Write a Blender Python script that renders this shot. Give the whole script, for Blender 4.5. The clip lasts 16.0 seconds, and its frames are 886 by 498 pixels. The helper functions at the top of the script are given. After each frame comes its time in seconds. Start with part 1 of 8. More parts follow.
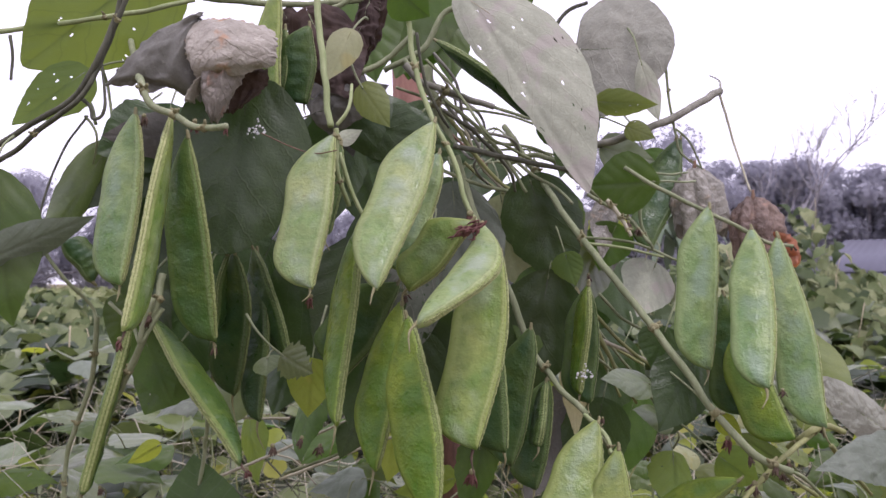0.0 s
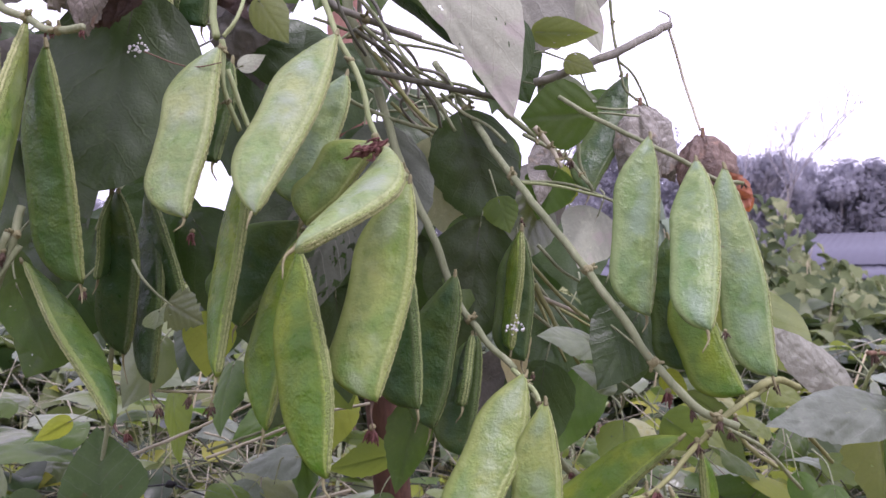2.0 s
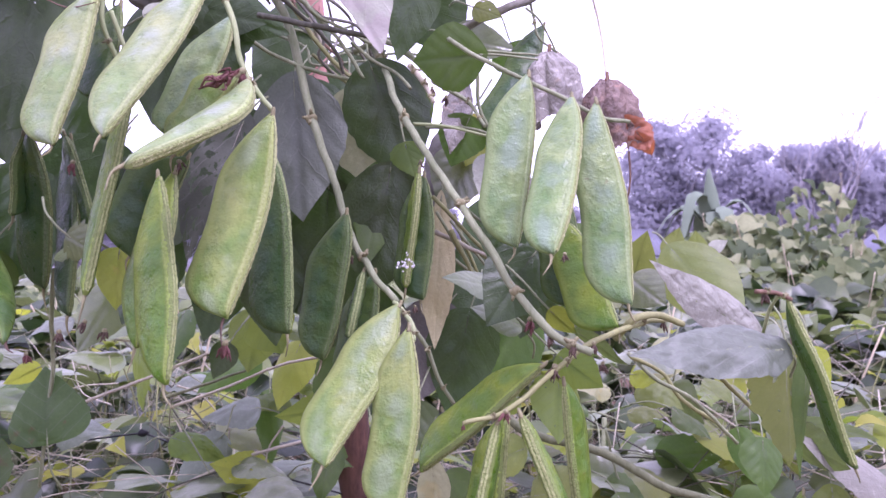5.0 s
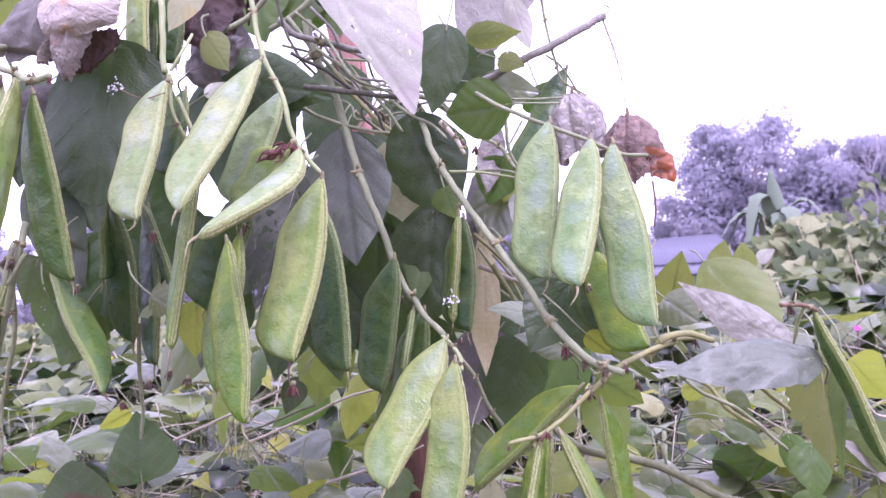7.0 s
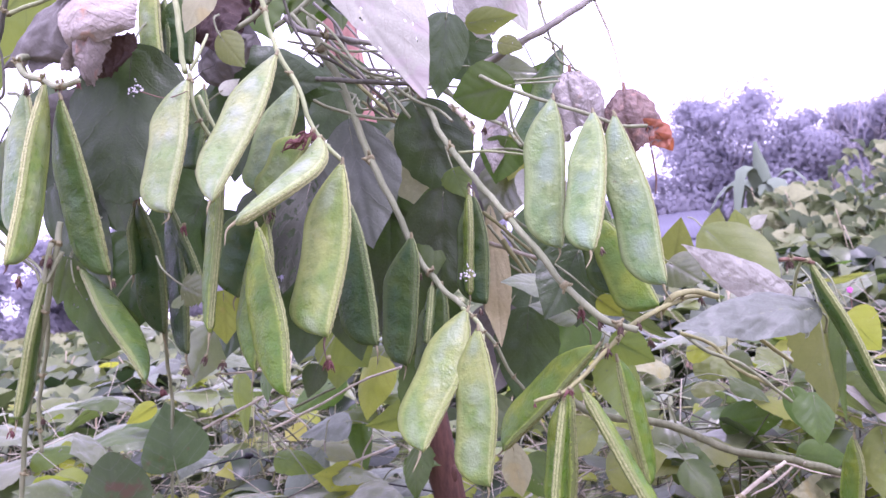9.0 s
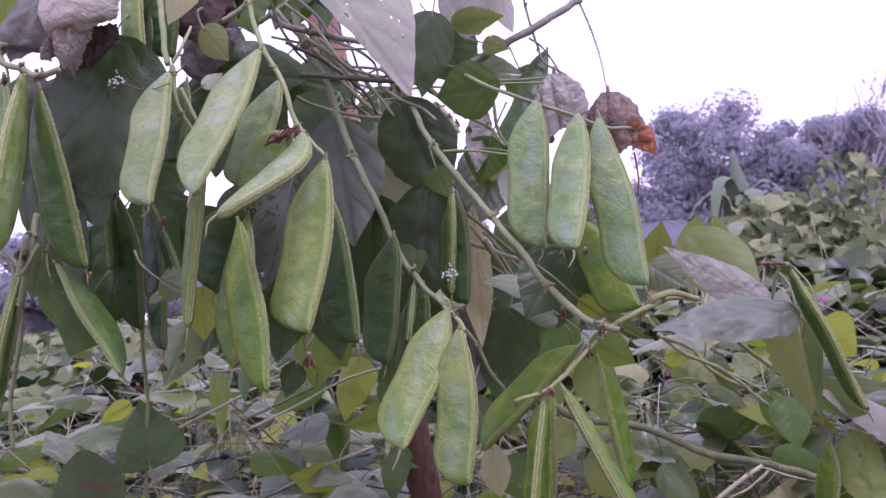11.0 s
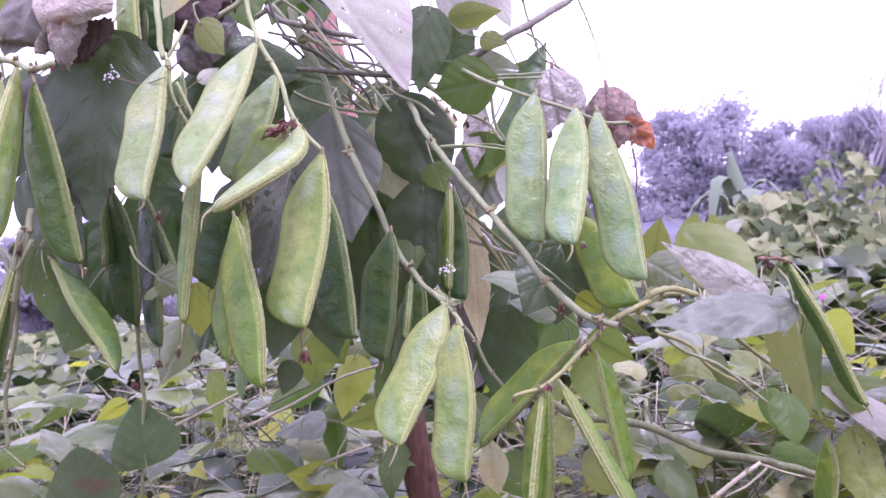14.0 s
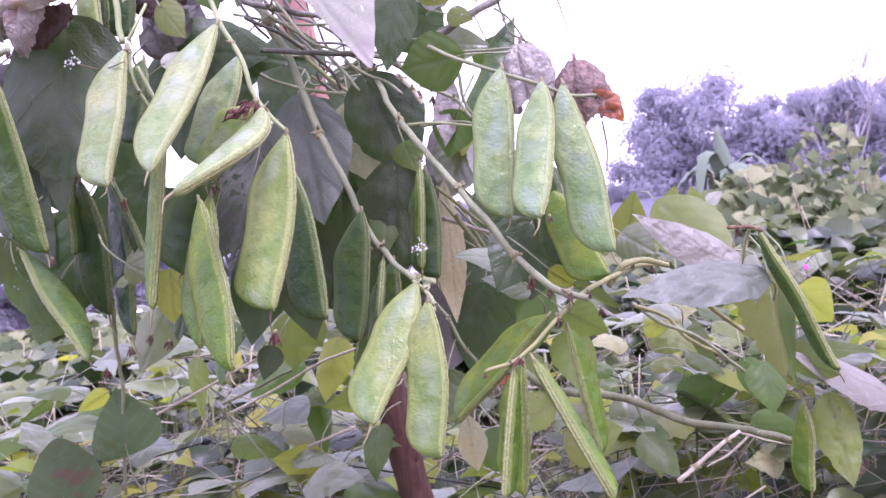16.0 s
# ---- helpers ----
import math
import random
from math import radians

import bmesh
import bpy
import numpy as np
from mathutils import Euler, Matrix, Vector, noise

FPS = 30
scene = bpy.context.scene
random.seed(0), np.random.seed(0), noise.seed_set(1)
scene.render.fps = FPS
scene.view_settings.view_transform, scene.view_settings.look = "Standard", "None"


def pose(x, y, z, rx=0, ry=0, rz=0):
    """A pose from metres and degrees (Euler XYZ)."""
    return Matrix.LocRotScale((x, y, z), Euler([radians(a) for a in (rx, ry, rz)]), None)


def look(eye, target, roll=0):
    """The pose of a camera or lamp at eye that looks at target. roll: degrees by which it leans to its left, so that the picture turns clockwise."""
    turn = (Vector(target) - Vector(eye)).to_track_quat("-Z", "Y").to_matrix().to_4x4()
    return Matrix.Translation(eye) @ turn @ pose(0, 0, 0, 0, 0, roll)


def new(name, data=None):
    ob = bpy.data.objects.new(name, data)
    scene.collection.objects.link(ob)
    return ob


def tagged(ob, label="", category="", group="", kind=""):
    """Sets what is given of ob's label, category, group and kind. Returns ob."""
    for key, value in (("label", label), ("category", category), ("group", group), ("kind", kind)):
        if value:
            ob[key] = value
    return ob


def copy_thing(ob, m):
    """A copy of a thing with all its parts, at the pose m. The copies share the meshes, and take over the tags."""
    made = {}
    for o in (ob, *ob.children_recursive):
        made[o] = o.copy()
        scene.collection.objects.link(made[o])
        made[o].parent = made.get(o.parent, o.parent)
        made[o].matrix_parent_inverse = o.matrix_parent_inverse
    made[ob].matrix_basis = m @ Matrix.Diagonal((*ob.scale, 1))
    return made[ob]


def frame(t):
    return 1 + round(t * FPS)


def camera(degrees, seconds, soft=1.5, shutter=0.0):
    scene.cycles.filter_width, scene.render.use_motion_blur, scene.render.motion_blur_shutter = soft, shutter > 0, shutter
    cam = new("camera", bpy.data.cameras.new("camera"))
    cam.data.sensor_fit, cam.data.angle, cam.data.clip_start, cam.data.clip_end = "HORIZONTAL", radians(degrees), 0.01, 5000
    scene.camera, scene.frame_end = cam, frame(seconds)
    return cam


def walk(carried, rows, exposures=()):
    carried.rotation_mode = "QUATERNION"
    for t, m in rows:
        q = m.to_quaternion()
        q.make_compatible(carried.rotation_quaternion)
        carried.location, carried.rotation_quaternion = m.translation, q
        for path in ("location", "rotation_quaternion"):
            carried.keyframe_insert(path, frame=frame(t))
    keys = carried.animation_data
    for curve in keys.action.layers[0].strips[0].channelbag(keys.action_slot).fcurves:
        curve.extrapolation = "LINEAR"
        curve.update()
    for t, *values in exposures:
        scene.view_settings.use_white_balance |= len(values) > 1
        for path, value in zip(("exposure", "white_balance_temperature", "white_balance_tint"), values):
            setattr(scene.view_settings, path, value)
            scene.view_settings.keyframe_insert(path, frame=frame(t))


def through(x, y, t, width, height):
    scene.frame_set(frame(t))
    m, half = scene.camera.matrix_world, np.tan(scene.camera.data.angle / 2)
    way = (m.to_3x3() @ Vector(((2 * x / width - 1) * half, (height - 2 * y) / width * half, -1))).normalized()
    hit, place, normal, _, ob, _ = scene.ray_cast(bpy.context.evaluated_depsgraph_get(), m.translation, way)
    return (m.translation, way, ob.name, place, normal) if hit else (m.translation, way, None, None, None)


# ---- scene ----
cam = camera(59.7, 16.0, soft=1.5)
cam.data.dof.use_dof, cam.data.dof.focus_distance, cam.data.dof.aperture_fstop = True, 0.5, 22.0
METRES, EYE, TILT, LEAN, TURN = 0.37, 1.0, 2.5, 0.0, 0.0
SKY, SUN = 0.24, 2.1
ROWS = [
    (0.0, 0.0, 0.0, 0.0, 0.0, 0.0, -0.0),
    (0.5, 0.015, -0.008, 0.0082, -0.22, 0.55, 0.35),
    (1.0, 0.0278, 0.0177, -0.0072, -0.62, 0.8, 0.34),
    (1.5, 0.0674, 0.1045, -0.0576, -0.71, -0.13, 0.36),
    (2.0, 0.1093, 0.1494, -0.0965, -1.56, -0.31, 0.19),
    (2.5, 0.1749, 0.1439, -0.1124, -1.38, -0.74, -0.02),
    (3.0, 0.209, 0.1473, -0.1514, 0.18, -1.49, -0.51),
    (3.5, 0.2589, 0.1552, -0.1769, -0.21, -1.38, -0.34),
    (6.0, 0.4233, 0.042, -0.1837, 5.87, -0.17, 1.13),
    (6.5, 0.4175, 0.0046, -0.1668, 7.28, 0.5, 2.01),
    (7.0, 0.4385, -0.0106, -0.157, 7.06, 0.74, 4.02),
    (7.5, 0.4334, -0.0108, -0.1567, 6.35, 0.73, 6.57),
    (8.0, 0.3912, -0.055, -0.1418, 5.86, 0.77, 8.11),
    (8.5, 0.3942, -0.0791, -0.1721, 5.82, -0.21, 7.51),
    (9.0, 0.3969, -0.0911, -0.1798, 6.38, 0.0, 7.33),
    (9.5, 0.4073, -0.0922, -0.1858, 6.23, 0.48, 6.76),
    (12.0, 0.3788, -0.0838, -0.193, 4.44, 0.11, 6.64),
    (12.5, 0.385, -0.0954, -0.1929, 5.1, 0.31, 6.65),
    (13.0, 0.3835, -0.0909, -0.1903, 5.02, 0.48, 6.43),
    (13.5, 0.3804, -0.0864, -0.1926, 5.22, 0.32, 6.51),
    (14.0, 0.388, -0.0788, -0.2003, 4.67, 0.18, 6.46),
    (14.5, 0.3823, -0.0875, -0.1868, 4.96, 0.32, 6.75),
    (15.0, 0.3892, -0.0973, -0.1874, 5.45, -0.84, 7.7),
    (15.5, 0.4024, -0.0836, -0.2075, 4.69, -1.55, 7.63),
    (16.0, 0.4238, -0.0717, -0.2156, 3.96, -1.13, 8.2),
]
EXPOSURES = [(0.0, -0.36, 6100, 26), (1.5, -0.30, 6050, 27), (2.0, -0.08, 5920, 34), (2.4, 0.10, 5800, 39), (3.5, 0.55, 5550, 51), (5.8, 0.42, 5480, 54), (6.6, 0.58, 5480, 55), (7.4, 0.66, 5480, 55), (9.7, 0.66, 5520, 55), (11.8, -0.72, 5650, 46), (12.2, -0.60, 5680, 46), (12.6, 0.19, 5560, 53), (13.2, 0.44, 5530, 54), (14.5, 0.61, 5530, 55), (16.0, 0.63, 5530, 55)]
walk(cam, [(t, pose(0, 0, EYE, TILT, LEAN, TURN) @ pose(METRES * x, METRES * y, METRES * z, 90 + pitch, roll, yaw)) for t, x, y, z, yaw, pitch, roll in ROWS], EXPOSURES)

# ---------------------------------------------------------------- world and light
world = bpy.data.worlds.new("overcast_sky")
scene.world = world
world.use_nodes = True
wn, wl = world.node_tree.nodes, world.node_tree.links
wn.clear()
sky = wn.new("ShaderNodeTexSky")
sky.sky_type = "NISHITA"
sky.sun_disc = False
sky.sun_elevation, sky.sun_rotation = radians(63), radians(145)
sky.air_density, sky.dust_density = 1.0, 4.0
cloud = wn.new("ShaderNodeMixRGB")
cloud.inputs[0].default_value = 0.9
cloud.inputs[2].default_value = (7.4, 7.2, 7.7, 1)
bg = wn.new("ShaderNodeBackground")
bg.inputs[1].default_value = SKY
wo = wn.new("ShaderNodeOutputWorld")
wl.new(sky.outputs[0], cloud.inputs[1])
wl.new(cloud.outputs[0], bg.inputs[0])
wl.new(bg.outputs[0], wo.inputs[0])

sun_data = bpy.data.lights.new("sun", "SUN")
sun_data.energy, sun_data.angle, sun_data.color = SUN, radians(12), (1.0, 0.97, 0.92)
sun = new("sun", sun_data)
sun.matrix_world = look((1.5, -1.5, 5.7), (0.1, 0.5, 0.9))


# ---------------------------------------------------------------- materials
def material(name, rough=0.6, spec=0.4):
    m = bpy.data.materials.new(name)
    m.use_nodes = True
    n, l = m.node_tree.nodes, m.node_tree.links
    b = n["Principled BSDF"]
    b.inputs["Roughness"].default_value = rough
    b.inputs["Specular IOR Level"].default_value = spec
    return m, n, l, b


def noise_node(n, l, coord, scale, detail=4.0, rough=0.6):
    t = n.new("ShaderNodeTexNoise")
    t.inputs["Scale"].default_value = scale
    t.inputs["Detail"].default_value = detail
    t.inputs["Roughness"].default_value = rough
    l.new(coord, t.inputs["Vector"])
    return t.outputs["Fac"]


def ramp(n, l, fac, stops):
    r = n.new("ShaderNodeValToRGB")
    e = r.color_ramp.elements
    while len(e) < len(stops):
        e.new(0.5)
    for i, (p, c) in enumerate(stops):
        e[i].position = p
        e[i].color = (*c, 1)
    l.new(fac, r.inputs[0])
    return r.outputs[0]


def maths(n, l, op, a, b=None):
    t = n.new("ShaderNodeMath")
    t.operation = op
    for i, v in enumerate((a, b)):
        if v is None:
            continue
        if isinstance(v, (int, float)):
            t.inputs[i].default_value = v
        else:
            l.new(v, t.inputs[i])
    return t.outputs[0]


def mixed(n, l, fac, a, b, mode="MIX"):
    t = n.new("ShaderNodeMixRGB")
    t.blend_type = mode
    for i, v in enumerate((fac, a, b)):
        if isinstance(v, (int, float)):
            t.inputs[i].default_value = v
        elif isinstance(v, tuple):
            t.inputs[i].default_value = (*v, 1)
        else:
            l.new(v, t.inputs[i])
    return t.outputs[0]


def bumped(n, l, b, height, strength, distance=0.001):
    t = n.new("ShaderNodeBump")
    t.inputs["Strength"].default_value = strength
    t.inputs["Distance"].default_value = distance
    l.new(height, t.inputs["Height"])
    l.new(t.outputs[0], b.inputs["Normal"])
    return t.outputs[0]


def with_translucency(m, n, l, b, colour, share):
    out = n["Material Output"]
    tr = n.new("ShaderNodeBsdfTranslucent")
    mx = n.new("ShaderNodeMixShader")
    if isinstance(share, float):
        mx.inputs[0].default_value = share
    else:
        l.new(share, mx.inputs[0])
    if isinstance(colour, tuple):
        tr.inputs[0].default_value = (*colour, 1)
    else:
        l.new(colour, tr.inputs[0])
    l.new(b.outputs[0], mx.inputs[1])
    l.new(tr.outputs[0], mx.inputs[2])
    l.new(mx.outputs[0], out.inputs[0])


def coords(n, l, offset=True):
    """Object coordinates, shifted by the object's own random number."""
    tc = n.new("ShaderNodeTexCoord")
    if not offset:
        return tc.outputs["Object"], tc.outputs["UV"]
    info = n.new("ShaderNodeObjectInfo")
    add = n.new("ShaderNodeVectorMath")
    add.operation = "ADD"
    sc = n.new("ShaderNodeVectorMath")
    sc.operation = "SCALE"
    sc.inputs[0].default_value = (7.3, 3.1, 5.7)
    l.new(info.outputs["Random"], sc.inputs["Scale"])
    l.new(tc.outputs["Object"], add.inputs[0])
    l.new(sc.outputs[0], add.inputs[1])
    return add.outputs[0], tc.outputs["UV"]


def pod_material(name, yellow, green, sky_tint, share, through):
    """Bean pod skin: yellow margins, greener blotches and, painted on the swollen middle, a pale bluish sky sheen."""
    m, n, l, b = material(name, 0.3, 0.33)
    co, uv = coords(n, l)
    sep = n.new("ShaderNodeSeparateXYZ")
    l.new(uv, sep.inputs[0])
    big = noise_node(n, l, co, 30, 2, 0.5)
    fine = noise_node(n, l, co, 700, 3, 0.55)
    mid = noise_node(n, l, co, 170, 4, 0.55)
    down = maths(n, l, "MULTIPLY", maths(n, l, "SUBTRACT", sep.outputs[0], 0.5), 0.22)
    base = mixed(n, l, ramp(n, l, maths(n, l, "ADD", big, down), [(0.36, (0, 0, 0)), (0.58, (1, 1, 1))]), yellow, green)
    mottle = noise_node(n, l, co, 105, 3, 0.6)
    base = mixed(n, l, maths(n, l, "MULTIPLY", ramp(n, l, mottle, [(0.44, (0, 0, 0)), (0.58, (1, 1, 1))]), 0.5), base, tuple(0.72 * c for c in green))
    base = mixed(n, l, maths(n, l, "MULTIPLY", ramp(n, l, mid, [(0.40, (0, 0, 0)), (0.62, (1, 1, 1))]), 0.3), base, yellow)
    across = maths(n, l, "ABSOLUTE", maths(n, l, "SUBTRACT", sep.outputs[1], 0.48))
    core = ramp(n, l, across, [(0.10, (1, 1, 1)), (0.36, (0, 0, 0))])
    band = maths(n, l, "SINE", maths(n, l, "ADD", maths(n, l, "MULTIPLY", sep.outputs[0], 36.0), maths(n, l, "MULTIPLY", noise_node(n, l, co, 45, 2, 0.5), 9.0)))
    blot = ramp(n, l, maths(n, l, "ADD", maths(n, l, "MULTIPLY", band, 0.014), noise_node(n, l, co, 48, 3, 0.55)), [(0.42, (0, 0, 0)), (0.60, (0.85, 0.85, 0.85))])
    base = mixed(n, l, mixed(n, l, 1.0, core, blot, "MULTIPLY"), base, sky_tint)
    # The margin's own yellow, brightened to stand for light through the thin edge.
    rim = ramp(n, l, across, [(0.31, (0, 0, 0)), (0.47, (1, 1, 1))])
    base = mixed(n, l, mixed(n, l, 1.0, rim, (0.85, 0.85, 0.85), "MULTIPLY"), base, tuple(min(1, 1.35 * c + 0.045) for c in yellow))
    # cream warty strip on the flank beside the seam, with a thin dark line below it
    strip = ramp(n, l, sep.outputs[1], [(0.0, (1, 1, 1)), (0.085, (1, 1, 1)), (0.125, (0, 0, 0))])
    grit = ramp(n, l, fine, [(0.38, (0.15, 0.15, 0.15)), (0.56, (1, 1, 1))])
    base = mixed(n, l, maths(n, l, "MULTIPLY", mixed(n, l, 1.0, strip, grit, "MULTIPLY"), 0.8), base, tuple(min(1, 1.5 * c + 0.09) for c in yellow))
    line = ramp(n, l, sep.outputs[1], [(0.11, (0, 0, 0)), (0.14, (1, 1, 1)), (0.175, (0, 0, 0))])
    base = mixed(n, l, maths(n, l, "MULTIPLY", mixed(n, l, 1.0, line, ramp(n, l, fine, [(0.40, (1, 1, 1)), (0.56, (0, 0, 0))]), "MULTIPLY"), 0.6), base, tuple(0.5 * c for c in green))
    scar = ramp(n, l, noise_node(n, l, co, 95, 4, 0.7), [(0.70, (0, 0, 0)), (0.745, (1, 1, 1))])
    base = mixed(n, l, maths(n, l, "MULTIPLY", scar, 0.7), base, (0.13, 0.085, 0.06))
    spots = ramp(n, l, mid, [(0.69, (0, 0, 0)), (0.74, (1, 1, 1))])
    base = mixed(n, l, mixed(n, l, 1.0, spots, (0.45, 0.45, 0.45), "MULTIPLY"), base, (0.16, 0.13, 0.05))
    l.new(base, b.inputs["Base Color"])
    mp = n.new("ShaderNodeMapping")
    mp.inputs["Scale"].default_value = (26, 7, 1)
    l.new(uv, mp.inputs["Vector"])
    wrinkle = noise_node(n, l, mp.outputs[0], 1.6, 4, 0.6)
    h = maths(n, l, "ADD", mixed(n, l, 0.7, fine, mid), maths(n, l, "ADD", maths(n, l, "MULTIPLY", wrinkle, 0.35), maths(n, l, "MULTIPLY", mottle, 2.2)))
    wart = ramp(n, l, noise_node(n, l, co, 330, 2, 0.5), [(0.56, (0, 0, 0)), (0.72, (1, 1, 1))])
    h = maths(n, l, "ADD", h, maths(n, l, "MULTIPLY", wart, 0.22))
    h = maths(n, l, "ADD", h, maths(n, l, "MULTIPLY", mixed(n, l, 1.0, strip, fine, "MULTIPLY"), 1.2))
    bumped(n, l, b, h, 0.5, 0.0014)
    l.new(maths(n, l, "ADD", maths(n, l, "MULTIPLY", mid, 0.34), 0.15), b.inputs["Roughness"])
    thin = maths(n, l, "ADD", maths(n, l, "MULTIPLY", rim, 0.42), share)
    with_translucency(m, n, l, b, through, thin)
    return m


POD = {
    "pale": pod_material("pod_skin_pale", (0.315, 0.365, 0.15), (0.195, 0.285, 0.10), (0.295, 0.355, 0.25), 0.12, (0.36, 0.5, 0.08)),
    "blue": pod_material("pod_skin_bluish", (0.25, 0.33, 0.125), (0.118, 0.215, 0.062), (0.195, 0.278, 0.175), 0.12, (0.27, 0.42, 0.07)),
    "green": pod_material("pod_skin_green", (0.20, 0.265, 0.026), (0.075, 0.168, 0.013), (0.105, 0.195, 0.036), 0.15, (0.25, 0.44, 0.04)),
    # The next three are the green skin darkened to stand for shade.
    "shade": pod_material("pod_skin_half_shade", (0.115, 0.175, 0.030), (0.05, 0.115, 0.020), (0.068, 0.132, 0.042), 0.14, (0.17, 0.36, 0.04)),
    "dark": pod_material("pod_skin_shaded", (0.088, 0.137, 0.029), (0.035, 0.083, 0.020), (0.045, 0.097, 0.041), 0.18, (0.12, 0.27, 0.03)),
    "deep": pod_material("pod_skin_deep_shade", (0.06, 0.10, 0.022), (0.02, 0.058, 0.014), (0.026, 0.066, 0.028), 0.1, (0.08, 0.2, 0.02)),
    "mellow": pod_material("pod_skin_mellow", (0.31, 0.36, 0.10), (0.15, 0.255, 0.05), (0.26, 0.335, 0.175), 0.12, (0.36, 0.5, 0.06)),
    "ripe": pod_material("pod_skin_ripe", (0.26, 0.31, 0.085), (0.13, 0.22, 0.048), (0.205, 0.275, 0.14), 0.12, (0.34, 0.48, 0.06)),
    # Copy of the green skin, more translucent so that it glows as if backlit.
    "lit": pod_material("pod_skin_backlit", (0.16, 0.25, 0.035), (0.08, 0.17, 0.027), (0.10, 0.20, 0.045), 0.45, (0.32, 0.58, 0.04)),
}


def seam_material(name, flank, light, dark):
    """Two light warty ridges with dark dotted grooves beside them."""
    m, n, l, b = material(name, 0.5, 0.4)
    co, uv = coords(n, l)
    sep = n.new("ShaderNodeSeparateXYZ")
    l.new(uv, sep.inputs[0])
    fine = noise_node(n, l, co, 900, 3, 0.6)
    off = maths(n, l, "ABSOLUTE", maths(n, l, "SUBTRACT", sep.outputs[1], 0.5))
    ridge = ramp(n, l, off, [(0.02, (0, 0, 0)), (0.09, (1, 1, 1)), (0.21, (1, 1, 1)), (0.30, (0, 0, 0))])
    groove = ramp(n, l, off, [(0.0, (1, 1, 1)), (0.05, (0, 0, 0)), (0.25, (0, 0, 0)), (0.31, (1, 1, 1)), (0.37, (0, 0, 0))])
    col = mixed(n, l, mixed(n, l, 1.0, ridge, ramp(n, l, fine, [(0.36, (0.1, 0.1, 0.1)), (0.56, (1, 1, 1))]), "MULTIPLY"), flank, light)
    col = mixed(n, l, mixed(n, l, 1.0, groove, ramp(n, l, fine, [(0.42, (1, 1, 1)), (0.58, (0, 0, 0))]), "MULTIPLY"), col, dark)
    l.new(col, b.inputs["Base Color"])
    bumped(n, l, b, fine, 0.8, 0.0015)
    return m


SEAM = seam_material("pod_seam_warty", (0.24, 0.30, 0.085), (0.45, 0.46, 0.22), (0.11, 0.11, 0.04))
SEAM_MID = seam_material("pod_seam_olive", (0.16, 0.22, 0.05), (0.34, 0.37, 0.15), (0.075, 0.085, 0.025))
# Seam colours darkened to go with the shaded pod skins.
SEAM_DARK = seam_material("pod_seam_shaded", (0.10, 0.16, 0.04), (0.27, 0.31, 0.12), (0.045, 0.06, 0.018))


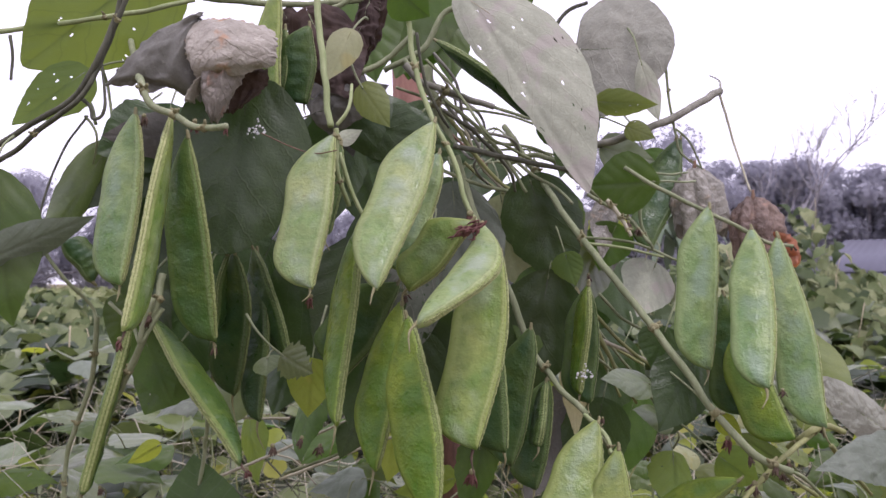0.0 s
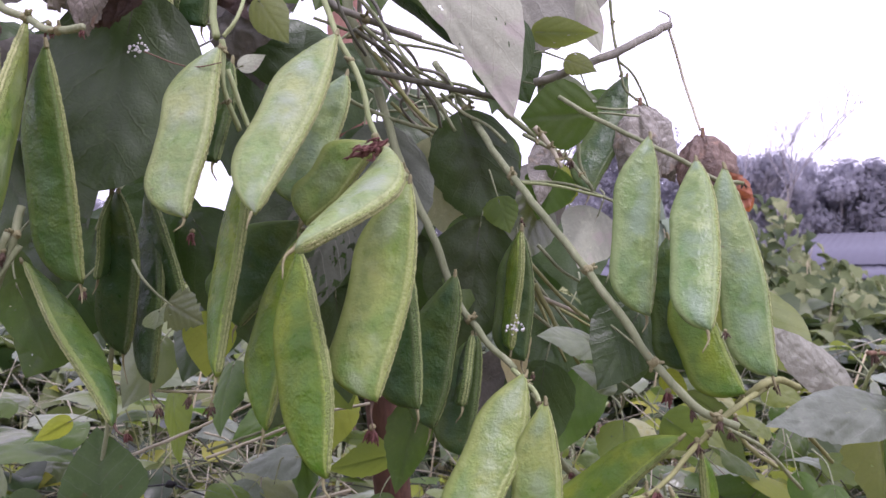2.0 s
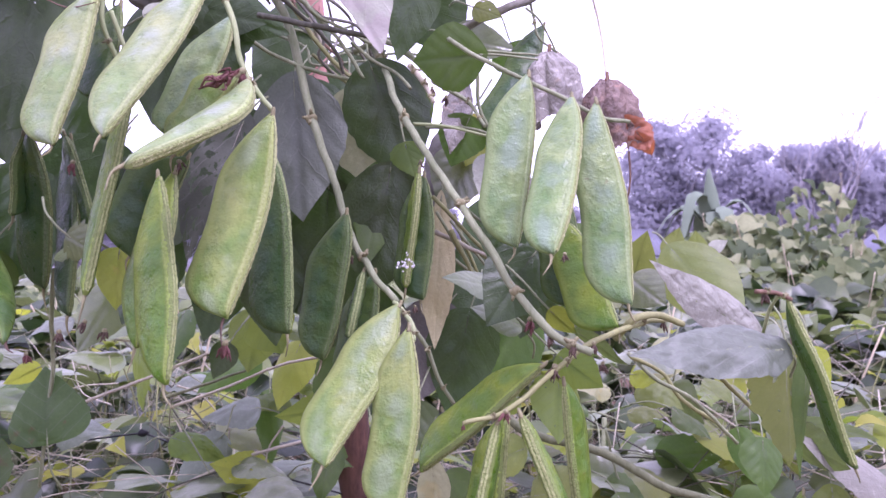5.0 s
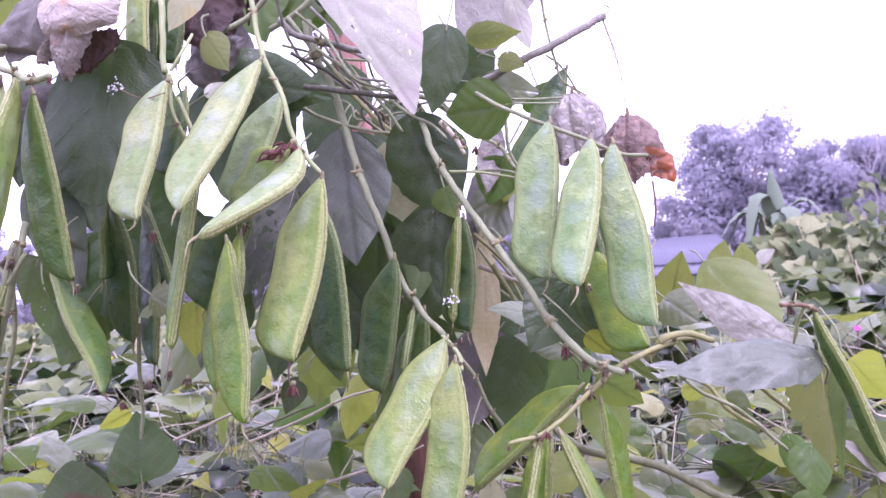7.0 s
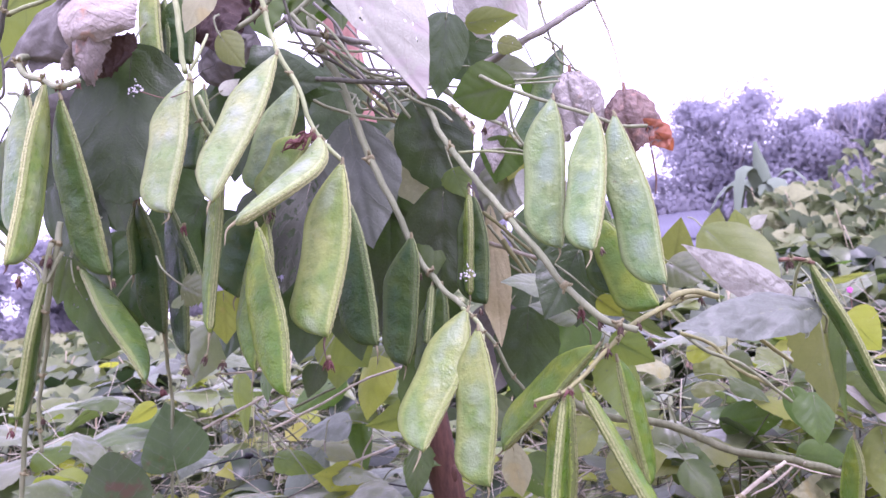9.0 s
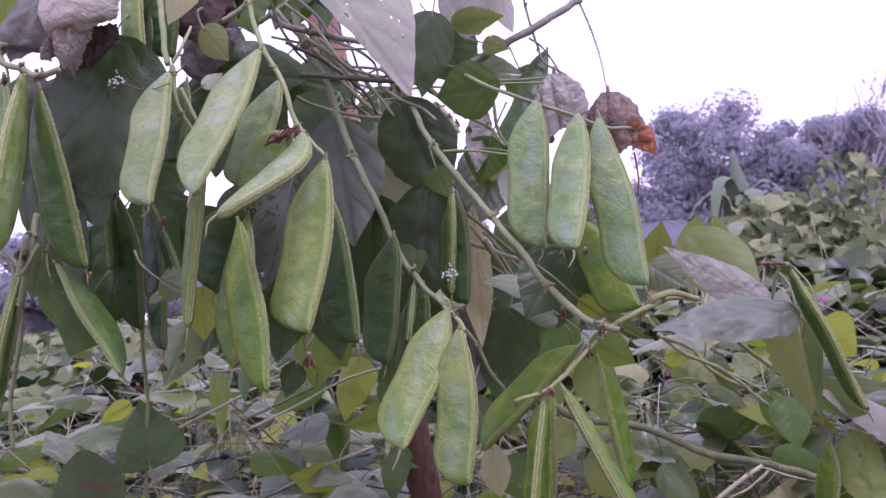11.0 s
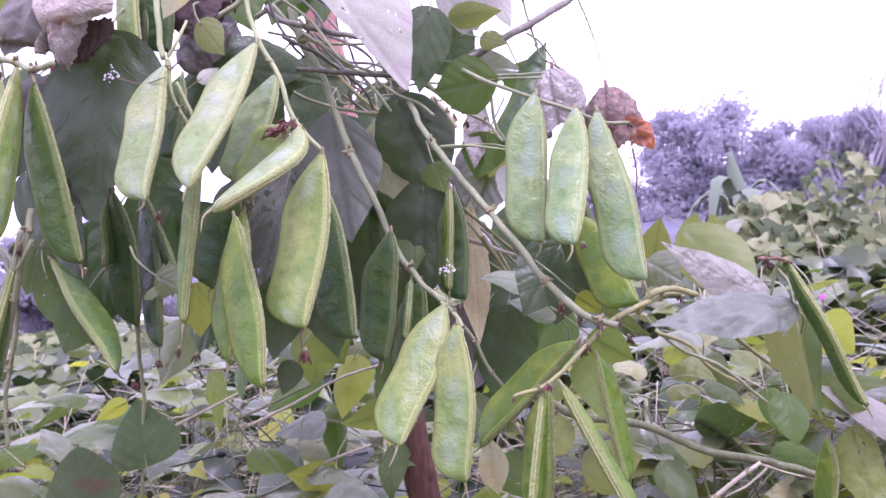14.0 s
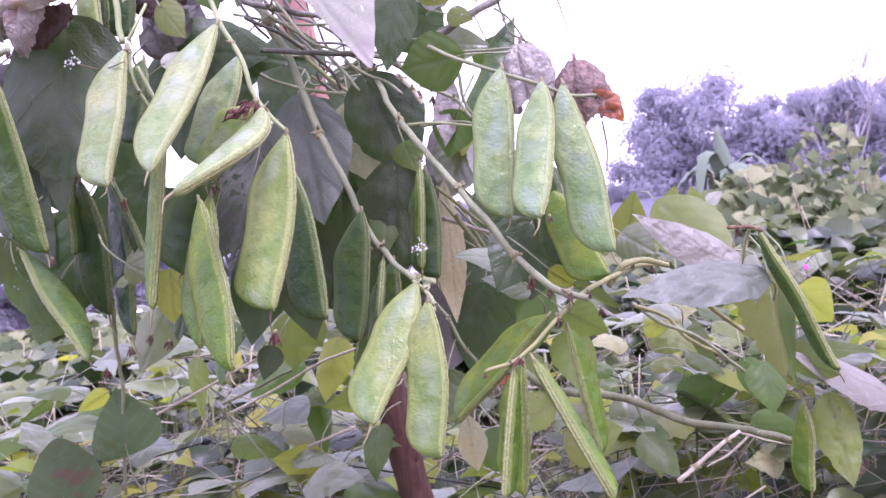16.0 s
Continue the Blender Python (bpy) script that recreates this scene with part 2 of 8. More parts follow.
def leaf_material(name, top, deep, vein, share, through, rough=0.5, spec=0.4, blotch=None, blotch_at=0.62, relief=0.3):
    """Leaf blade: mottled colour, side veins from the blade's own coordinates, quilted relief."""
    m, n, l, b = material(name, rough, spec)
    co, uv = coords(n, l)
    sep = n.new("ShaderNodeSeparateXYZ")
    l.new(uv, sep.inputs[0])
    side = maths(n, l, "ABSOLUTE", maths(n, l, "SUBTRACT", sep.outputs[1], 0.5))
    wob = noise_node(n, l, co, 60, 2)
    s = maths(n, l, "SUBTRACT", maths(n, l, "MULTIPLY", sep.outputs[0], 4.5), maths(n, l, "MULTIPLY", side, 4.4))
    s = maths(n, l, "ADD", s, maths(n, l, "MULTIPLY", wob, 0.5))
    tri = maths(n, l, "ABSOLUTE", maths(n, l, "SUBTRACT", maths(n, l, "FRACT", s), 0.5))
    line = ramp(n, l, tri, [(0.0, (1, 1, 1)), (0.045, (0, 0, 0))])
    big = noise_node(n, l, co, 30, 3, 0.6)
    fine = noise_node(n, l, co, 420, 5, 0.7)
    vor = n.new("ShaderNodeTexVoronoi")
    vor.feature = "DISTANCE_TO_EDGE"
    vor.inputs["Scale"].default_value = 260
    l.new(co, vor.inputs["Vector"])
    col = mixed(n, l, ramp(n, l, big, [(0.35, (0, 0, 0)), (0.65, (1, 1, 1))]), top, deep)
    col = mixed(n, l, maths(n, l, "MULTIPLY", ramp(n, l, fine, [(0.36, (1, 1, 1)), (0.56, (0, 0, 0))]), 0.25), col, tuple(0.5 * c for c in deep))
    freckle = noise_node(n, l, co, 170, 4, 0.7)
    col = mixed(n, l, maths(n, l, "MULTIPLY", ramp(n, l, freckle, [(0.57, (0, 0, 0)), (0.66, (1, 1, 1))]), 0.30), col, tuple(min(1, 1.7 * c) for c in top))
    col = mixed(n, l, maths(n, l, "MULTIPLY", ramp(n, l, freckle, [(0.24, (1, 1, 1)), (0.30, (0, 0, 0))]), 0.6), col, (0.10, 0.07, 0.04))
    if blotch:
        col = mixed(n, l, ramp(n, l, noise_node(n, l, co, 45, 3, 0.6), [(blotch_at - 0.04, (0, 0, 0)), (blotch_at + 0.05, (1, 1, 1))]), col, blotch)
    col = mixed(n, l, maths(n, l, "MULTIPLY", line, 0.42), col, vein)
    info = n.new("ShaderNodeObjectInfo")
    hsv = n.new("ShaderNodeHueSaturation")
    l.new(maths(n, l, "ADD", maths(n, l, "MULTIPLY", info.outputs["Random"], 0.5), 0.75), hsv.inputs["Value"])
    l.new(maths(n, l, "ADD", maths(n, l, "MULTIPLY", info.outputs["Random"], 0.03), 0.485), hsv.inputs["Hue"])
    l.new(col, hsv.inputs["Color"])
    col = hsv.outputs[0]
    l.new(col, b.inputs["Base Color"])
    quilt = maths(n, l, "SUBTRACT", maths(n, l, "MULTIPLY", maths(n, l, "MINIMUM", vor.outputs[0], 0.25), 0.7), maths(n, l, "MULTIPLY", line, 0.28))
    height = maths(n, l, "ADD", quilt, maths(n, l, "MULTIPLY", fine, 0.35))
    bumped(n, l, b, height, relief, 0.0016)
    with_translucency(m, n, l, b, mixed(n, l, maths(n, l, "MULTIPLY", line, 0.5), through, tuple(0.5 * c for c in through)), share)
    return m


LEAF = {
    # The green leaf darkened, so that shade is part of its colour.
    "dark": leaf_material("leaf_green_shaded", (0.052, 0.082, 0.027), (0.035, 0.060, 0.018), (0.080, 0.110, 0.045), 0.18, (0.08, 0.18, 0.02), 0.36, 0.5, relief=0.36),
    "green": leaf_material("leaf_mid_green", (0.076, 0.114, 0.024), (0.05, 0.085, 0.016), (0.11, 0.15, 0.05), 0.3, (0.14, 0.30, 0.03), 0.45, relief=0.18),
    # Copy of the green leaf, brighter and more translucent to look backlit.
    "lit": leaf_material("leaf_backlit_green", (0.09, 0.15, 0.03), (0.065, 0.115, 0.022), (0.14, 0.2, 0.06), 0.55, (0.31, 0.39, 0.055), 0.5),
    "yellow": leaf_material("leaf_yellowing", (0.25, 0.30, 0.055), (0.18, 0.25, 0.035), (0.32, 0.36, 0.10), 0.5, (0.48, 0.54, 0.05), 0.5, 0.35, (0.38, 0.30, 0.08), 0.68),
    "grey": leaf_material("leaf_greyish_sheen", (0.138, 0.168, 0.072), (0.092, 0.122, 0.046), (0.19, 0.215, 0.11), 0.2, (0.2, 0.32, 0.05), 0.33, 1.0, relief=0.2),
    "pale": leaf_material("leaf_pale_underside", (0.52, 0.555, 0.42), (0.435, 0.47, 0.35), (0.54, 0.54, 0.42), 0.22, (0.5, 0.5, 0.46), 0.6, 0.3, (0.50, 0.47, 0.40), 0.56),
    "cream": leaf_material("leaf_cream", (0.40, 0.42, 0.24), (0.32, 0.35, 0.18), (0.44, 0.45, 0.29), 0.35, (0.6, 0.62, 0.3), 0.55, 0.3, (0.38, 0.36, 0.14), 0.62),
    "tan": leaf_material("leaf_dry_tan", (0.50, 0.46, 0.28), (0.42, 0.38, 0.21), (0.52, 0.47, 0.30), 0.25, (0.5, 0.42, 0.2), 0.7, 0.2),
    "dry": leaf_material("leaf_dry_greyish_mauve", (0.43, 0.395, 0.335), (0.31, 0.285, 0.24), (0.23, 0.20, 0.16), 0.08, (0.4, 0.32, 0.25), 0.75, 0.2, (0.42, 0.27, 0.18), 0.60, 1.0),
    "olive": leaf_material("leaf_olive", (0.17, 0.20, 0.06), (0.125, 0.165, 0.045), (0.22, 0.25, 0.10), 0.4, (0.30, 0.36, 0.06), 0.45),
    "taupe": leaf_material("leaf_taupe_underside", (0.345, 0.345, 0.285), (0.265, 0.27, 0.22), (0.43, 0.43, 0.36), 0.3, (0.4, 0.38, 0.32), 0.6, 0.3, relief=0.7),
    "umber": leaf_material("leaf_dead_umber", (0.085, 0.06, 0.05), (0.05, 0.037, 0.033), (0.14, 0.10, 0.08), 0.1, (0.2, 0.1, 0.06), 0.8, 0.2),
    "slate": leaf_material("leaf_slate_sheen", (0.12, 0.15, 0.10), (0.10, 0.125, 0.08), (0.19, 0.215, 0.16), 0.1, (0.15, 0.22, 0.1), 0.52, 0.8, relief=0.28),
    "spotted": leaf_material("leaf_green_brown_spots", (0.066, 0.105, 0.038), (0.05, 0.085, 0.028), (0.15, 0.19, 0.12), 0.2, (0.14, 0.26, 0.05), 0.5, 0.22, (0.10, 0.05, 0.03), 0.63, 0.15),
    "smoke": leaf_material("leaf_withered_dark", (0.19, 0.185, 0.165), (0.13, 0.13, 0.115), (0.20, 0.205, 0.175), 0.1, (0.2, 0.16, 0.12), 0.7, 0.25),
    "brown": leaf_material("leaf_dry_brown", (0.23, 0.16, 0.12), (0.105, 0.07, 0.055), (0.42, 0.33, 0.25), 0.06, (0.4, 0.2, 0.1), 0.5, 0.5, (0.36, 0.22, 0.15), 0.62, 0.9),
    "orange": leaf_material("leaf_dry_orange", (0.38, 0.165, 0.10), (0.24, 0.10, 0.07), (0.5, 0.29, 0.2), 0.35, (0.6, 0.2, 0.06), 0.65, 0.3),
    "withered": leaf_material("leaf_withered_mauve", (0.265, 0.245, 0.205), (0.15, 0.138, 0.115), (0.44, 0.41, 0.34), 0.07, (0.45, 0.36, 0.28), 0.33, 0.7, (0.34, 0.25, 0.18), 0.62, 0.8),
    "lace": leaf_material("leaf_eaten_grey", (0.075, 0.085, 0.06), (0.05, 0.06, 0.04), (0.30, 0.30, 0.24), 0.2, (0.3, 0.32, 0.2), 0.6, 0.3),
}


def bark_material(name, a, b_, scale, rough=0.7, stretch=True, bump=0.6):
    m, n, l, b = material(name, rough, 0.3)
    co, uv = coords(n, l)
    if stretch:
        mp = n.new("ShaderNodeMapping")
        mp.inputs["Scale"].default_value = (1, 1, 0.25)
        l.new(co, mp.inputs["Vector"])
        co = mp.outputs[0]
    f = noise_node(n, l, co, scale, 5, 0.65)
    g = noise_node(n, l, co, scale * 0.15, 3, 0.5)
    col = mixed(n, l, ramp(n, l, f, [(0.35, (0, 0, 0)), (0.65, (1, 1, 1))]), a, b_)
    col = mixed(n, l, maths(n, l, "MULTIPLY", ramp(n, l, g, [(0.4, (0, 0, 0)), (0.65, (1, 1, 1))]), 0.5), col, tuple(0.6 * c for c in a))
    l.new(col, b.inputs["Base Color"])
    bumped(n, l, b, f, bump, 0.0015)
    return m


STEM = {
    "green": bark_material("stem_grey_green", (0.20, 0.235, 0.12), (0.29, 0.31, 0.19), 300),
    "light": bark_material("stem_light_green", (0.28, 0.34, 0.15), (0.37, 0.41, 0.22), 300),
    "dark": bark_material("stem_dark", (0.065, 0.068, 0.045), (0.125, 0.125, 0.09), 300),
    "mauve": bark_material("stem_greyish_brown", (0.20, 0.195, 0.16), (0.30, 0.29, 0.24), 300),
    "yellow": bark_material("stem_yellowish", (0.29, 0.30, 0.12), (0.23, 0.235, 0.105), 250),
    "straw": bark_material("stem_dry_straw", (0.37, 0.345, 0.25), (0.49, 0.455, 0.345), 250, 0.8),
    "dun": bark_material("stem_dun_olive", (0.125, 0.14, 0.07), (0.195, 0.21, 0.115), 250),
    "brown": bark_material("stem_brown", (0.15, 0.09, 0.06), (0.24, 0.15, 0.10), 250, 0.8),
}
STUB = bark_material("withered_flower_brown", (0.07, 0.045, 0.033), (0.14, 0.095, 0.065), 500, 0.8)
STUB_RED = bark_material("withered_flower_red", (0.10, 0.036, 0.032), (0.18, 0.085, 0.07), 500, 0.7)
NODE = bark_material("stem_node_skin", (0.20, 0.18, 0.09), (0.29, 0.28, 0.15), 500, 0.75)
POST = bark_material("reddish_timber", (0.135, 0.068, 0.048), (0.06, 0.031, 0.024), 140, 0.8, True, 1.0)
# Lighter pink than the timber: glare behind the stake top put into colour.
GLARE_WOOD = bark_material("pinkish_glare_wood", (0.46, 0.25, 0.20), (0.32, 0.16, 0.13), 120, 0.7, True, 0.6)
STRING = bark_material("black_twine", (0.012, 0.012, 0.014), (0.03, 0.03, 0.033), 500, 0.6)
# Pale lavender-grey bark: distance haze is put into this colour.
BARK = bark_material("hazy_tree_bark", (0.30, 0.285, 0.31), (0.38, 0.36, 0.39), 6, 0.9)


def ground_material():
    m, n, l, b = material("soil_with_litter", 0.95, 0.15)
    co, uv = coords(n, l, False)
    f = noise_node(n, l, co, 30, 6, 0.7)
    g = noise_node(n, l, co, 0.6, 4, 0.6)
    col = ramp(n, l, f, [(0.3, (0.11, 0.075, 0.05)), (0.55, (0.24, 0.165, 0.115)), (0.75, (0.36, 0.28, 0.2))])
    col = mixed(n, l, ramp(n, l, g, [(0.42, (0, 0, 0)), (0.58, (1, 1, 1))]), col, (0.12, 0.14, 0.05))
    l.new(col, b.inputs["Base Color"])
    bumped(n, l, b, f, 0.9, 0.02)
    return m


def foliage_material(name, a, c, d, share=0.3, rough=0.55):
    """Many small leaves in one mesh: each its own tint."""
    m, n, l, b = material(name, rough, 0.8 if rough < 0.4 else 0.35)
    geo = n.new("ShaderNodeNewGeometry")
    col = ramp(n, l, geo.outputs["Random Per Island"], [(0.1, a), (0.5, c), (0.95, d)])
    tc = n.new("ShaderNodeTexCoord")
    f = noise_node(n, l, tc.outputs["Object"], 60, 3)
    col = mixed(n, l, maths(n, l, "MULTIPLY", f, 0.5), col, tuple(0.5 * v for v in a))
    l.new(col, b.inputs["Base Color"])
    bumped(n, l, b, f, 0.3, 0.004)
    with_translucency(m, n, l, b, col, share)
    return m


SOIL = ground_material()
# Base colours kept dark to stand for shade in the gaps between leaves.
FIELD = foliage_material("field_leaves", (0.02, 0.045, 0.01), (0.075, 0.115, 0.028), (0.22, 0.27, 0.085), 0.35, 0.39)
# Paler than the near leaves: haze is mixed into the colours.
FIELD_MID = foliage_material("middle_field_leaves_hazed", (0.05, 0.08, 0.025), (0.155, 0.20, 0.07), (0.36, 0.385, 0.19), 0.3, 0.6)
# Yellowish leaves brightened in colour to stand for light glowing through them.
FIELD_YELLOW = foliage_material("field_leaves_yellow_lit", (0.20, 0.28, 0.03), (0.34, 0.40, 0.05), (0.48, 0.47, 0.10), 0.55, 0.45)
# Far leaf colours lifted further for haze.
FIELD_FAR = foliage_material("far_field_leaves_hazed", (0.15, 0.19, 0.065), (0.24, 0.28, 0.115), (0.36, 0.38, 0.18), 0.3)
# Leaf colour lifted to pale lavender to stand for distance haze.
TREE_LEAF = foliage_material("tree_leaves_hazed", (0.53, 0.525, 0.59), (0.57, 0.565, 0.635), (0.62, 0.615, 0.68), 0.7, 0.9)
DRYSTALK = bark_material("dry_grass", (0.5, 0.44, 0.30), (0.38, 0.33, 0.2), 60, 0.85)


def plain(name, colour, rough=0.7, scale=20.0, var=0.35, metal=0.0):
    m, n, l, b = material(name, rough, 0.3)
    co, uv = coords(n, l)
    f = noise_node(n, l, co, scale, 5, 0.65)
    l.new(mixed(n, l, maths(n, l, "MULTIPLY", f, var), colour, tuple(0.4 * c for c in colour)), b.inputs["Base Color"])
    b.inputs["Metallic"].default_value = metal
    bumped(n, l, b, f, 0.3, 0.004)
    return m


ROOF = plain("weathered_roof_sheet", (0.13, 0.13, 0.17), 0.6, 3)
WALL = plain("dark_wall", (0.10, 0.10, 0.13), 0.9, 2)
BANANA = plain("banana_leaf", (0.17, 0.22, 0.15), 0.8, 4)
PINK = plain("pink_petal", (0.65, 0.16, 0.50), 0.6, 80)
ORANGE = plain("orange_petal", (0.85, 0.35, 0.06), 0.6, 80)
FLECK = plain("white_fluff", (0.8, 0.8, 0.8), 0.9, 300)


# ---------------------------------------------------------------- building helpers
def mesh_of(name, bm, mat):
    me = bpy.data.meshes.new(name)
    bm.normal_update()
    bm.to_mesh(me)
    bm.free()
    me.materials.append(mat)
    me.polygons.foreach_set("use_smooth", [True] * len(me.polygons))
    return me


def part(name, bm, mat, parent, label=""):
    """Links a bmesh as one mesh object under a thing or a part."""
    ob = new(name, mesh_of(name, bm, mat))
    ob.parent = parent
    ob.matrix_parent_inverse = parent.matrix_world.inverted()
    if label:
        tagged(ob, label)
    return ob


def thing(name, at, label, category, group="", kind=""):
    ob = new(name)
    ob.empty_display_size = 0.01
    ob.matrix_world = Matrix.Translation(at)
    ob.matrix_basis = Matrix.Translation(at)
    return tagged(ob, label, category, group, kind)


def grid_faces(bm, rows, closed=False, uvs=None, skip=None):
    layer = bm.loops.layers.uv.verify() if uvs else None
    for i in range(len(rows) - 1):
        a, c = rows[i], rows[i + 1]
        k = len(a)
        for j in range(k if closed else k - 1):
            if skip and (i, j) in skip:
                continue
            q = (a[j], a[(j + 1) % k], c[(j + 1) % k], c[j])
            if len(set(q)) < 3:
                continue
            f = bm.faces.new(q)
            if uvs:
                for loop in f.loops:
                    loop[layer].uv = uvs[loop.vert]


def smooth_path(pts, steps=6):
    """Points along a smooth curve through pts."""
    p = [Vector(v) for v in pts]
    if len(p) < 3:
        return [p[0].lerp(p[-1], i / steps) for i in range(steps + 1)]
    q = [2 * p[0] - p[1]] + p + [2 * p[-1] - p[-2]]
    out = []
    for i in range(1, len(q) - 2):
        a, b, c, d = q[i - 1], q[i], q[i + 1], q[i + 2]
        for s in range(steps):
            t = s / steps
            out.append(0.5 * ((2 * b) + (c - a) * t + (2 * a - 5 * b + 4 * c - d) * t * t + (3 * b - 3 * c + d - a) * t ** 3))
    out.append(p[-1])
    return out


def tube(bm, path, radii, sides=8, rough=0.0, seed=0):
    rnd = random.Random(seed)
    rows, ref = [], None
    n = len(path)
    for i, p in enumerate(path):
        d = (path[min(i + 1, n - 1)] - path[max(i - 1, 0)]).normalized()
        if ref is None:
            ref = d.orthogonal().normalized()
        ref = (ref - d * ref.dot(d)).normalized()
        s = d.cross(ref)
        r = radii(i / (n - 1)) if callable(radii) else radii
        ring = []
        for k in range(sides):
            a = 2 * math.pi * k / sides
            rr = r * (1 + rough * rnd.uniform(-1, 1))
            ring.append(bm.verts.new(p + ref * (rr * math.cos(a)) + s * (rr * math.sin(a))))
        rows.append(ring)
    grid_faces(bm, rows, True)
    bm.faces.new(rows[0][::-1])
    bm.faces.new(rows[-1])


def lump(bm, at, r, seed=0, stretch=(1, 1, 1), rough=0.35):
    ico = bmesh.ops.create_icosphere(bm, subdivisions=2, radius=1.0)
    for v in ico["verts"]:
        k = 1 + rough * noise.noise(v.co * 2.1 + Vector((seed, 2 * seed, 0)))
        v.co = Vector(at) + Vector((v.co.x * stretch[0], v.co.y * stretch[1], v.co.z * stretch[2])) * (r * k)


def axes(a, phi):
    """Across and outward directions for a thing that hangs along a."""
    toward = Vector((0, -1, 0))
    r = toward.cross(a).normalized()
    q = a.cross(r).normalized()
    v = r * math.cos(radians(phi)) + q * math.sin(radians(phi))
    return v, a.cross(v).normalized()


COUNT = [0]


def next_seed():
    COUNT[0] += 1
    return COUNT[0]


# ---------------------------------------------------------------- bean pods
POD_LABEL = {
    "pale": "plump pale yellow-green flat bean pod with painted bluish sky sheen",
    "blue": "bluish-green flat bean pod with a warty seam",
    "green": "fresh green flat bean pod with a rough yellow seam",
    "shade": "bean pod with a rough seam, coloured as half shaded",
    "dark": "flat bean pod, its green darkened for leaf shade", "deep": "glossy bean pod, its green darkened for deep shade",
    "mellow": "mottled yellow-green flat bean pod with plump seeds", "ripe": "mottled olive-green bean pod with a yellowish margin", "lit": "thin young bean pod, skin made to glow as backlit",
}


def bean_pod(top, tip, width, phi, tone, seeds=4, bow=0.075, thick=0.0036, beak=0.010, red=False, narrow=None, blunt=0.73, rise=0.40):
    """A flat bean pod from its stalk end to its beak; phi turns the seam: 0 to the right, 90 to the viewer, 180 to the left."""
    top, tip = Vector(top), Vector(tip)
    seed = next_seed()
    rnd = random.Random(seed)
    a = (tip - top).normalized()
    length = (tip - top).length
    v, n = axes(a, phi)
    ob = thing("bean_pod", top, POD_LABEL[tone], "bean pod", "bean pods on the vine")
    twist = rnd.uniform(-0.12, 0.12)
    if narrow is None:
        narrow = 0.5 + 0.45 * abs(math.sin(radians(phi)))
    wob = [rnd.uniform(-1, 1) for _ in range(4)]

    def wide(u):
        grow = math.sin(math.pi / 2 * min(1, u / rise)) ** 0.9
        end = (2.2, 0.6) if blunt > 0.68 else (1.7, 0.8)
        fall = 1.0 if u < blunt else max(0.0, 1 - ((u - blunt) / (1 - blunt)) ** end[0]) ** end[1]
        return width * grow * fall * (1 - 0.05 * wob[0] * math.sin(7 * u + wob[1])) + 0.0012

    def seam(u):
        return bow * length * math.sin(math.pi * u ** 0.85) ** 0.9 * (1 if u < 1 else 0) + 0.0012 * wob[2] * math.sin(9 * u + 3 * wob[3])

    def turn(u):
        t = twist * (u - 0.5) * 2
        return v * math.cos(t) + n * math.sin(t), n * math.cos(t) - v * math.sin(t)

    bm, rows, uvs = bmesh.new(), [], {}
    k, m = 40, 20
    for i in range(k + 1):
        u = i / k
        w, s0 = wide(u), seam(u)
        vv, nn = turn(u)
        ring = []
        for j in range(m):
            ang = 2 * math.pi * j / m
            t = (1 - math.cos(ang)) / 2
            env = min(1.0, u / 0.12) ** 0.6 * min(1.0, (1 - u) / 0.06 + 0.15) ** 0.6
            th = thick * abs(math.sin(ang)) ** 0.75 * (1.15 - 0.45 * t) * env
            bulge = 0.0
            for q in range(seeds):
                c = 0.22 + 0.62 * (q + 0.5) / seeds
                bulge += math.exp(-(((u - c) / 0.05) ** 2) - (((t - 0.46) / 0.2) ** 2))
            th += 0.0009 * bulge * env * (1 if math.sin(ang) else 0)
            side = 1 if math.sin(ang) >= 0 else -1
            skew = 0.0006 * noise.noise(Vector((u * 6, t * 3, seed)))
            p = top + a * (u * length) + vv * (s0 - t * w) + nn * (side * th + skew)
            vert = bm.verts.new(p - top)
            uvs[vert] = (u, t)
            ring.append(vert)
        rows.append(ring)
    grid_faces(bm, rows, True, uvs)
    bm.faces.new(rows[0][::-1])
    bm.faces.new(rows[-1])
    hull = new("hull", mesh_of("hull", bm, POD[tone]))
    hull.parent = ob
    # two warty ridges along the seam
    bm, rows, uvs = bmesh.new(), [], {}
    k = 74
    half = thick * 0.9 * narrow
    for i in range(k + 1):
        u = 0.015 + 0.965 * i / k
        vv, nn = turn(u)
        end = min(1, u / 0.1, (1 - u) / 0.05 + 0.1)
        ring = []
        for j, h in enumerate((-2.2, 0.2, 0.9, 0.15, 0.9, 0.2, -2.2)):
            x = (j - 3) / 3 * half * (0.45 + 0.55 * end)
            lift = (0.0009 * h + 0.0003 * rnd.uniform(-1, 1) * (abs(h) < 2)) * (0.4 + 0.6 * end)
            p = a * (u * length) + vv * (seam(u) + lift) + nn * (x + 0.0002 * rnd.uniform(-1, 1))
            vert = bm.verts.new(p)
            uvs[vert] = (u, j / 6)
            ring.append(vert)
        rows.append(ring)
    grid_faces(bm, rows, False, uvs)
    ridge = new("seam", mesh_of("seam", bm, {"dark": SEAM_DARK, "deep": SEAM_DARK, "lit": SEAM_DARK, "green": SEAM_MID, "shade": SEAM_MID}.get(tone, SEAM)))
    ridge.parent = ob
    tagged(ridge, "rough yellowish double seam")
    # beak and calyx
    bm = bmesh.new()
    e = a * length + v * (seam(1) - 0.002)
    hook = v * rnd.uniform(-0.35, 0.35) * beak + n * rnd.uniform(-0.25, 0.25) * beak
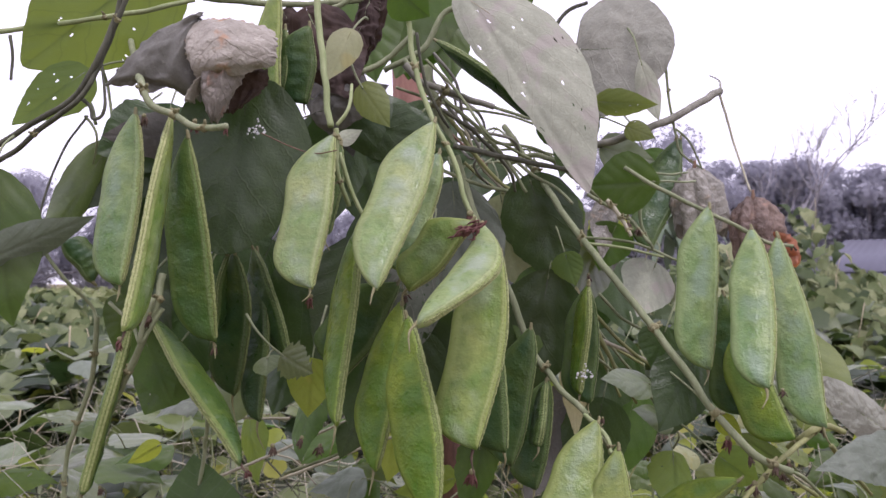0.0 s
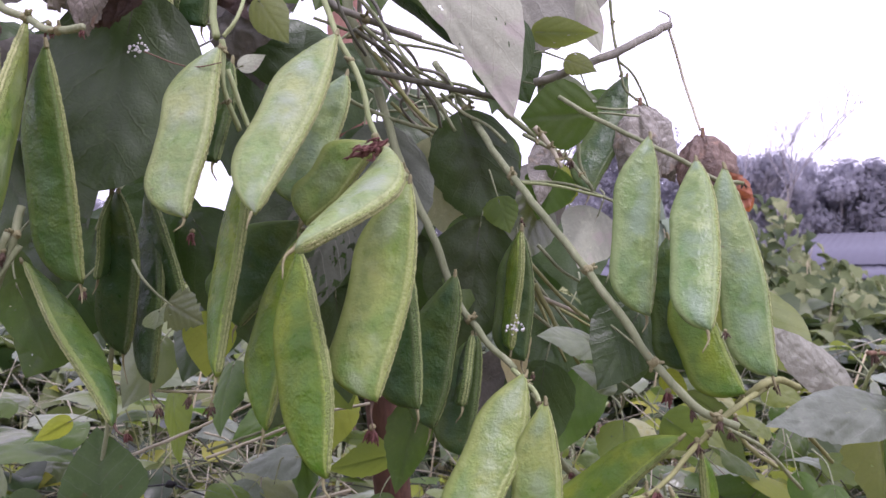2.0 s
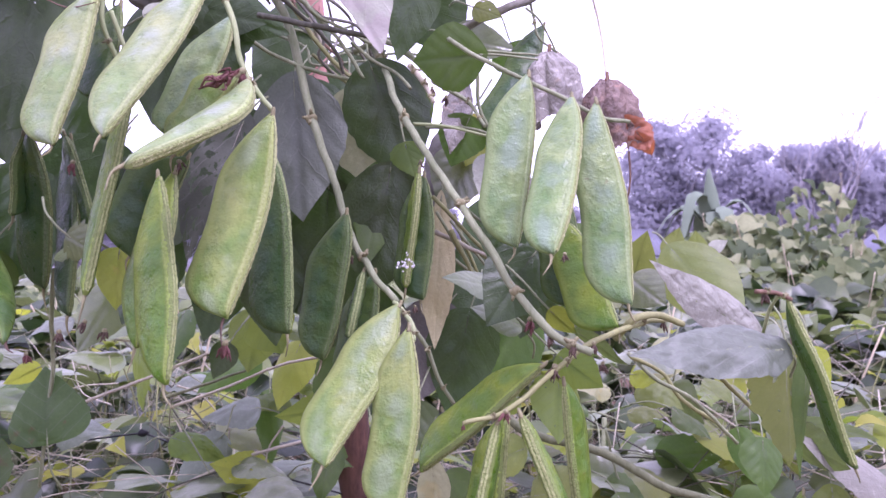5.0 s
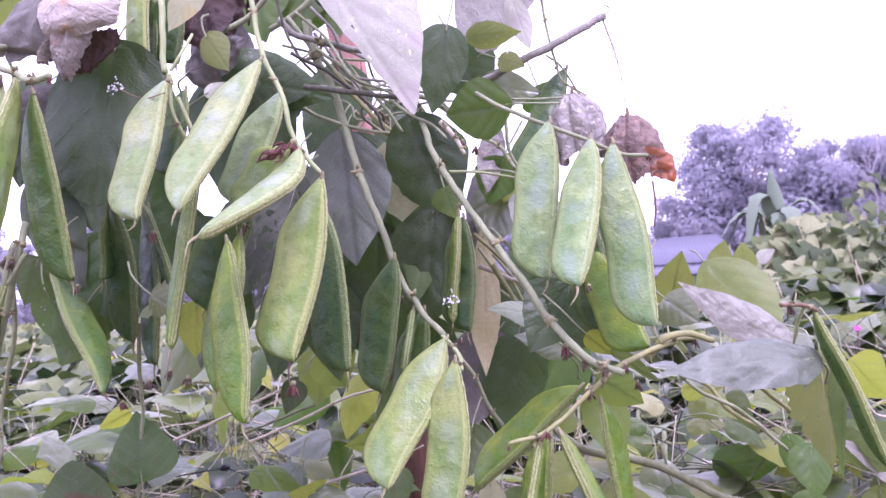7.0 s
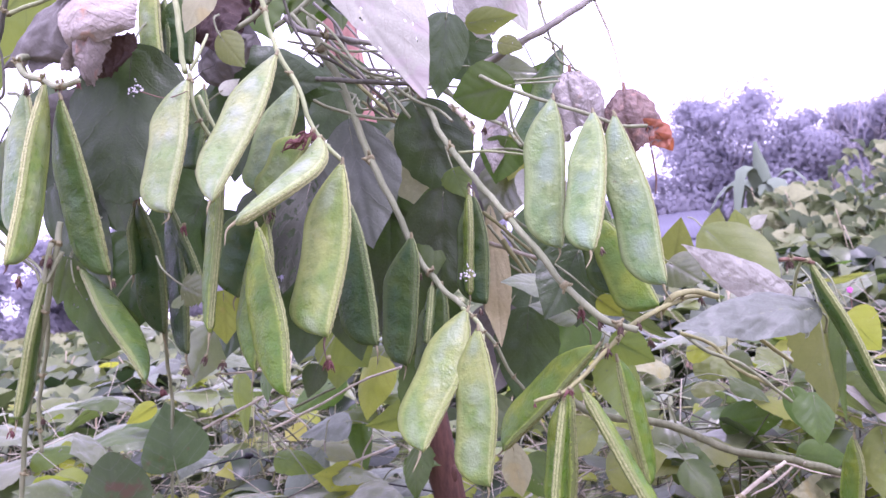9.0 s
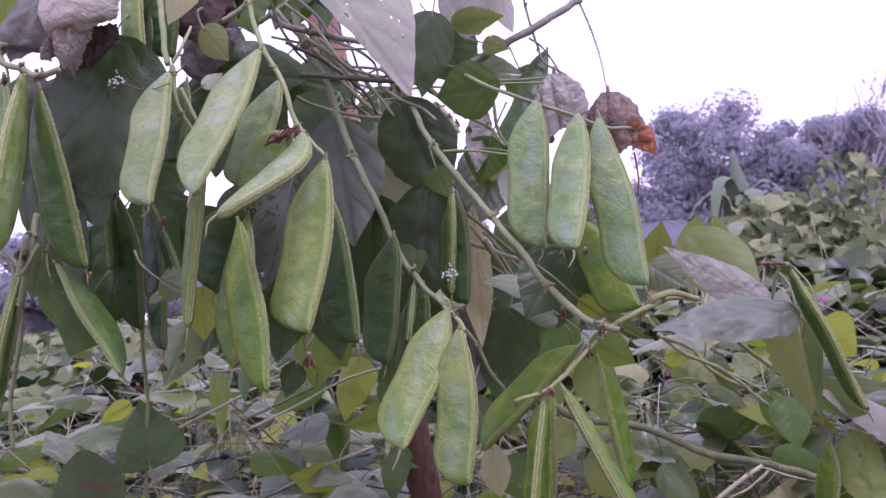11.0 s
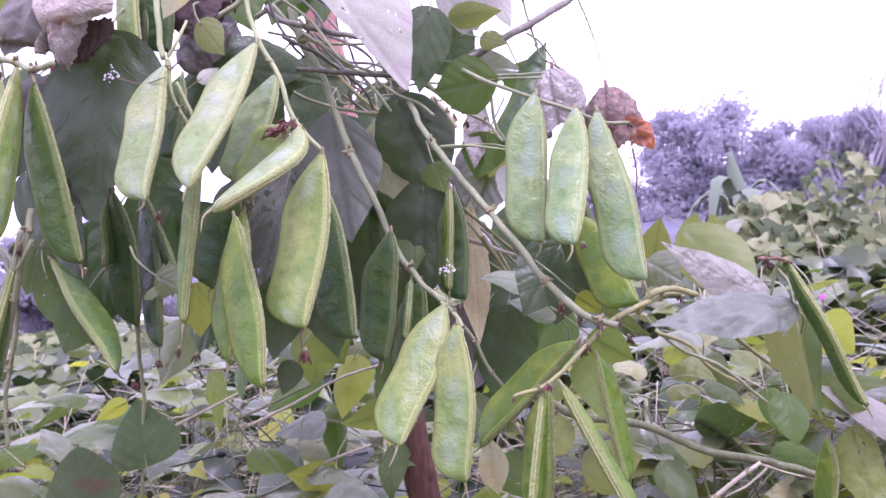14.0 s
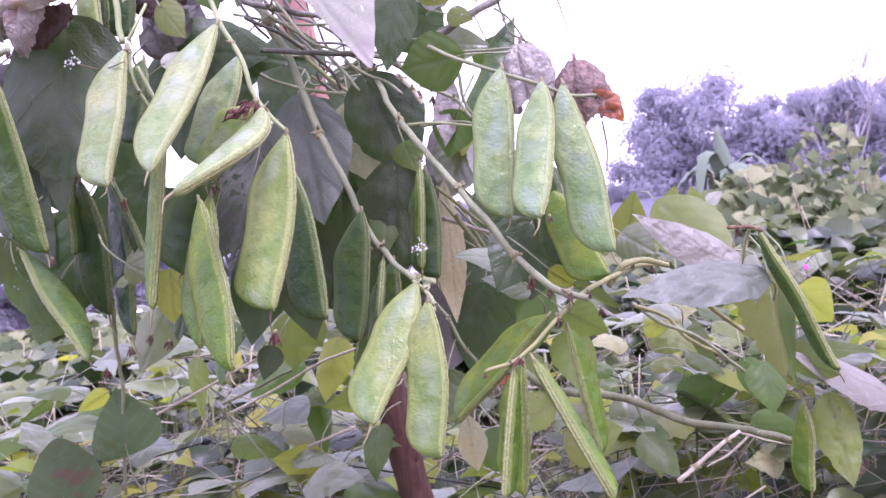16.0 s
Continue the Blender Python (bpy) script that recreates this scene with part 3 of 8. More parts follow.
    tube(bm, smooth_path([e - a * 0.003, e + a * beak * 0.4 - hook * 0.15, e + a * beak + hook], 5),
         lambda t: 0.00095 * (1 - t) ** 1.3 + 0.00028, 6, 0.12, seed)
    bk = new("beak", mesh_of("beak", bm, STUB if red else NODE))
    bk.parent = hull
    bm = bmesh.new()
    tube(bm, smooth_path([-a * 0.0030 - v * 0.0004, -a * 0.001, a * 0.0025], 4), lambda t: 0.0008 + 0.0006 * t, 8, 0.2, seed)
    cx = new("calyx", mesh_of("calyx", bm, NODE))
    cx.parent = ob
    return ob


# ---------------------------------------------------------------- leaves
LEAF_LABEL = {
    "dark": "broad bean leaf coloured dark green for shade", "green": "broad green bean leaflet with fine veins",
    "lit": "bean leaf glowing green with light behind", "yellow": "yellowing bean leaflet with fading veins",
    "grey": "bean leaf with a greyish sky sheen", "pale": "pale grey underside of a bean leaf with insect holes",
    "cream": "small cream-yellow bean leaflet", "tan": "withered tan hanging bean leaf",
    "olive": "olive yellow-green bean leaf facing the light", "taupe": "taupe-grey underside of a large bean leaf", "umber": "dead dark brown shrivelled bean leaf", "dry": "crumpled dry mauve-grey bean leaf", "smoke": "withered dark grey bean leaf", "withered": "withered mauve-grey bean leaf",
    "brown": "dry brown curled bean leaf", "slate": "slate-grey sheen on a drooping bean leaf", "spotted": "dull green bean leaf with brown blemishes", "orange": "dry orange leaf scrap", "lace": "insect-eaten lacy grey bean leaf",
}


def leaf_parts(ob, length, width, tone, roll, curl, crumple, holes, seed, peak=0.62, petiole=0.0, fold=0.0, ragged=0.0, nu=22, nv=16, full=0.8, sway=0.0):
    """Blade, midrib and petiole in the leaf's own frame: x along, y across, z out of the upper face."""
    rnd = random.Random(seed)

    quilt = 0.0085 * min(length, width)

    def surface(u, y):
        z = 0.0
        flat = y
        if roll:
            r = width / 2 / roll
            z = -r * (1 - math.cos(y / r))
            y = r * math.sin(y / r)
        z -= fold * abs(y)
        cx = u * length
        if curl:
            r = length / curl
            x = r * math.sin(cx / r) + z * math.sin(cx / r)
            z = z * math.cos(cx / r) - r * (1 - math.cos(cx / r))
        else:
            x = cx
        q = Vector((x * 28, y * 28, seed * 1.7))
        z += (0.0028 + crumple) * noise.noise(q) + (0.0009 + 0.2 * crumple) * noise.noise(q * 2.7)
        z += crumple * (1.3 * abs(noise.noise(q * 1.5 + Vector((3, 8, 0)))) - 0.8 * abs(noise.noise(q * 3.1)) + 0.45 * abs(noise.noise(q * 6.3)))
        y += 0.5 * crumple * noise.noise(q * 1.6 + Vector((9, 0, 0)))
        v = 4.5 * u - 2.2 * min(1.0, abs(flat) / (width / 2)) + 0.25 * noise.noise(Vector((u * 5, flat * 60, seed)))
        z += quilt * (math.sin(math.pi * abs(v - math.floor(v) - 0.5)) - 0.5) * min(1.0, abs(flat) / (0.12 * width))
        z -= quilt * 1.4 * math.exp(-(flat / (0.04 * width)) ** 2)
        return Vector((x, y, z))

    def half(u):
        h = math.sin(math.pi * u ** peak) ** full * (1 - 0.30 * u ** 3 - 0.12 * u ** 9) if 0 < u < 1 else 0.0
        if u < 0.12:
            h = max(h, 0.35 * (u / 0.12) ** 0.5)
        return width / 2 * max(h, 0.004) * (1 + ragged * noise.noise(Vector((u * 14, seed, 0))))

    bm, rows, uvs = bmesh.new(), [], {}
    for i in range(nu + 1):
        u = i / nu
        h = half(u)
        row = []
        for j in range(nv + 1):
            s = 2 * j / nv - 1
            back = -0.07 * abs(s) ** 2 * (1 - u) ** 3
            vert = bm.verts.new(surface(u + back, s * h * (1 + 0.03 * noise.noise(Vector((u * 9, s * 2, seed)))) + sway * length * math.sin(math.pi * u)))
            uvs[vert] = (u, 0.5 + 0.5 * s * h / (width / 2))
            row.append(vert)
        rows.append(row)
    skip = set()
    for _ in range(holes):
        i, j = rnd.randrange(3, nu - 3), rnd.randrange(2, nv - 2)
        if abs(j - nv / 2) > 1.5:
            skip.add((i, j))
            if rnd.random() < 0.35:
                skip.add((i + 1, j))
            for di, dj in ((0, 0), (0, 1), (1, 0), (1, 1)):
                rows[i + di][j + dj].co += Vector((rnd.uniform(-1, 1) * length / nu, rnd.uniform(-1, 1) * width / nv, 0)) * 0.38
    if tone == "lace":
        for i in range(2, nu - 1):
            for j in range(1, nv - 1):
                s = 2 * (j + 0.5) / nv - 1
                vein = ((i + 0.5) / nu * 4.5 - abs(s) * 2.2) % 1.0
                if abs(s) > 0.1 and abs(vein - 0.5) > 0.12 and noise.noise(Vector((i * 0.17, j * 0.17, seed))) > 0.16:
                    skip.add((i, j))
    grid_faces(bm, rows, False, uvs, skip)
    blade = new("blade", mesh_of("blade", bm, LEAF[tone]))
    blade.parent = ob
    bm = bmesh.new()
    path = [surface(u / 36, sway * length * math.sin(math.pi * u / 36)) - Vector((0, 0, 0.0005)) for u in range(0, 37)]
    tube(bm, path, lambda t: 0.0007 * (1 - 0.8 * t), 5)
    rib = new("midrib", mesh_of("midrib", bm, RIB[tone] if tone in RIB else STEM["green"]))
    rib.parent = blade
    if petiole:
        bm = bmesh.new()
        tube(bm, smooth_path([(0.002, 0, -0.0004), (-petiole * 0.5, 0.001, -0.003), (-petiole * 1.2, 0.003, -0.5 * petiole), (-petiole * 1.9, 0.004, -1.3 * petiole)], 5), lambda t: 0.0006 + 0.0003 * t, 6)
        pt = new("petiole", mesh_of("petiole", bm, STEM["green"]))
        pt.parent = ob


RIB = {"pale": STEM["straw"], "grey": STEM["mauve"], "dry": STEM["straw"], "smoke": STEM["dark"], "dark": STEM["dark"], "tan": STEM["straw"],
       "yellow": STEM["yellow"], "cream": STEM["yellow"], "lit": STEM["green"], "green": STEM["green"], "brown": STEM["brown"], "orange": STEM["brown"], "lace": STEM["straw"]}


def leaf(base, tip, width, phi, tone, roll=0.25, curl=0.0, crumple=0.0, holes=0, peak=0.62, petiole=0.02, fold=0.0, ragged=0.045, full=0.8, sway=0.0, name="bean_leaf"):
    """A leaf from its base to its tip; phi 0 shows its face to the viewer, plus turns it to the right."""
    base, tip = Vector(base), Vector(tip)
    a = (tip - base).normalized()
    length = (tip - base).length
    s, q = axes(a, phi)
    toward = Vector((0, -1, 0))
    r = toward.cross(a).normalized()
    f = a.cross(r).normalized()
    n = f * math.cos(radians(phi)) + r * math.sin(radians(phi))
    s = n.cross(a)
    if curl:
        length *= 1 + 0.05 * curl * curl
        tilt = curl / 2
        a, n = a * math.cos(tilt) + n * math.sin(tilt), n * math.cos(tilt) - a * math.sin(tilt)
    ob = tagged(new(name), LEAF_LABEL[tone], "leaf", "bean leaves")
    m = Matrix((a, s, n)).transposed().to_4x4()
    m.translation = base
    ob.matrix_world = m
    ob.matrix_basis = m
    leaf_parts(ob, length, width, tone, roll, curl, crumple, holes, next_seed(), peak, petiole, fold, ragged, *((92, 64) if tone == "lace" or (holes and length > 0.1) else (50, 34) if holes or crumple > 0.002 or base.y < 0.72 else (30, 20)), full, sway)
    return ob


def sheet(name, parent, mat, net, size, crumple, seed, label=""):
    """A creased leaf panel: a smooth surface over a three by three net, wrinkled and with a rolled, nibbled rim."""
    def curve(a, b, c, t):
        mid = 2 * b - 0.5 * (a + c)
        return a * (1 - t) ** 2 + mid * (2 * t * (1 - t)) + c * t * t

    bm, rows, uvs = bmesh.new(), [], {}
    k = 44
    for i in range(k + 1):
        u = i / k
        r = [curve(*(Vector(net[a][b]) for a in range(3)), u) for b in range(3)]
        row = []
        for j in range(k + 1):
            v = j / k
            p = curve(r[0], r[1], r[2], v)
            edge = min(u, 1 - u, v, 1 - v)
            q = Vector((u * 3.2, v * 3.2, seed * 2.3))
            crease = 0.7 - abs(noise.noise(q)) * 2.2 + 0.6 * noise.noise(q * 2.4) + 0.35 * abs(noise.noise(q * 5.5))
            p = p + Vector((0, -1, 0.2)) * (crumple * crease) - Vector((0, -1, 0)) * (size * 0.10 * max(0, 0.08 - edge) / 0.08)
            if edge < 0.03:
                p = p + Vector((noise.noise(q * 6), 0, noise.noise(q * 6 + Vector((4, 0, 0))))) * size * 0.05
            vert = bm.verts.new(p)
            uvs[vert] = (u, v)
            row.append(vert)
        rows.append(row)
    grid_faces(bm, rows, False, uvs)
    ob = new(name, mesh_of(name, bm, mat))
    ob.parent = parent
    if label:
        tagged(ob, label)
    return ob


def dry_leaf(at):
    """A large dead leaf: a pale folded-over flap, a drooping dark wing and a twisted tail."""
    ob = thing("dry_leaf", at, "large crumpled dry leaf with a pinkish-tan fold and grey wing", "leaf", "bean leaves")
    c = 0.000345

    def net(*rows):
        return [[(c * x, d, -c * z) for x, z, d in row] for row in rows]

    sheet("flap", ob, LEAF["dry"], net(((-82, -42, 0.016), (-30, -64, 0.020), (66, -40, 0.018)), ((-80, 8, 0.002), (-5, 2, -0.008), (86, 0, 0.004)), ((-58, 64, 0.000), (-2, 66, -0.009), (80, 46, 0.000))), 0.05, 0.0018, 3, "pale pinkish-tan flap with raised veins")
    sheet("wing", ob, LEAF["smoke"], net(((-52, -64, 0.008), (-62, -52, 0.010), (-76, -30, 0.012)), ((-165, -14, 0.014), (-120, 16, 0.008), (-66, 42, 0.014)), ((-240, 74, 0.014), (-150, 66, 0.014), (-64, 94, 0.022))), 0.05, 0.0020, 5, "grey drooping underside")
    sheet("tail", ob, LEAF["dry"], net(((-44, 50, 0), (-4, 44, -0.006), (34, 46, 0.004)), ((-46, 90, 0), (-14, 95, -0.008), (14, 90, 0.004)), ((-28, 144, 0.004), (-22, 146, 0), (-14, 138, 0.004))), 0.03, 0.003, 7, "twisted tan leaf tail")
    sheet("curl", ob, LEAF["dry"], net(((-34, 60, 0), (-44, 75, -0.008), (-52, 66, 0.004)), ((-48, 90, 0), (-58, 95, -0.008), (-64, 88, 0.004)), ((-56, 112, 0), (-66, 114, -0.006), (-74, 106, 0.004))), 0.02, 0.0015, 9)
    # Umber here paints the shade inside the fold.
    sheet("hollow", ob, LEAF["umber"], net(((-20, 44, 0.012), (20, 40, 0.010), (64, 40, 0.014)), ((-20, 80, 0.014), (16, 78, 0.016), (56, 74, 0.016)), ((-24, 120, 0.014), (0, 118, 0.016), (20, 104, 0.016))), 0.03, 0.002, 11, "inner fold coloured dark as if shaded")


def draped_leaf(at, radius, drop, tone, seed):
    """A dead leaf hanging from its stalk like a half-folded umbrella: a bell with ribs and a torn hem."""
    rnd = random.Random(seed)
    ob = thing("draped_leaf", at, LEAF_LABEL[tone] + " hanging like a folded umbrella", "leaf", "bean leaves")
    bm, rows, uvs = bmesh.new(), [], {}
    ribs, k, m = 7, 40, 72
    ph = rnd.uniform(0, 6)
    for i in range(k + 1):
        v = i / k
        row = []
        for j in range(m + 1):
            a = -2.5 + 5.0 * j / m
            fold = abs(math.sin(ribs * 0.5 * a + ph + 0.5 * noise.noise(Vector((v * 2, a, seed)))))
            r = radius * (math.sin(math.pi / 2 * min(1, v * 1.6 + 0.02)) ** 0.6) * (0.76 + 0.34 * fold * v ** 0.35) * (1 - 0.25 * max(0, v - 0.6))
            r *= 1 + 0.10 * noise.noise(Vector((a * 1.4, v * 3, seed)))
            hem = 1 + 0.22 * noise.noise(Vector((a * 1.7, seed, 0))) + 0.08 * noise.noise(Vector((a * 7, seed, 3)))
            z = -drop * hem * v ** 1.25
            q = Vector((a * 2, v * 4, seed * 1.3))
            w = 0.0014 * noise.noise(q * 1.3) + 0.0012 * noise.noise(q * 3.5) - 0.0016 * abs(noise.noise(q * 2.2))
            vert = bm.verts.new(((r + w) * math.sin(a) + 0.12 * drop * v, -(r + w) * math.cos(a) * 0.7, z + w))
            uvs[vert] = (v, (a * ribs / 12) % 1.0)
            row.append(vert)
        rows.append(row)
    grid_faces(bm, rows, False, uvs)
    bell = new("blade", mesh_of("blade", bm, LEAF[tone]))
    bell.parent = ob
    bm = bmesh.new()
    tube(bm, smooth_path([(0, 0, -0.002), (0.0005, 0.001, 0.002), (0.001, 0.002, 0.006)], 4), lambda t: 0.0018 - 0.0007 * t, 8, 0.2, seed)
    cap = new("petiole", mesh_of("petiole", bm, STEM["brown"]))
    cap.parent = ob
    return ob


# ---------------------------------------------------------------- stems
STEM_LABEL = {
    "green": "slender grey-green climbing bean vine", "light": "light green vine stalk bearing pods", "dark": "thin dark climbing bean stem",
    "mauve": "greyish-brown woody bean stem", "yellow": "yellowish twisting bean stem", "straw": "dry straw-coloured dead vine stalk", "brown": "thin brown dry vine stem", "dun": "thick dun-olive vine running low between leaves",
}


def stem(tone, r0, r1, *pts, nodes=0, name="bean_vine", label=""):
    """A stem through the given points, thinning from r0 to r1, with swollen nodes."""
    seed = next_seed()
    rnd = random.Random(seed)
    path = smooth_path(pts, 9)
    at = path[0].copy()
    ob = thing(name, at, label or STEM_LABEL[tone], "vine", "climbing bean vines")
    jit = []
    for i, p in enumerate(path):
        q = p * 70
        jit.append(p - at + Vector((noise.noise(q), noise.noise(q + Vector((5, 0, 0))), noise.noise(q + Vector((0, 7, 0))))) * r0 * 0.4)
    bm = bmesh.new()
    tube(bm, jit, lambda t: (r0 + (r1 - r0) * t) * (1 + 0.12 * noise.noise(Vector((t * 9, seed, 0)))), 10, 0.05, seed)
    stalk = new("stalk", mesh_of("stalk", bm, STEM[tone]))
    stalk.parent = ob
    for i in range(nodes):
        j = min(len(jit) - 2, int((i + 0.6) / nodes * (len(jit) - 1)))
        bm = bmesh.new()
        r = r0 + (r1 - r0) * j / len(jit)
        lump(bm, jit[j], r * 1.4, seed + i, (1, 1, 1), 0.45)
        for _ in range(3):
            d = Vector((rnd.uniform(-1, 1), rnd.uniform(-1, 0.3), rnd.uniform(-0.7, 1))).normalized()
            tube(bm, [jit[j] + d * r, jit[j] + d * r * 2.6], lambda t: r * (0.6 - 0.25 * t), 6, 0.15, seed)
        kn = new("node", mesh_of("node", bm, NODE))
        kn.parent = ob
    return ob


def flower_stub(at, size, red=False, down=True):
    """A withered flower remnant: a tuft of curled brown scraps."""
    seed = next_seed()
    rnd = random.Random(seed)
    ob = thing("withered_flower", at, "withered reddish flower remnant on the stalk" if red else "shrivelled brown flower remnant on the stalk", "withered flower", "withered flowers")
    for i in range(22 if size > 0.015 else 11):
        bm = bmesh.new()
        d = Vector((rnd.uniform(-0.32, 0.32), rnd.uniform(-0.32, 0.25), rnd.uniform(-1.2, -0.3) if down else rnd.uniform(-0.6, 0.8))).normalized()
        e = Vector((rnd.uniform(-1, 1), rnd.uniform(-1, 1), rnd.uniform(-1, 1))) * 0.35
        s = size * rnd.uniform(0.6, 1.1)
        tube(bm, smooth_path([d * 0.0, d * s * 0.5 + e * s * 0.4, d * s + e * s * 0.2], 5), lambda t: min(size, 0.011) * (0.025 + 0.06 * math.sin(math.pi * t)), 6, 0.5, seed + i)
        scrap = new("scrap", mesh_of("scrap", bm, STUB_RED if red else STUB))
        scrap.parent = ob
    bm = bmesh.new()
    lump(bm, (0, 0, 0), size * 0.2, seed)
    hb = new("hub", mesh_of("hub", bm, NODE))
    hb.parent = ob
    return ob


def withered_spray(start, end):
    """A dried reddish flower collapsed lengthwise on the top of a pod."""
    rnd = random.Random(next_seed())
    start, end = Vector(start), Vector(end)
    run = end - start
    ob = thing("withered_flower", start, "dried dark red flower collapsed on a pod", "withered flower", "withered flowers")
    for i in range(26):
        bm = bmesh.new()
        a = run * rnd.uniform(0.0, 0.72)
        spread = 0.0028 * (0.5 + a.length / run.length)
        b = a + run * rnd.uniform(0.18, 0.42) + Vector((rnd.gauss(0, 1), rnd.gauss(0, 0.8), rnd.gauss(0.1, 1))) * spread
        mid = (a + b) / 2 + Vector((rnd.gauss(0, 1), rnd.gauss(0, 0.8), rnd.gauss(0.3, 1))) * spread * 0.8
        thick = rnd.uniform(0.00035, 0.0009)
        tube(bm, smooth_path([a, mid, b], 5), lambda t: thick * (0.35 + 0.9 * math.sin(math.pi * t)), 6, 0.5, i)
        scrap = new("scrap", mesh_of("scrap", bm, STUB_RED))
        scrap.parent = ob
    return ob


# ---------------------------------------------------------------- ground and field
def canopy_height(x, y):
    """Height of the top of the bean canopy over the field."""
    h = 0.775 + 0.06 * noise.noise(Vector((x * 1.3, y * 1.3, 0))) + 0.05 * noise.noise(Vector((x * 3.1, y * 3.1, 4)))
    for cx, cy, r, top in ((1.42, 3.7, 0.50, 0.42), (1.15, 2.9, 0.35, 0.14), (2.55, 5.6, 0.50, 0.72), (1.9, 5.0, 0.6, 0.35), (3.4, 8.0, 0.9, 0.5), (-2.5, 5.0, 0.8, 0.1), (5.2, 9.0, 0.8, 0.25)):
        h += top * math.exp(-((x - cx) ** 2 + (y - cy) ** 2) / r ** 2)
    return h


def build_ground():
    bm = bmesh.new()
    xs = [-400, -60, -20, -8, -4, -2, -1, -0.5, 0, 0.5, 1, 2, 4, 8, 20, 60, 400]
    ys = [-400, -40, -8, -2, -0.5, 0, 0.5, 1, 1.5, 2, 3, 5, 8, 14, 30, 70, 500]
    rows = [[bm.verts.new((x, y, 0.05 * noise.noise(Vector((x, y, 0))) if abs(x) < 10 and abs(y) < 15 else 0)) for x in xs] for y in ys]
    grid_faces(bm, rows)
    tagged(new("ground", mesh_of("ground", bm, SOIL)), "brown soil with leaf litter under the beans", "ground", kind="structure")


build_ground()


def leaf_cloud(name, mat, centres, normals, dirs, sizes, label, category, kind="stuff", parent=None, steps=3, across=2):
    """Many bent leaf blades in one mesh."""
    n = len(centres)
    a = dirs - (dirs * normals).sum(1, keepdims=True) * normals
    a /= np.linalg.norm(a, axis=1, keepdims=True)
    s = np.cross(normals, a)
    us = [i / steps for i in range(steps + 1)]
    vs = [2 * j / across - 1 for j in range(across + 1)]
    bend = 0.25 + 0.5 * np.random.RandomState(n).rand(n)
    pts = np.empty((n, len(us) * len(vs), 3))
    q = 0
    for u in us:
        h = 0.42 * max(0.03, math.sin(math.pi * max(0.04, u) ** 0.52)) * (1 - 0.3 * u ** 3) if u < 1 else 0.01
        for v in vs:
            w = -bend * (u - 0.4) ** 2 + 0.16 * abs(v) * h / 0.4
            pts[:, q] = centres + sizes[:, None] * ((u - 0.45 - 0.05 * abs(v) * (1 - u)) * a + v * h * s) + (sizes * w)[:, None] * normals
            q += 1
    k = len(vs)
    base = np.array([(i * k + j, i * k + j + 1, (i + 1) * k + j + 1, (i + 1) * k + j) for i in range(steps) for j in range(across)])
    faces = (base[None] + (np.arange(n) * q)[:, None, None]).reshape(-1, 4)
    me = bpy.data.meshes.new(name)
    me.from_pydata(pts.reshape(-1, 3).tolist(), [], faces.tolist())
    me.materials.append(mat)
    me.polygons.foreach_set("use_smooth", [True] * len(me.polygons))
    ob = new(name, me)
    if parent is not None:
        ob.parent = parent
        return ob
    return tagged(ob, label, category, kind=kind)


def field(name, mat, count, x0, x1, y0, y1, size, seed, label, bare=(), droop=0.0):
    rs = np.random.RandomState(seed)
    c = np.empty((count, 3))
    i = 0
    while i < count:
        t = rs.rand()
        y = y0 * (y1 / y0) ** t
        x = rs.uniform(x0, x1) * (0.25 + y / y1) + 0.10 * y
        if any((x - bx) ** 2 + (y - by) ** 2 < br * br for bx, by, br in bare):
            continue
        z = canopy_height(x, y) - abs(rs.normal(0, 0.07)) - (0.25 * rs.rand() if rs.rand() < 0.3 else 0)
        c[i] = (x, y, z)
        i += 1
    nrm = np.stack([rs.normal(0, 0.45 + 0.2 * droop, count), rs.normal(-0.25 - 0.7 * droop, 0.45, count), np.ones(count) - 0.3 * droop], 1)
    nrm /= np.linalg.norm(nrm, axis=1, keepdims=True)
    d = rs.normal(0, 1, (count, 3))
    d[:, 2] -= 0.5 + 1.5 * droop
    leaf_cloud(name, mat, c, nrm, d, size * rs.uniform(0.6, 1.25, count), label, "field plants", steps=4 if y0 < 5 else 2)


BARE = ((3.2, 9.3, 1.0), (1.25, 2.35, 0.28), (2.4, 7.2, 0.6))
field("bean_field", FIELD, 2200, -1.9, 1.9, 1.9, 3.2, 0.115, 11, "dense low bean plants with green and yellowing leaves", BARE)
field("bean_field_middle", FIELD_MID, 9500, -5, 5, 3.0, 9.0, 0.105, 13, "bean plants farther off, leaf colour paled for haze", BARE, 0.8)
field("bean_field_far", FIELD_FAR, 9000, -30, 36, 8.0, 42.0, 0.26, 12, "far rows of bean plants, leaf colour paled for haze", ())


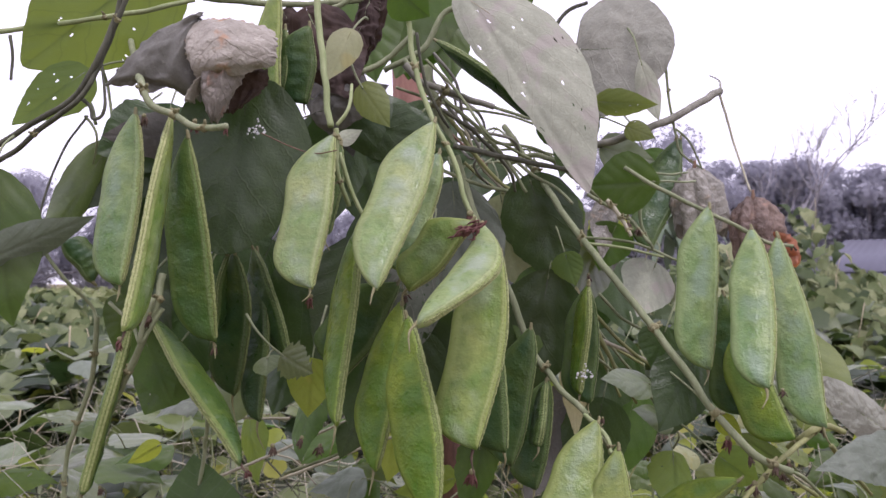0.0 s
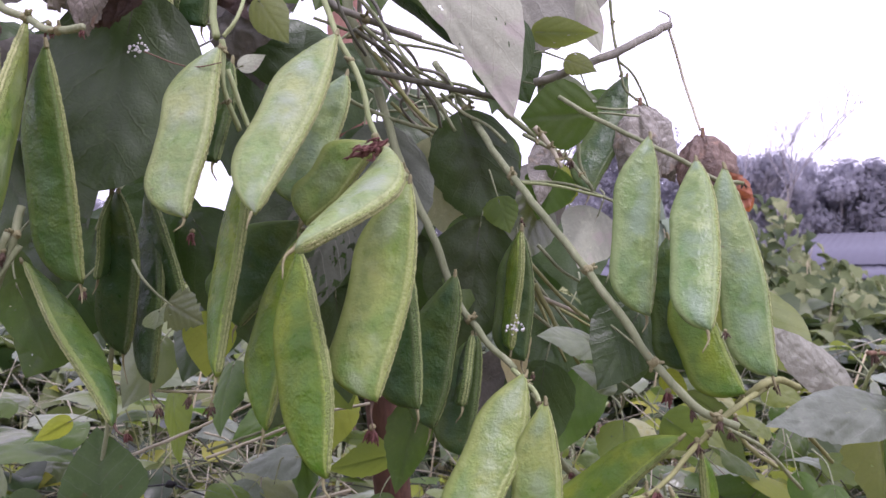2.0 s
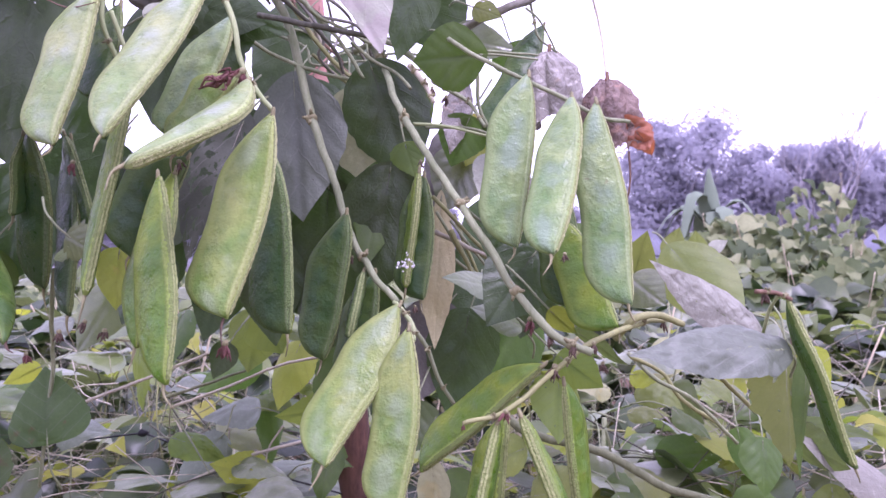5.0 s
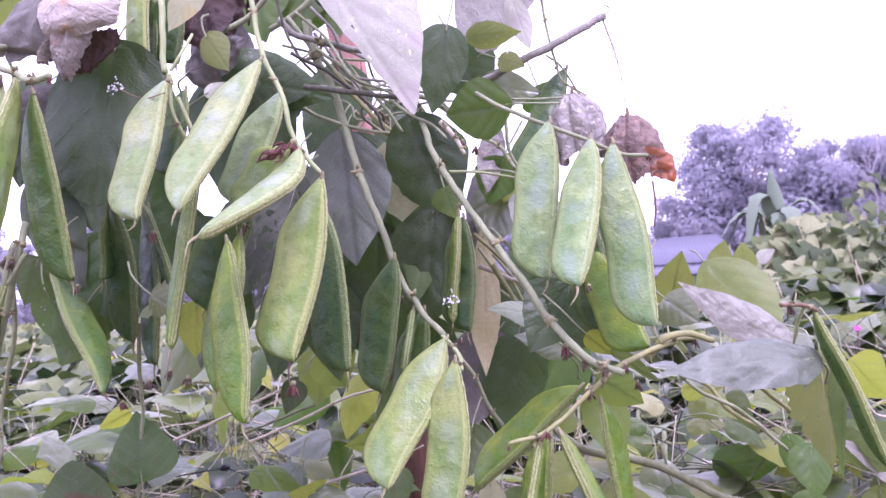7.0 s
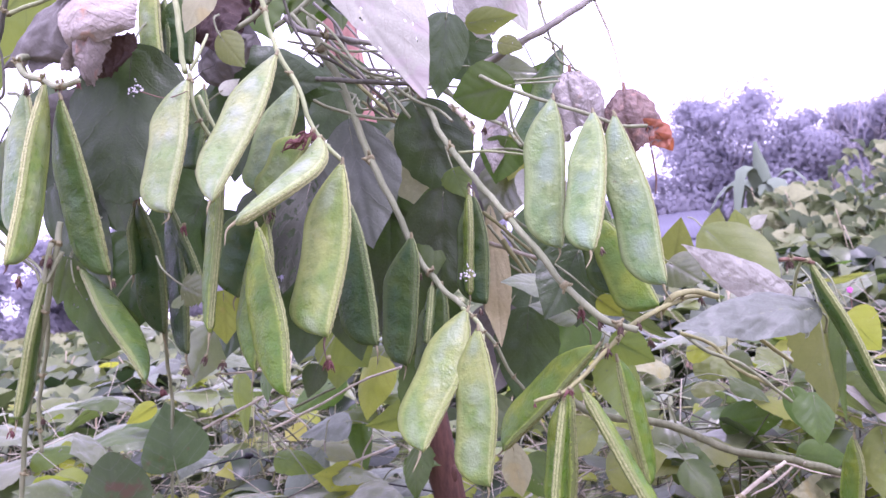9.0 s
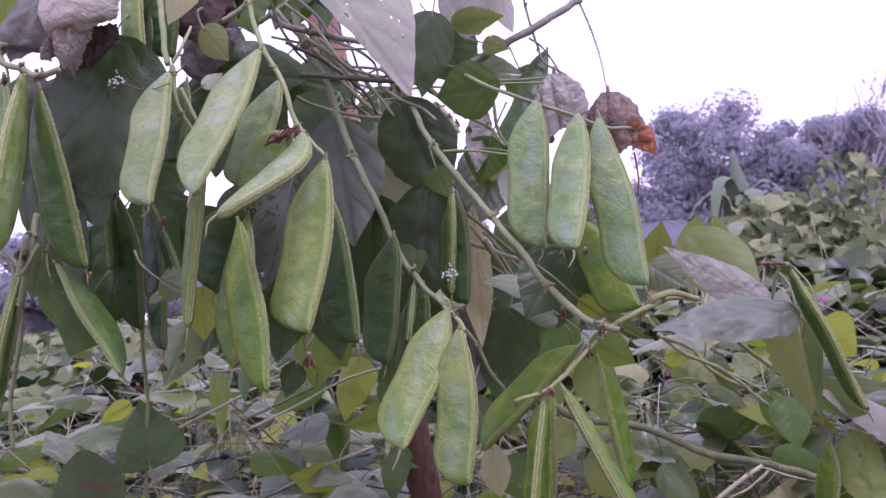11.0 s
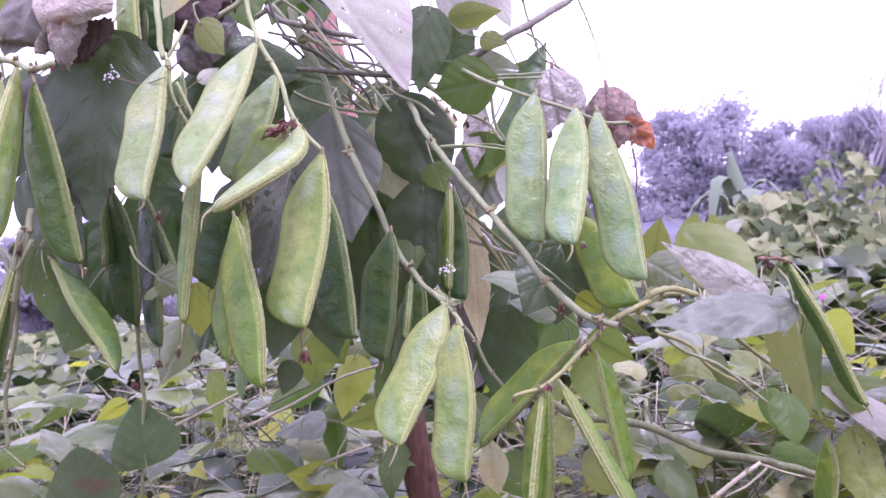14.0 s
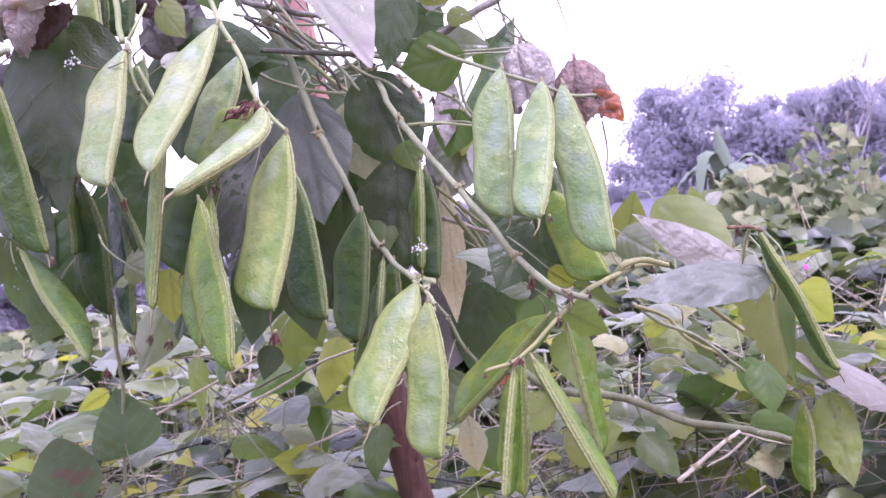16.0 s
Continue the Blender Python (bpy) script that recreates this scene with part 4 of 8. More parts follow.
def field_sides():
    """The same bean canopy to both sides of the rows in view, and the stems that carry it."""
    rs = np.random.RandomState(44)
    n = 15000
    y = 0.95 + 8.0 * rs.rand(n) ** 1.15
    x = rs.uniform(-6.5, 7.0, n)
    keep = (np.abs(x - 0.1 * y) > 0.30 + 0.5 * y) & (y > 1.0 + 0.1 * np.sin(3 * x))
    x, y = x[keep], y[keep]
    n = len(x)
    z = np.array([canopy_height(a, b) for a, b in zip(x, y)]) - np.abs(rs.normal(0, 0.07, n)) - 0.5 * rs.rand(n) * (rs.rand(n) < 0.4)
    nrm = np.stack([rs.normal(0, 0.45, n), rs.normal(-0.2, 0.45, n), np.ones(n)], 1)
    nrm /= np.linalg.norm(nrm, axis=1, keepdims=True)
    leaf_cloud("bean_field_sides", FIELD, np.stack([x, y, z], 1), nrm, rs.normal(0, 1, (n, 3)), rs.uniform(0.09, 0.17, n), "dense bean plants beside the rows in view", "field plants", steps=3)
    rnd = random.Random(45)
    bm = bmesh.new()
    for i in range(900):
        y = 1.0 + 6.5 * rnd.random()
        x = rnd.uniform(-5.0, 5.5)
        top = Vector((x + rnd.uniform(-0.1, 0.1), y + rnd.uniform(-0.1, 0.1), canopy_height(x, y) - 0.08))
        foot = Vector((x, y, -0.04))
        tube(bm, smooth_path([foot, foot.lerp(top, 0.5) + Vector((rnd.uniform(-0.04, 0.04), 0, 0)), top], 3), 0.004, 4)
    tagged(new("field_stems", mesh_of("field_stems", bm, STEM["green"])), "green bean stems rising from the soil", "stems", kind="stuff")


field_sides()


def stalks(name, count, x0, x1, y0, y1, seed):
    rnd = random.Random(seed)
    bm = bmesh.new()
    for i in range(count):
        y = rnd.uniform(y0, y1)
        x = rnd.uniform(x0, x1) * (0.3 + y / y1) + 0.1 * y
        z = canopy_height(x, y)
        p = Vector((x, y, z - 0.25))
        q = p + Vector((rnd.uniform(-0.12, 0.12), rnd.uniform(-0.1, 0.1), rnd.uniform(0.15, 0.36)))
        tube(bm, smooth_path([p, p.lerp(q, 0.5) + Vector((rnd.uniform(-0.03, 0.03), 0, 0)), q], 3), 0.0022, 4)
    tagged(new(name, mesh_of(name, bm, DRYSTALK)), "dry straw stalks standing among the beans", "dry stalks", kind="stuff")


stalks("dry_stalks", 260, -3, 3, 1.4, 7.0, 5)


# ---------------------------------------------------------------- nearest leaves of the field, one by one
def canopy_leaves():
    rnd = random.Random(21)
    kinds = ["grey", "grey", "grey", "slate", "grey", "green", "slate", "yellow", "grey", "lit", "olive", "olive", "green"]
    made = {}
    for i in range(295):
        y = 0.84 + 1.7 * rnd.random() ** 1.5
        x = rnd.uniform(-0.66, 0.74) * (0.5 + 0.8 * y) + 0.06 * y
        deep = abs(rnd.gauss(0, 0.05)) + (0.22 * rnd.random() if rnd.random() < 0.35 else 0)
        z = canopy_height(x, y) + 0.035 - deep
        if y < 1.3:
            z -= 0.16 * math.exp(-((x - 0.06) / 0.22) ** 2)
        if x > 0.2 and y < 1.3:
            z -= 0.05
        tone = kinds[rnd.randrange(len(kinds))]
        variant = (tone, rnd.randrange(3))
        m = pose(x, y, z, rnd.gauss(0, 9), rnd.gauss(4, 10), rnd.uniform(-180, 180))
        if variant not in made:
            ob = tagged(new("field_leaf"), FIELD_LABEL[tone], "leaf", "low canopy leaves")
            ob.matrix_basis = m
            leaf_parts(ob, rnd.uniform(0.085, 0.11), rnd.uniform(0.07, 0.09), tone, rnd.uniform(0.2, 0.6), rnd.uniform(0.1, 0.7), 0.001, 0, next_seed(), 0.50, 0.0, 0.0, 0.15, 28, 18, 1.0)
            made[variant] = ob
        else:
            ob = copy_thing(made[variant], m)
            for child in [c for c in ob.children if c.name.startswith("petiole")]:
                bpy.data.objects.remove(child)
        foot = m.inverted() @ Vector((x + rnd.uniform(-0.06, 0.06), y + rnd.uniform(-0.06, 0.06), max(0.02, z - rnd.uniform(0.25, 0.4))))
        bend = m.inverted() @ Vector((x, y, z - 0.1)) - Vector((0.03, 0, 0))
        bm = bmesh.new()
        tube(bm, smooth_path([(0.001, 0, -0.001), bend, foot], 5), 0.0011, 5)
        pt = new("petiole", mesh_of("petiole", bm, STEM[rnd.choice(("green", "dark", "green", "yellow"))]))
        pt.parent = ob


FIELD_LABEL = {
    "grey": "low bean leaf with a greyish sky sheen", "green": "low mid-green bean leaf in the canopy", "yellow": "low yellowing bean leaf in the canopy",
    "lit": "low bean leaf with light shining through", "dark": "low bean leaf coloured dark green for shade", "slate": "low slate-grey bean leaf with a dull sheen", "olive": "low olive yellow-green bean leaf", "pale": "low bean leaf showing its pale underside",
}
canopy_leaves()


def undergrowth(name, mat, n, seed, small, large, lift, label):
    """Leaves low down between the plants, too many to tell apart."""
    rs = np.random.RandomState(seed)
    y = 0.80 + 1.5 * rs.rand(n) ** 1.2
    x = rs.uniform(-0.75, 0.85, n) * (0.45 + 0.8 * y) + 0.06 * y
    top = np.array([canopy_height(a, b) for a, b in zip(x, y)]) - 0.03 - 0.18 * np.exp(-((x - 0.06) / 0.25) ** 2) * (y < 1.35)
    z = top + lift - 0.42 * rs.rand(n) ** 0.8
    nrm = np.stack([rs.normal(0, 0.32, n), rs.normal(-0.15, 0.35, n), np.ones(n)], 1)
    nrm /= np.linalg.norm(nrm, axis=1, keepdims=True)
    leaf_cloud(name, mat, np.stack([x, y, z], 1), nrm, rs.normal(0, 1, (n, 3)), rs.uniform(small, large, n), label, "undergrowth", steps=6, across=4)


undergrowth("undergrowth", FIELD, 1700, 77, 0.05, 0.105, 0.0, "tangled green and grey bean leaves low down")
undergrowth("yellow_undergrowth", FIELD_YELLOW, 900, 78, 0.03, 0.07, 0.035, "small yellow-green bean leaves among the stems")


def litter_twigs(name, count, seed, mat, label, fine=1.0, curl=0.02):
    """Fine dead stalks and tendrils that criss-cross between the leaves."""
    rnd = random.Random(seed)
    bm = bmesh.new()
    for i in range(count):
        y = 0.82 + 1.1 * rnd.random() ** 1.3
        x = rnd.uniform(-0.6, 0.75) * (0.5 + 0.7 * y) + 0.06 * y
        z = canopy_height(x, y) - 0.02 - 0.17 * math.exp(-((x - 0.06) / 0.25) ** 2) - 0.25 * rnd.random()
        p = Vector((x, y, z))
        d = Vector((rnd.uniform(-1, 1), rnd.uniform(-0.6, 0.6), rnd.uniform(-0.5, 0.5))).normalized() * rnd.uniform(0.05, 0.17)
        bow = Vector((rnd.uniform(-1, 1), rnd.uniform(-1, 1), rnd.uniform(-1, 1))) * curl
        r = fine * rnd.uniform(0.0004, 0.0012)
        tube(bm, smooth_path([p - d, p + bow, p + d], 5), r, 5)
    tagged(new(name, mesh_of(name, bm, mat)), label, "twigs", kind="stuff")


litter_twigs("litter_twigs", 560, 19, STEM["straw"], "fine dry straw-coloured twigs tangled among leaves")
litter_twigs("tendrils", 450, 23, STEM["straw"], "hair-fine pale tendrils between leaves and stems", 0.45, 0.05)
litter_twigs("dark_twigs", 420, 20, STEM["dark"], "thin dark stems criss-crossing between the leaves")


# ---------------------------------------------------------------- stake and twine
def stake():
    bm = bmesh.new()
    top, foot = Vector((-0.0455, 0.8346, 1.30)), Vector((0.0796, 0.9862, -0.02))
    k = 40
    tube(bm, [foot.lerp(top, i / k) + Vector((0.004 * noise.noise(Vector((i * 0.3, 0, 0))), 0, 0)) for i in range(k + 1)], lambda t: 0.022 - 0.004 * t, 14, 0.05, 3)
    ob = thing("stake", foot, "leaning reddish-brown wooden stake set in the soil", "stake")
    me = new("shaft", mesh_of("shaft", bm, POST))
    me.parent = ob
    me.matrix_parent_inverse = Matrix.Translation(-foot)
    for i, (t, side) in enumerate(((0.42, -0.012), (0.55, 0.010), (0.70, -0.008))):
        bm = bmesh.new()
        lump(bm, foot.lerp(top, t) + Vector((side, -0.012, 0)) - foot, 0.008, i + 2, (1.0, 0.6, 1.5), 0.4)
        kn = new("knot", mesh_of("knot", bm, POST))
        kn.parent = ob
    # a lighter sleeve paints the glare of backlight on the stake top
    bm = bmesh.new()
    tube(bm, [foot.lerp(top, 0.86 + 0.14 * i / 12) - foot + Vector((0.004 * noise.noise(Vector(((34.4 + 0.47 * i) * 0.3, 0, 0))), 0, 0)) for i in range(13)], 0.0192, 14, 0.06, 9)
    pl = new("peeled_top", mesh_of("peeled_top", bm, GLARE_WOOD))
    pl.parent = ob
    tagged(pl, "stake top coloured pinkish for the glare behind it")


stake()


def twine(pts, label):
    bm = bmesh.new()
    path = smooth_path(pts, 10)
    at = path[0].copy()
    tube(bm, [p - at for p in path], 0.0011, 6, 0.15, 1)
    ob = thing("twine", at, label, "twine", "twine lines")
    st = new("strand", mesh_of("strand", bm, STRING))
    st.parent = ob
    bm = bmesh.new()
    lump(bm, (0, 0, 0), 0.0045, 2, (1.3, 1, 0.9), 0.5)
    kn = new("knot", mesh_of("knot", bm, STRING))
    kn.parent = ob


# ---------------------------------------------------------------- distance
def crown_cloud(rs, blobs, count, size):
    c, nrm = np.empty((count, 3)), np.empty((count, 3))
    w = np.array([b[3] ** 2 for b in blobs])
    pick = rs.choice(len(blobs), count, p=w / w.sum())
    for i, b in enumerate(pick):
        x, y, z, r = blobs[b]
        d = rs.normal(0, 1, 3)
        d /= np.linalg.norm(d)
        k = r * min(1.1, abs(rs.normal(0, 0.75)))
        c[i] = (x + d[0] * k, y + d[1] * k, z + d[2] * k * 0.8)
        nrm[i] = d + rs.normal(0, 0.33, 3) + (0, 0, 0.35)
    nrm /= np.linalg.norm(nrm, axis=1, keepdims=True)
    return c, nrm, rs.normal(0, 1, (count, 3)), size * rs.uniform(0.5, 1.3, count)


def tree(seed, height, spread, name="broadleaf_tree", count=46000, size=0.19):
    """A tree with a tapered trunk, limbs and an uneven crown of leaf clumps."""
    rs = np.random.RandomState(seed)
    ob = tagged(new(name), "broadleaf tree on the field edge, haze in its colour", "tree", "trees on the field edge")
    bm = bmesh.new()
    tube(bm, smooth_path([(0, 0, 0), (0.1, 0, height * 0.3), (-0.1, 0.1, height * 0.75)], 6), lambda t: 0.05 * height * 0.6 * (1 - 0.75 * t), 8, 0.1, seed)
    blobs = []
    for k in range(38):
        ang = rs.uniform(0, 2 * math.pi)
        hz = rs.uniform(0.14, 0.93)
        rad = spread * rs.uniform(0.1, 0.95) * (1.15 - 0.7 * hz)
        b = (rad * math.cos(ang), rad * math.sin(ang), height * hz, spread * rs.uniform(0.18, 0.40) * (1.15 - 0.5 * hz))
        blobs.append(b)
        z0 = height * hz * 0.55
        tube(bm, smooth_path([(0, 0, z0), (b[0] * 0.5, b[1] * 0.5, (z0 + b[2]) / 2 + 0.2), (b[0], b[1], b[2])], 4), lambda t: 0.011 * height * (1 - 0.7 * t), 5, 0.1, seed + k)
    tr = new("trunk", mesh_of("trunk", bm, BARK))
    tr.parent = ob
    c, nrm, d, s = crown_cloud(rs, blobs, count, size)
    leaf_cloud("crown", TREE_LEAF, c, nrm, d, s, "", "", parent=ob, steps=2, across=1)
    return ob


def polar(az, dist, z=0.0):
    return pose(dist * math.sin(radians(az)), dist * math.cos(radians(az)), z)


def tree_line():
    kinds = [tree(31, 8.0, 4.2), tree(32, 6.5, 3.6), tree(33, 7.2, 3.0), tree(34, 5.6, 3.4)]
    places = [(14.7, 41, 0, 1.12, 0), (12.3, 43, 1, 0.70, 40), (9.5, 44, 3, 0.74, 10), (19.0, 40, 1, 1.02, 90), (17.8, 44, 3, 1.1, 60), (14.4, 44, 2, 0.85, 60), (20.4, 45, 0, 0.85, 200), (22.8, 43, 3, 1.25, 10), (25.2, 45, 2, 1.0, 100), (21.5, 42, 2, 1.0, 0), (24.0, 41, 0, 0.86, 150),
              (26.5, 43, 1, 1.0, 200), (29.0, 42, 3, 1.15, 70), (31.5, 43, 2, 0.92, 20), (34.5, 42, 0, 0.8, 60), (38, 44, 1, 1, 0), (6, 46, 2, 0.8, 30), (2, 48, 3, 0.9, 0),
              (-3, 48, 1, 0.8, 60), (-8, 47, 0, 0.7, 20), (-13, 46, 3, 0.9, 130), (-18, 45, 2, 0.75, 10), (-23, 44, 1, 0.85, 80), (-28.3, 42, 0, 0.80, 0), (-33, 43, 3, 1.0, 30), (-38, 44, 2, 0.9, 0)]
    used = set()
    for az, dist, k, size, turn in places:
        m = polar(az, dist) @ pose(0, 0, 0, 0, 0, turn) @ Matrix.Diagonal((size, size, size, 1))
        if k not in used:
            used.add(k)
            kinds[k].matrix_basis = m
        else:
            c = copy_thing(kinds[k], m)
            c.matrix_basis = m


tree_line()


def bare_tree(az, dist, height, seed):
    rnd = random.Random(seed)
    m = polar(az, dist)
    ob = tagged(new("bare_tree"), "leafless thin-branched tree above the hedge line", "tree")
    ob.matrix_basis = m
    bm = bmesh.new()

    def branch(p, d, length, r, depth):
        q = p + d * length
        mid = p.lerp(q, 0.5) + Vector((rnd.uniform(-1, 1), rnd.uniform(-1, 1), 0)) * length * 0.08
        tube(bm, smooth_path([p, mid, q], 3), lambda t: r * (1 - 0.45 * t), 5)
        if depth:
            for _ in range(rnd.choice((2, 3, 3))):
                e = (d + Vector((rnd.uniform(-0.8, 0.8), rnd.uniform(-0.8, 0.8), rnd.uniform(-0.1, 0.6)))).normalized()
                branch(p.lerp(q, rnd.uniform(0.55, 1)), e, length * rnd.uniform(0.5, 0.75), r * 0.66, depth - 1)

    branch(Vector((0, 0, 0)), Vector((0.05, 0, 1)).normalized(), height * 0.42, 0.075, 5)
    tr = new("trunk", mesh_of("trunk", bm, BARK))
    tr.parent = ob


bare_tree(24.8, 36, 10.4, 3)
bare_tree(22.6, 37, 7.6, 5)


def house(at, turn, w, d, h, label):
    """A low house with a dark wall, a door opening and a pale sheet roof with a lean-to eave."""
    ob = tagged(new("house"), label, "house")
    ob.matrix_basis = pose(*at, 0, 0, turn)

    def box(name, x0, x1, y0, y1, z0, z1, mat):
        bm = bmesh.new()
        bmesh.ops.create_cube(bm, size=1.0)
        for v in bm.verts:
            v.co = Vector((x0 + (v.co.x + 0.5) * (x1 - x0), y0 + (v.co.y + 0.5) * (y1 - y0), z0 + (v.co.z + 0.5) * (z1 - z0)))
        bmesh.ops.bevel(bm, geom=bm.edges[:], offset=0.02, segments=1)
        me = mesh_of(name, bm, mat)
        o = new(name, me)
        o.parent = ob
        return o

    box("wall", -w / 2, -0.5, -0.1, 0.1, 0, h, WALL)
    box("wall", 0.5, w / 2, -0.1, 0.1, 0, h, WALL)
    box("lintel", -0.5, 0.5, -0.1, 0.1, h - 0.3, h, WALL)
    box("wall", -w / 2, w / 2, d - 0.2, d, 0, h, WALL)
    box("wall", -w / 2, -w / 2 + 0.2, 0.1, d - 0.2, 0, h, WALL)
    box("wall", w / 2 - 0.2, w / 2, 0.1, d - 0.2, 0, h, WALL)
    for x in (-w / 2 + 0.2, 0, w / 2 - 0.2):
        box("porch_post", x - 0.06, x + 0.06, -1.05, -0.93, 0, h - 0.35, WALL)
    for ridge, (ya, za, yb, zb) in (("eave", (-1.3, h - 0.30, 0.05, h + 0.08)), ("roof", (-0.15, h + 0.10, d / 2, h + 1.15)), ("roof", (d + 0.3, h - 0.05, d / 2, h + 1.15))):
        bm = bmesh.new()
        k, rows = 36, [[], [], [], []]
        for i in range(k + 1):
            x = -w / 2 - 0.4 + (w + 0.8) * i / k
            xt = x * (0.62 if ridge == "roof" else 1.0)
            z = 0.012 * math.cos(math.pi * i)
            rows[0].append(bm.verts.new((x, ya, za + z)))
            rows[1].append(bm.verts.new((xt, yb, zb + z)))
            rows[2].append(bm.verts.new((xt, yb, zb + z - 0.05)))
            rows[3].append(bm.verts.new((x, ya, za + z - 0.05)))
        grid_faces(bm, rows + [rows[0]])
        o = new(ridge, mesh_of(ridge, bm, ROOF))
        o.parent = ob
    return ob


house((13.6, 22.6, 0), -30, 4.6, 4.5, 1.25, "low dark house with a pale lavender sheet roof")
house((5.6, 29.0, 0), -10, 2.6, 3.5, 1.35, "small far shed with a pale sheet roof")


def banana(at, seed, size):
    """A banana plant: a sheathed stalk, arching ribbed leaves and one rolled upright leaf."""
    rnd = random.Random(seed)
    ob = tagged(new("banana_plant"), "pale green banana plant with one rolled upright leaf", "banana plant", "banana plants")
    ob.matrix_basis = pose(*at)
    bm = bmesh.new()
    tube(bm, smooth_path([(0, 0, 0), (0.03, 0, 0.5 * size), (0.0, 0, 1.0 * size)], 5), lambda t: 0.10 * size * (1 - 0.5 * t), 10, 0.05, seed)
    st = new("stalk", mesh_of("stalk", bm, BANANA))
    st.parent = ob
    bm = bmesh.new()
    tube(bm, smooth_path([(0, 0, 0.9 * size), (0.01, 0, 1.25 * size), (-0.03, 0, 1.72 * size)], 6), lambda t: 0.10 * size * math.sin(math.pi * min(0.97, 0.15 + 0.8 * t)), 10, 0.12, seed)
    rl = new("rolled_leaf", mesh_of("rolled_leaf", bm, BANANA))
    rl.parent = ob
    for i in range(10):
        ang = 2 * math.pi * i / 10 + rnd.uniform(-0.3, 0.3)
        d = Vector((math.cos(ang), math.sin(ang), 0))
        s = Vector((-d.y, d.x, 0))
        bm = bmesh.new()
        rows, reach, lift = [], size * rnd.uniform(0.5, 0.8), size * rnd.uniform(0.25, 0.6)
        for k in range(15):
            u = k / 14
            p = Vector((0, 0, 0.95 * size)) + d * (reach * u) + Vector((0, 0, lift * math.sin(math.pi * u * 0.9) - 0.35 * size * u * u))
            w = 0.10 * size * math.sin(math.pi * (0.08 + 0.9 * u)) ** 0.6 * rnd.uniform(0.7, 1.15)
            rows.append([bm.verts.new(p + s * (w * v) - Vector((0, 0, abs(v) * w * 0.35)) + Vector((0, 0, 0.012 * rnd.uniform(-1, 1)))) for v in (-1, -0.5, 0, 0.5, 1)])
        grid_faces(bm, rows)
        lf = new("leaf", mesh_of("leaf", bm, BANANA))
        lf.parent = ob
    return ob


banana((3.80, 12.3, 0.30), 2, 1.28)
banana((4.9, 11.6, 0.1), 6, 0.95)


def small_flower(at, mat, size, label):
    ob = thing("flower", at, label, "flower", "small flowers")
    for i in range(5):
        a = 2 * math.pi * i / 5
        bm = bmesh.new()
        lump(bm, (size * 0.5 * math.cos(a), -size * 0.2, size * 0.5 * math.sin(a)), size * 0.45, i, (1, 0.5, 1), 0.4)
        pt = new("petal", mesh_of("petal", bm, mat))
        pt.parent = ob
    bm = bmesh.new()
    tube(bm, smooth_path([(0, 0, 0), (0.004, 0.01, -0.08), (0, 0.02, -0.2)], 4), 0.0016, 5)
    st = new("flower_stalk", mesh_of("flower_stalk", bm, STEM["brown"]))
    st.parent = ob


small_flower((0.849, 1.816, 0.803), PINK, 0.008, "bright pink bean flower on a thin stalk")
small_flower((1.60, 3.02, 0.752), ORANGE, 0.022, "small orange flower among the leaves")


# ---------------------------------------------------------------- the bean plant
# pods
bean_pod((-0.1907, 0.4748, 1.1060), (-0.1879, 0.4525, 0.9986), 0.0280, 18, "blue", seeds=4)
bean_pod((-0.1587, 0.4463, 1.0992), (-0.1648, 0.3993, 0.9749), 0.0220, 91, "mellow", bow=0.02, thick=0.0033, beak=0.006, red=True)
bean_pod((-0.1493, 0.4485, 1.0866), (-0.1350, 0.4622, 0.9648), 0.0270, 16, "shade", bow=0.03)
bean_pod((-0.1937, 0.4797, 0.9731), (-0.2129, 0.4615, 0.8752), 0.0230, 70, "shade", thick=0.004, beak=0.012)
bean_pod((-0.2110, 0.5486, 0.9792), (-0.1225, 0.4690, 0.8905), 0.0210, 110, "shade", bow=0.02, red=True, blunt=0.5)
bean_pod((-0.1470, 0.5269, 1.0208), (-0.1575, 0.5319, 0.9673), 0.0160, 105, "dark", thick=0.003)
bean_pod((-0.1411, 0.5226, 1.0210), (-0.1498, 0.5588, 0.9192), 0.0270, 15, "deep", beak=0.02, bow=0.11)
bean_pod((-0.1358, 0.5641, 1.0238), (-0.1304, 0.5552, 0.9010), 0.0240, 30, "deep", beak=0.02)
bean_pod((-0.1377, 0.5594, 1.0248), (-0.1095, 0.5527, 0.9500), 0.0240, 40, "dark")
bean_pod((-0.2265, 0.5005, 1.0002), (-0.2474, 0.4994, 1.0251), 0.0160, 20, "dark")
bean_pod((-0.0652, 0.4619, 1.0897), (-0.0722, 0.4299, 0.9965), 0.0285, 12, "pale", seeds=4, blunt=0.72, bow=0.035, beak=0.008, rise=0.34)
bean_pod((-0.0648, 0.4863, 1.0889), (-0.0703, 0.4745, 1.0298), 0.0240, 20, "dark")
bean_pod((-0.0049, 0.4698, 1.0993), (-0.0345, 0.4060, 0.9962), 0.0295, 14, "pale", seeds=4, blunt=0.68, bow=0.06, beak=0.009, rise=0.36)
bean_pod((-0.0022, 0.4968, 1.0843), (-0.0215, 0.4698, 1.0050), 0.0270, 10, "blue", blunt=0.8)
bean_pod((-0.0495, 0.4688, 1.0373), (-0.0599, 0.4400, 0.9190), 0.0240, 48, "green", bow=0.03, beak=0.016, blunt=0.6)
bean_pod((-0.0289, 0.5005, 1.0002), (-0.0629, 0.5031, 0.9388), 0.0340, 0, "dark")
bean_pod((-0.0248, 0.4710, 0.9882), (-0.0395, 0.4552, 0.8900), 0.0250, 25, "green", beak=0.014, blunt=0.62)
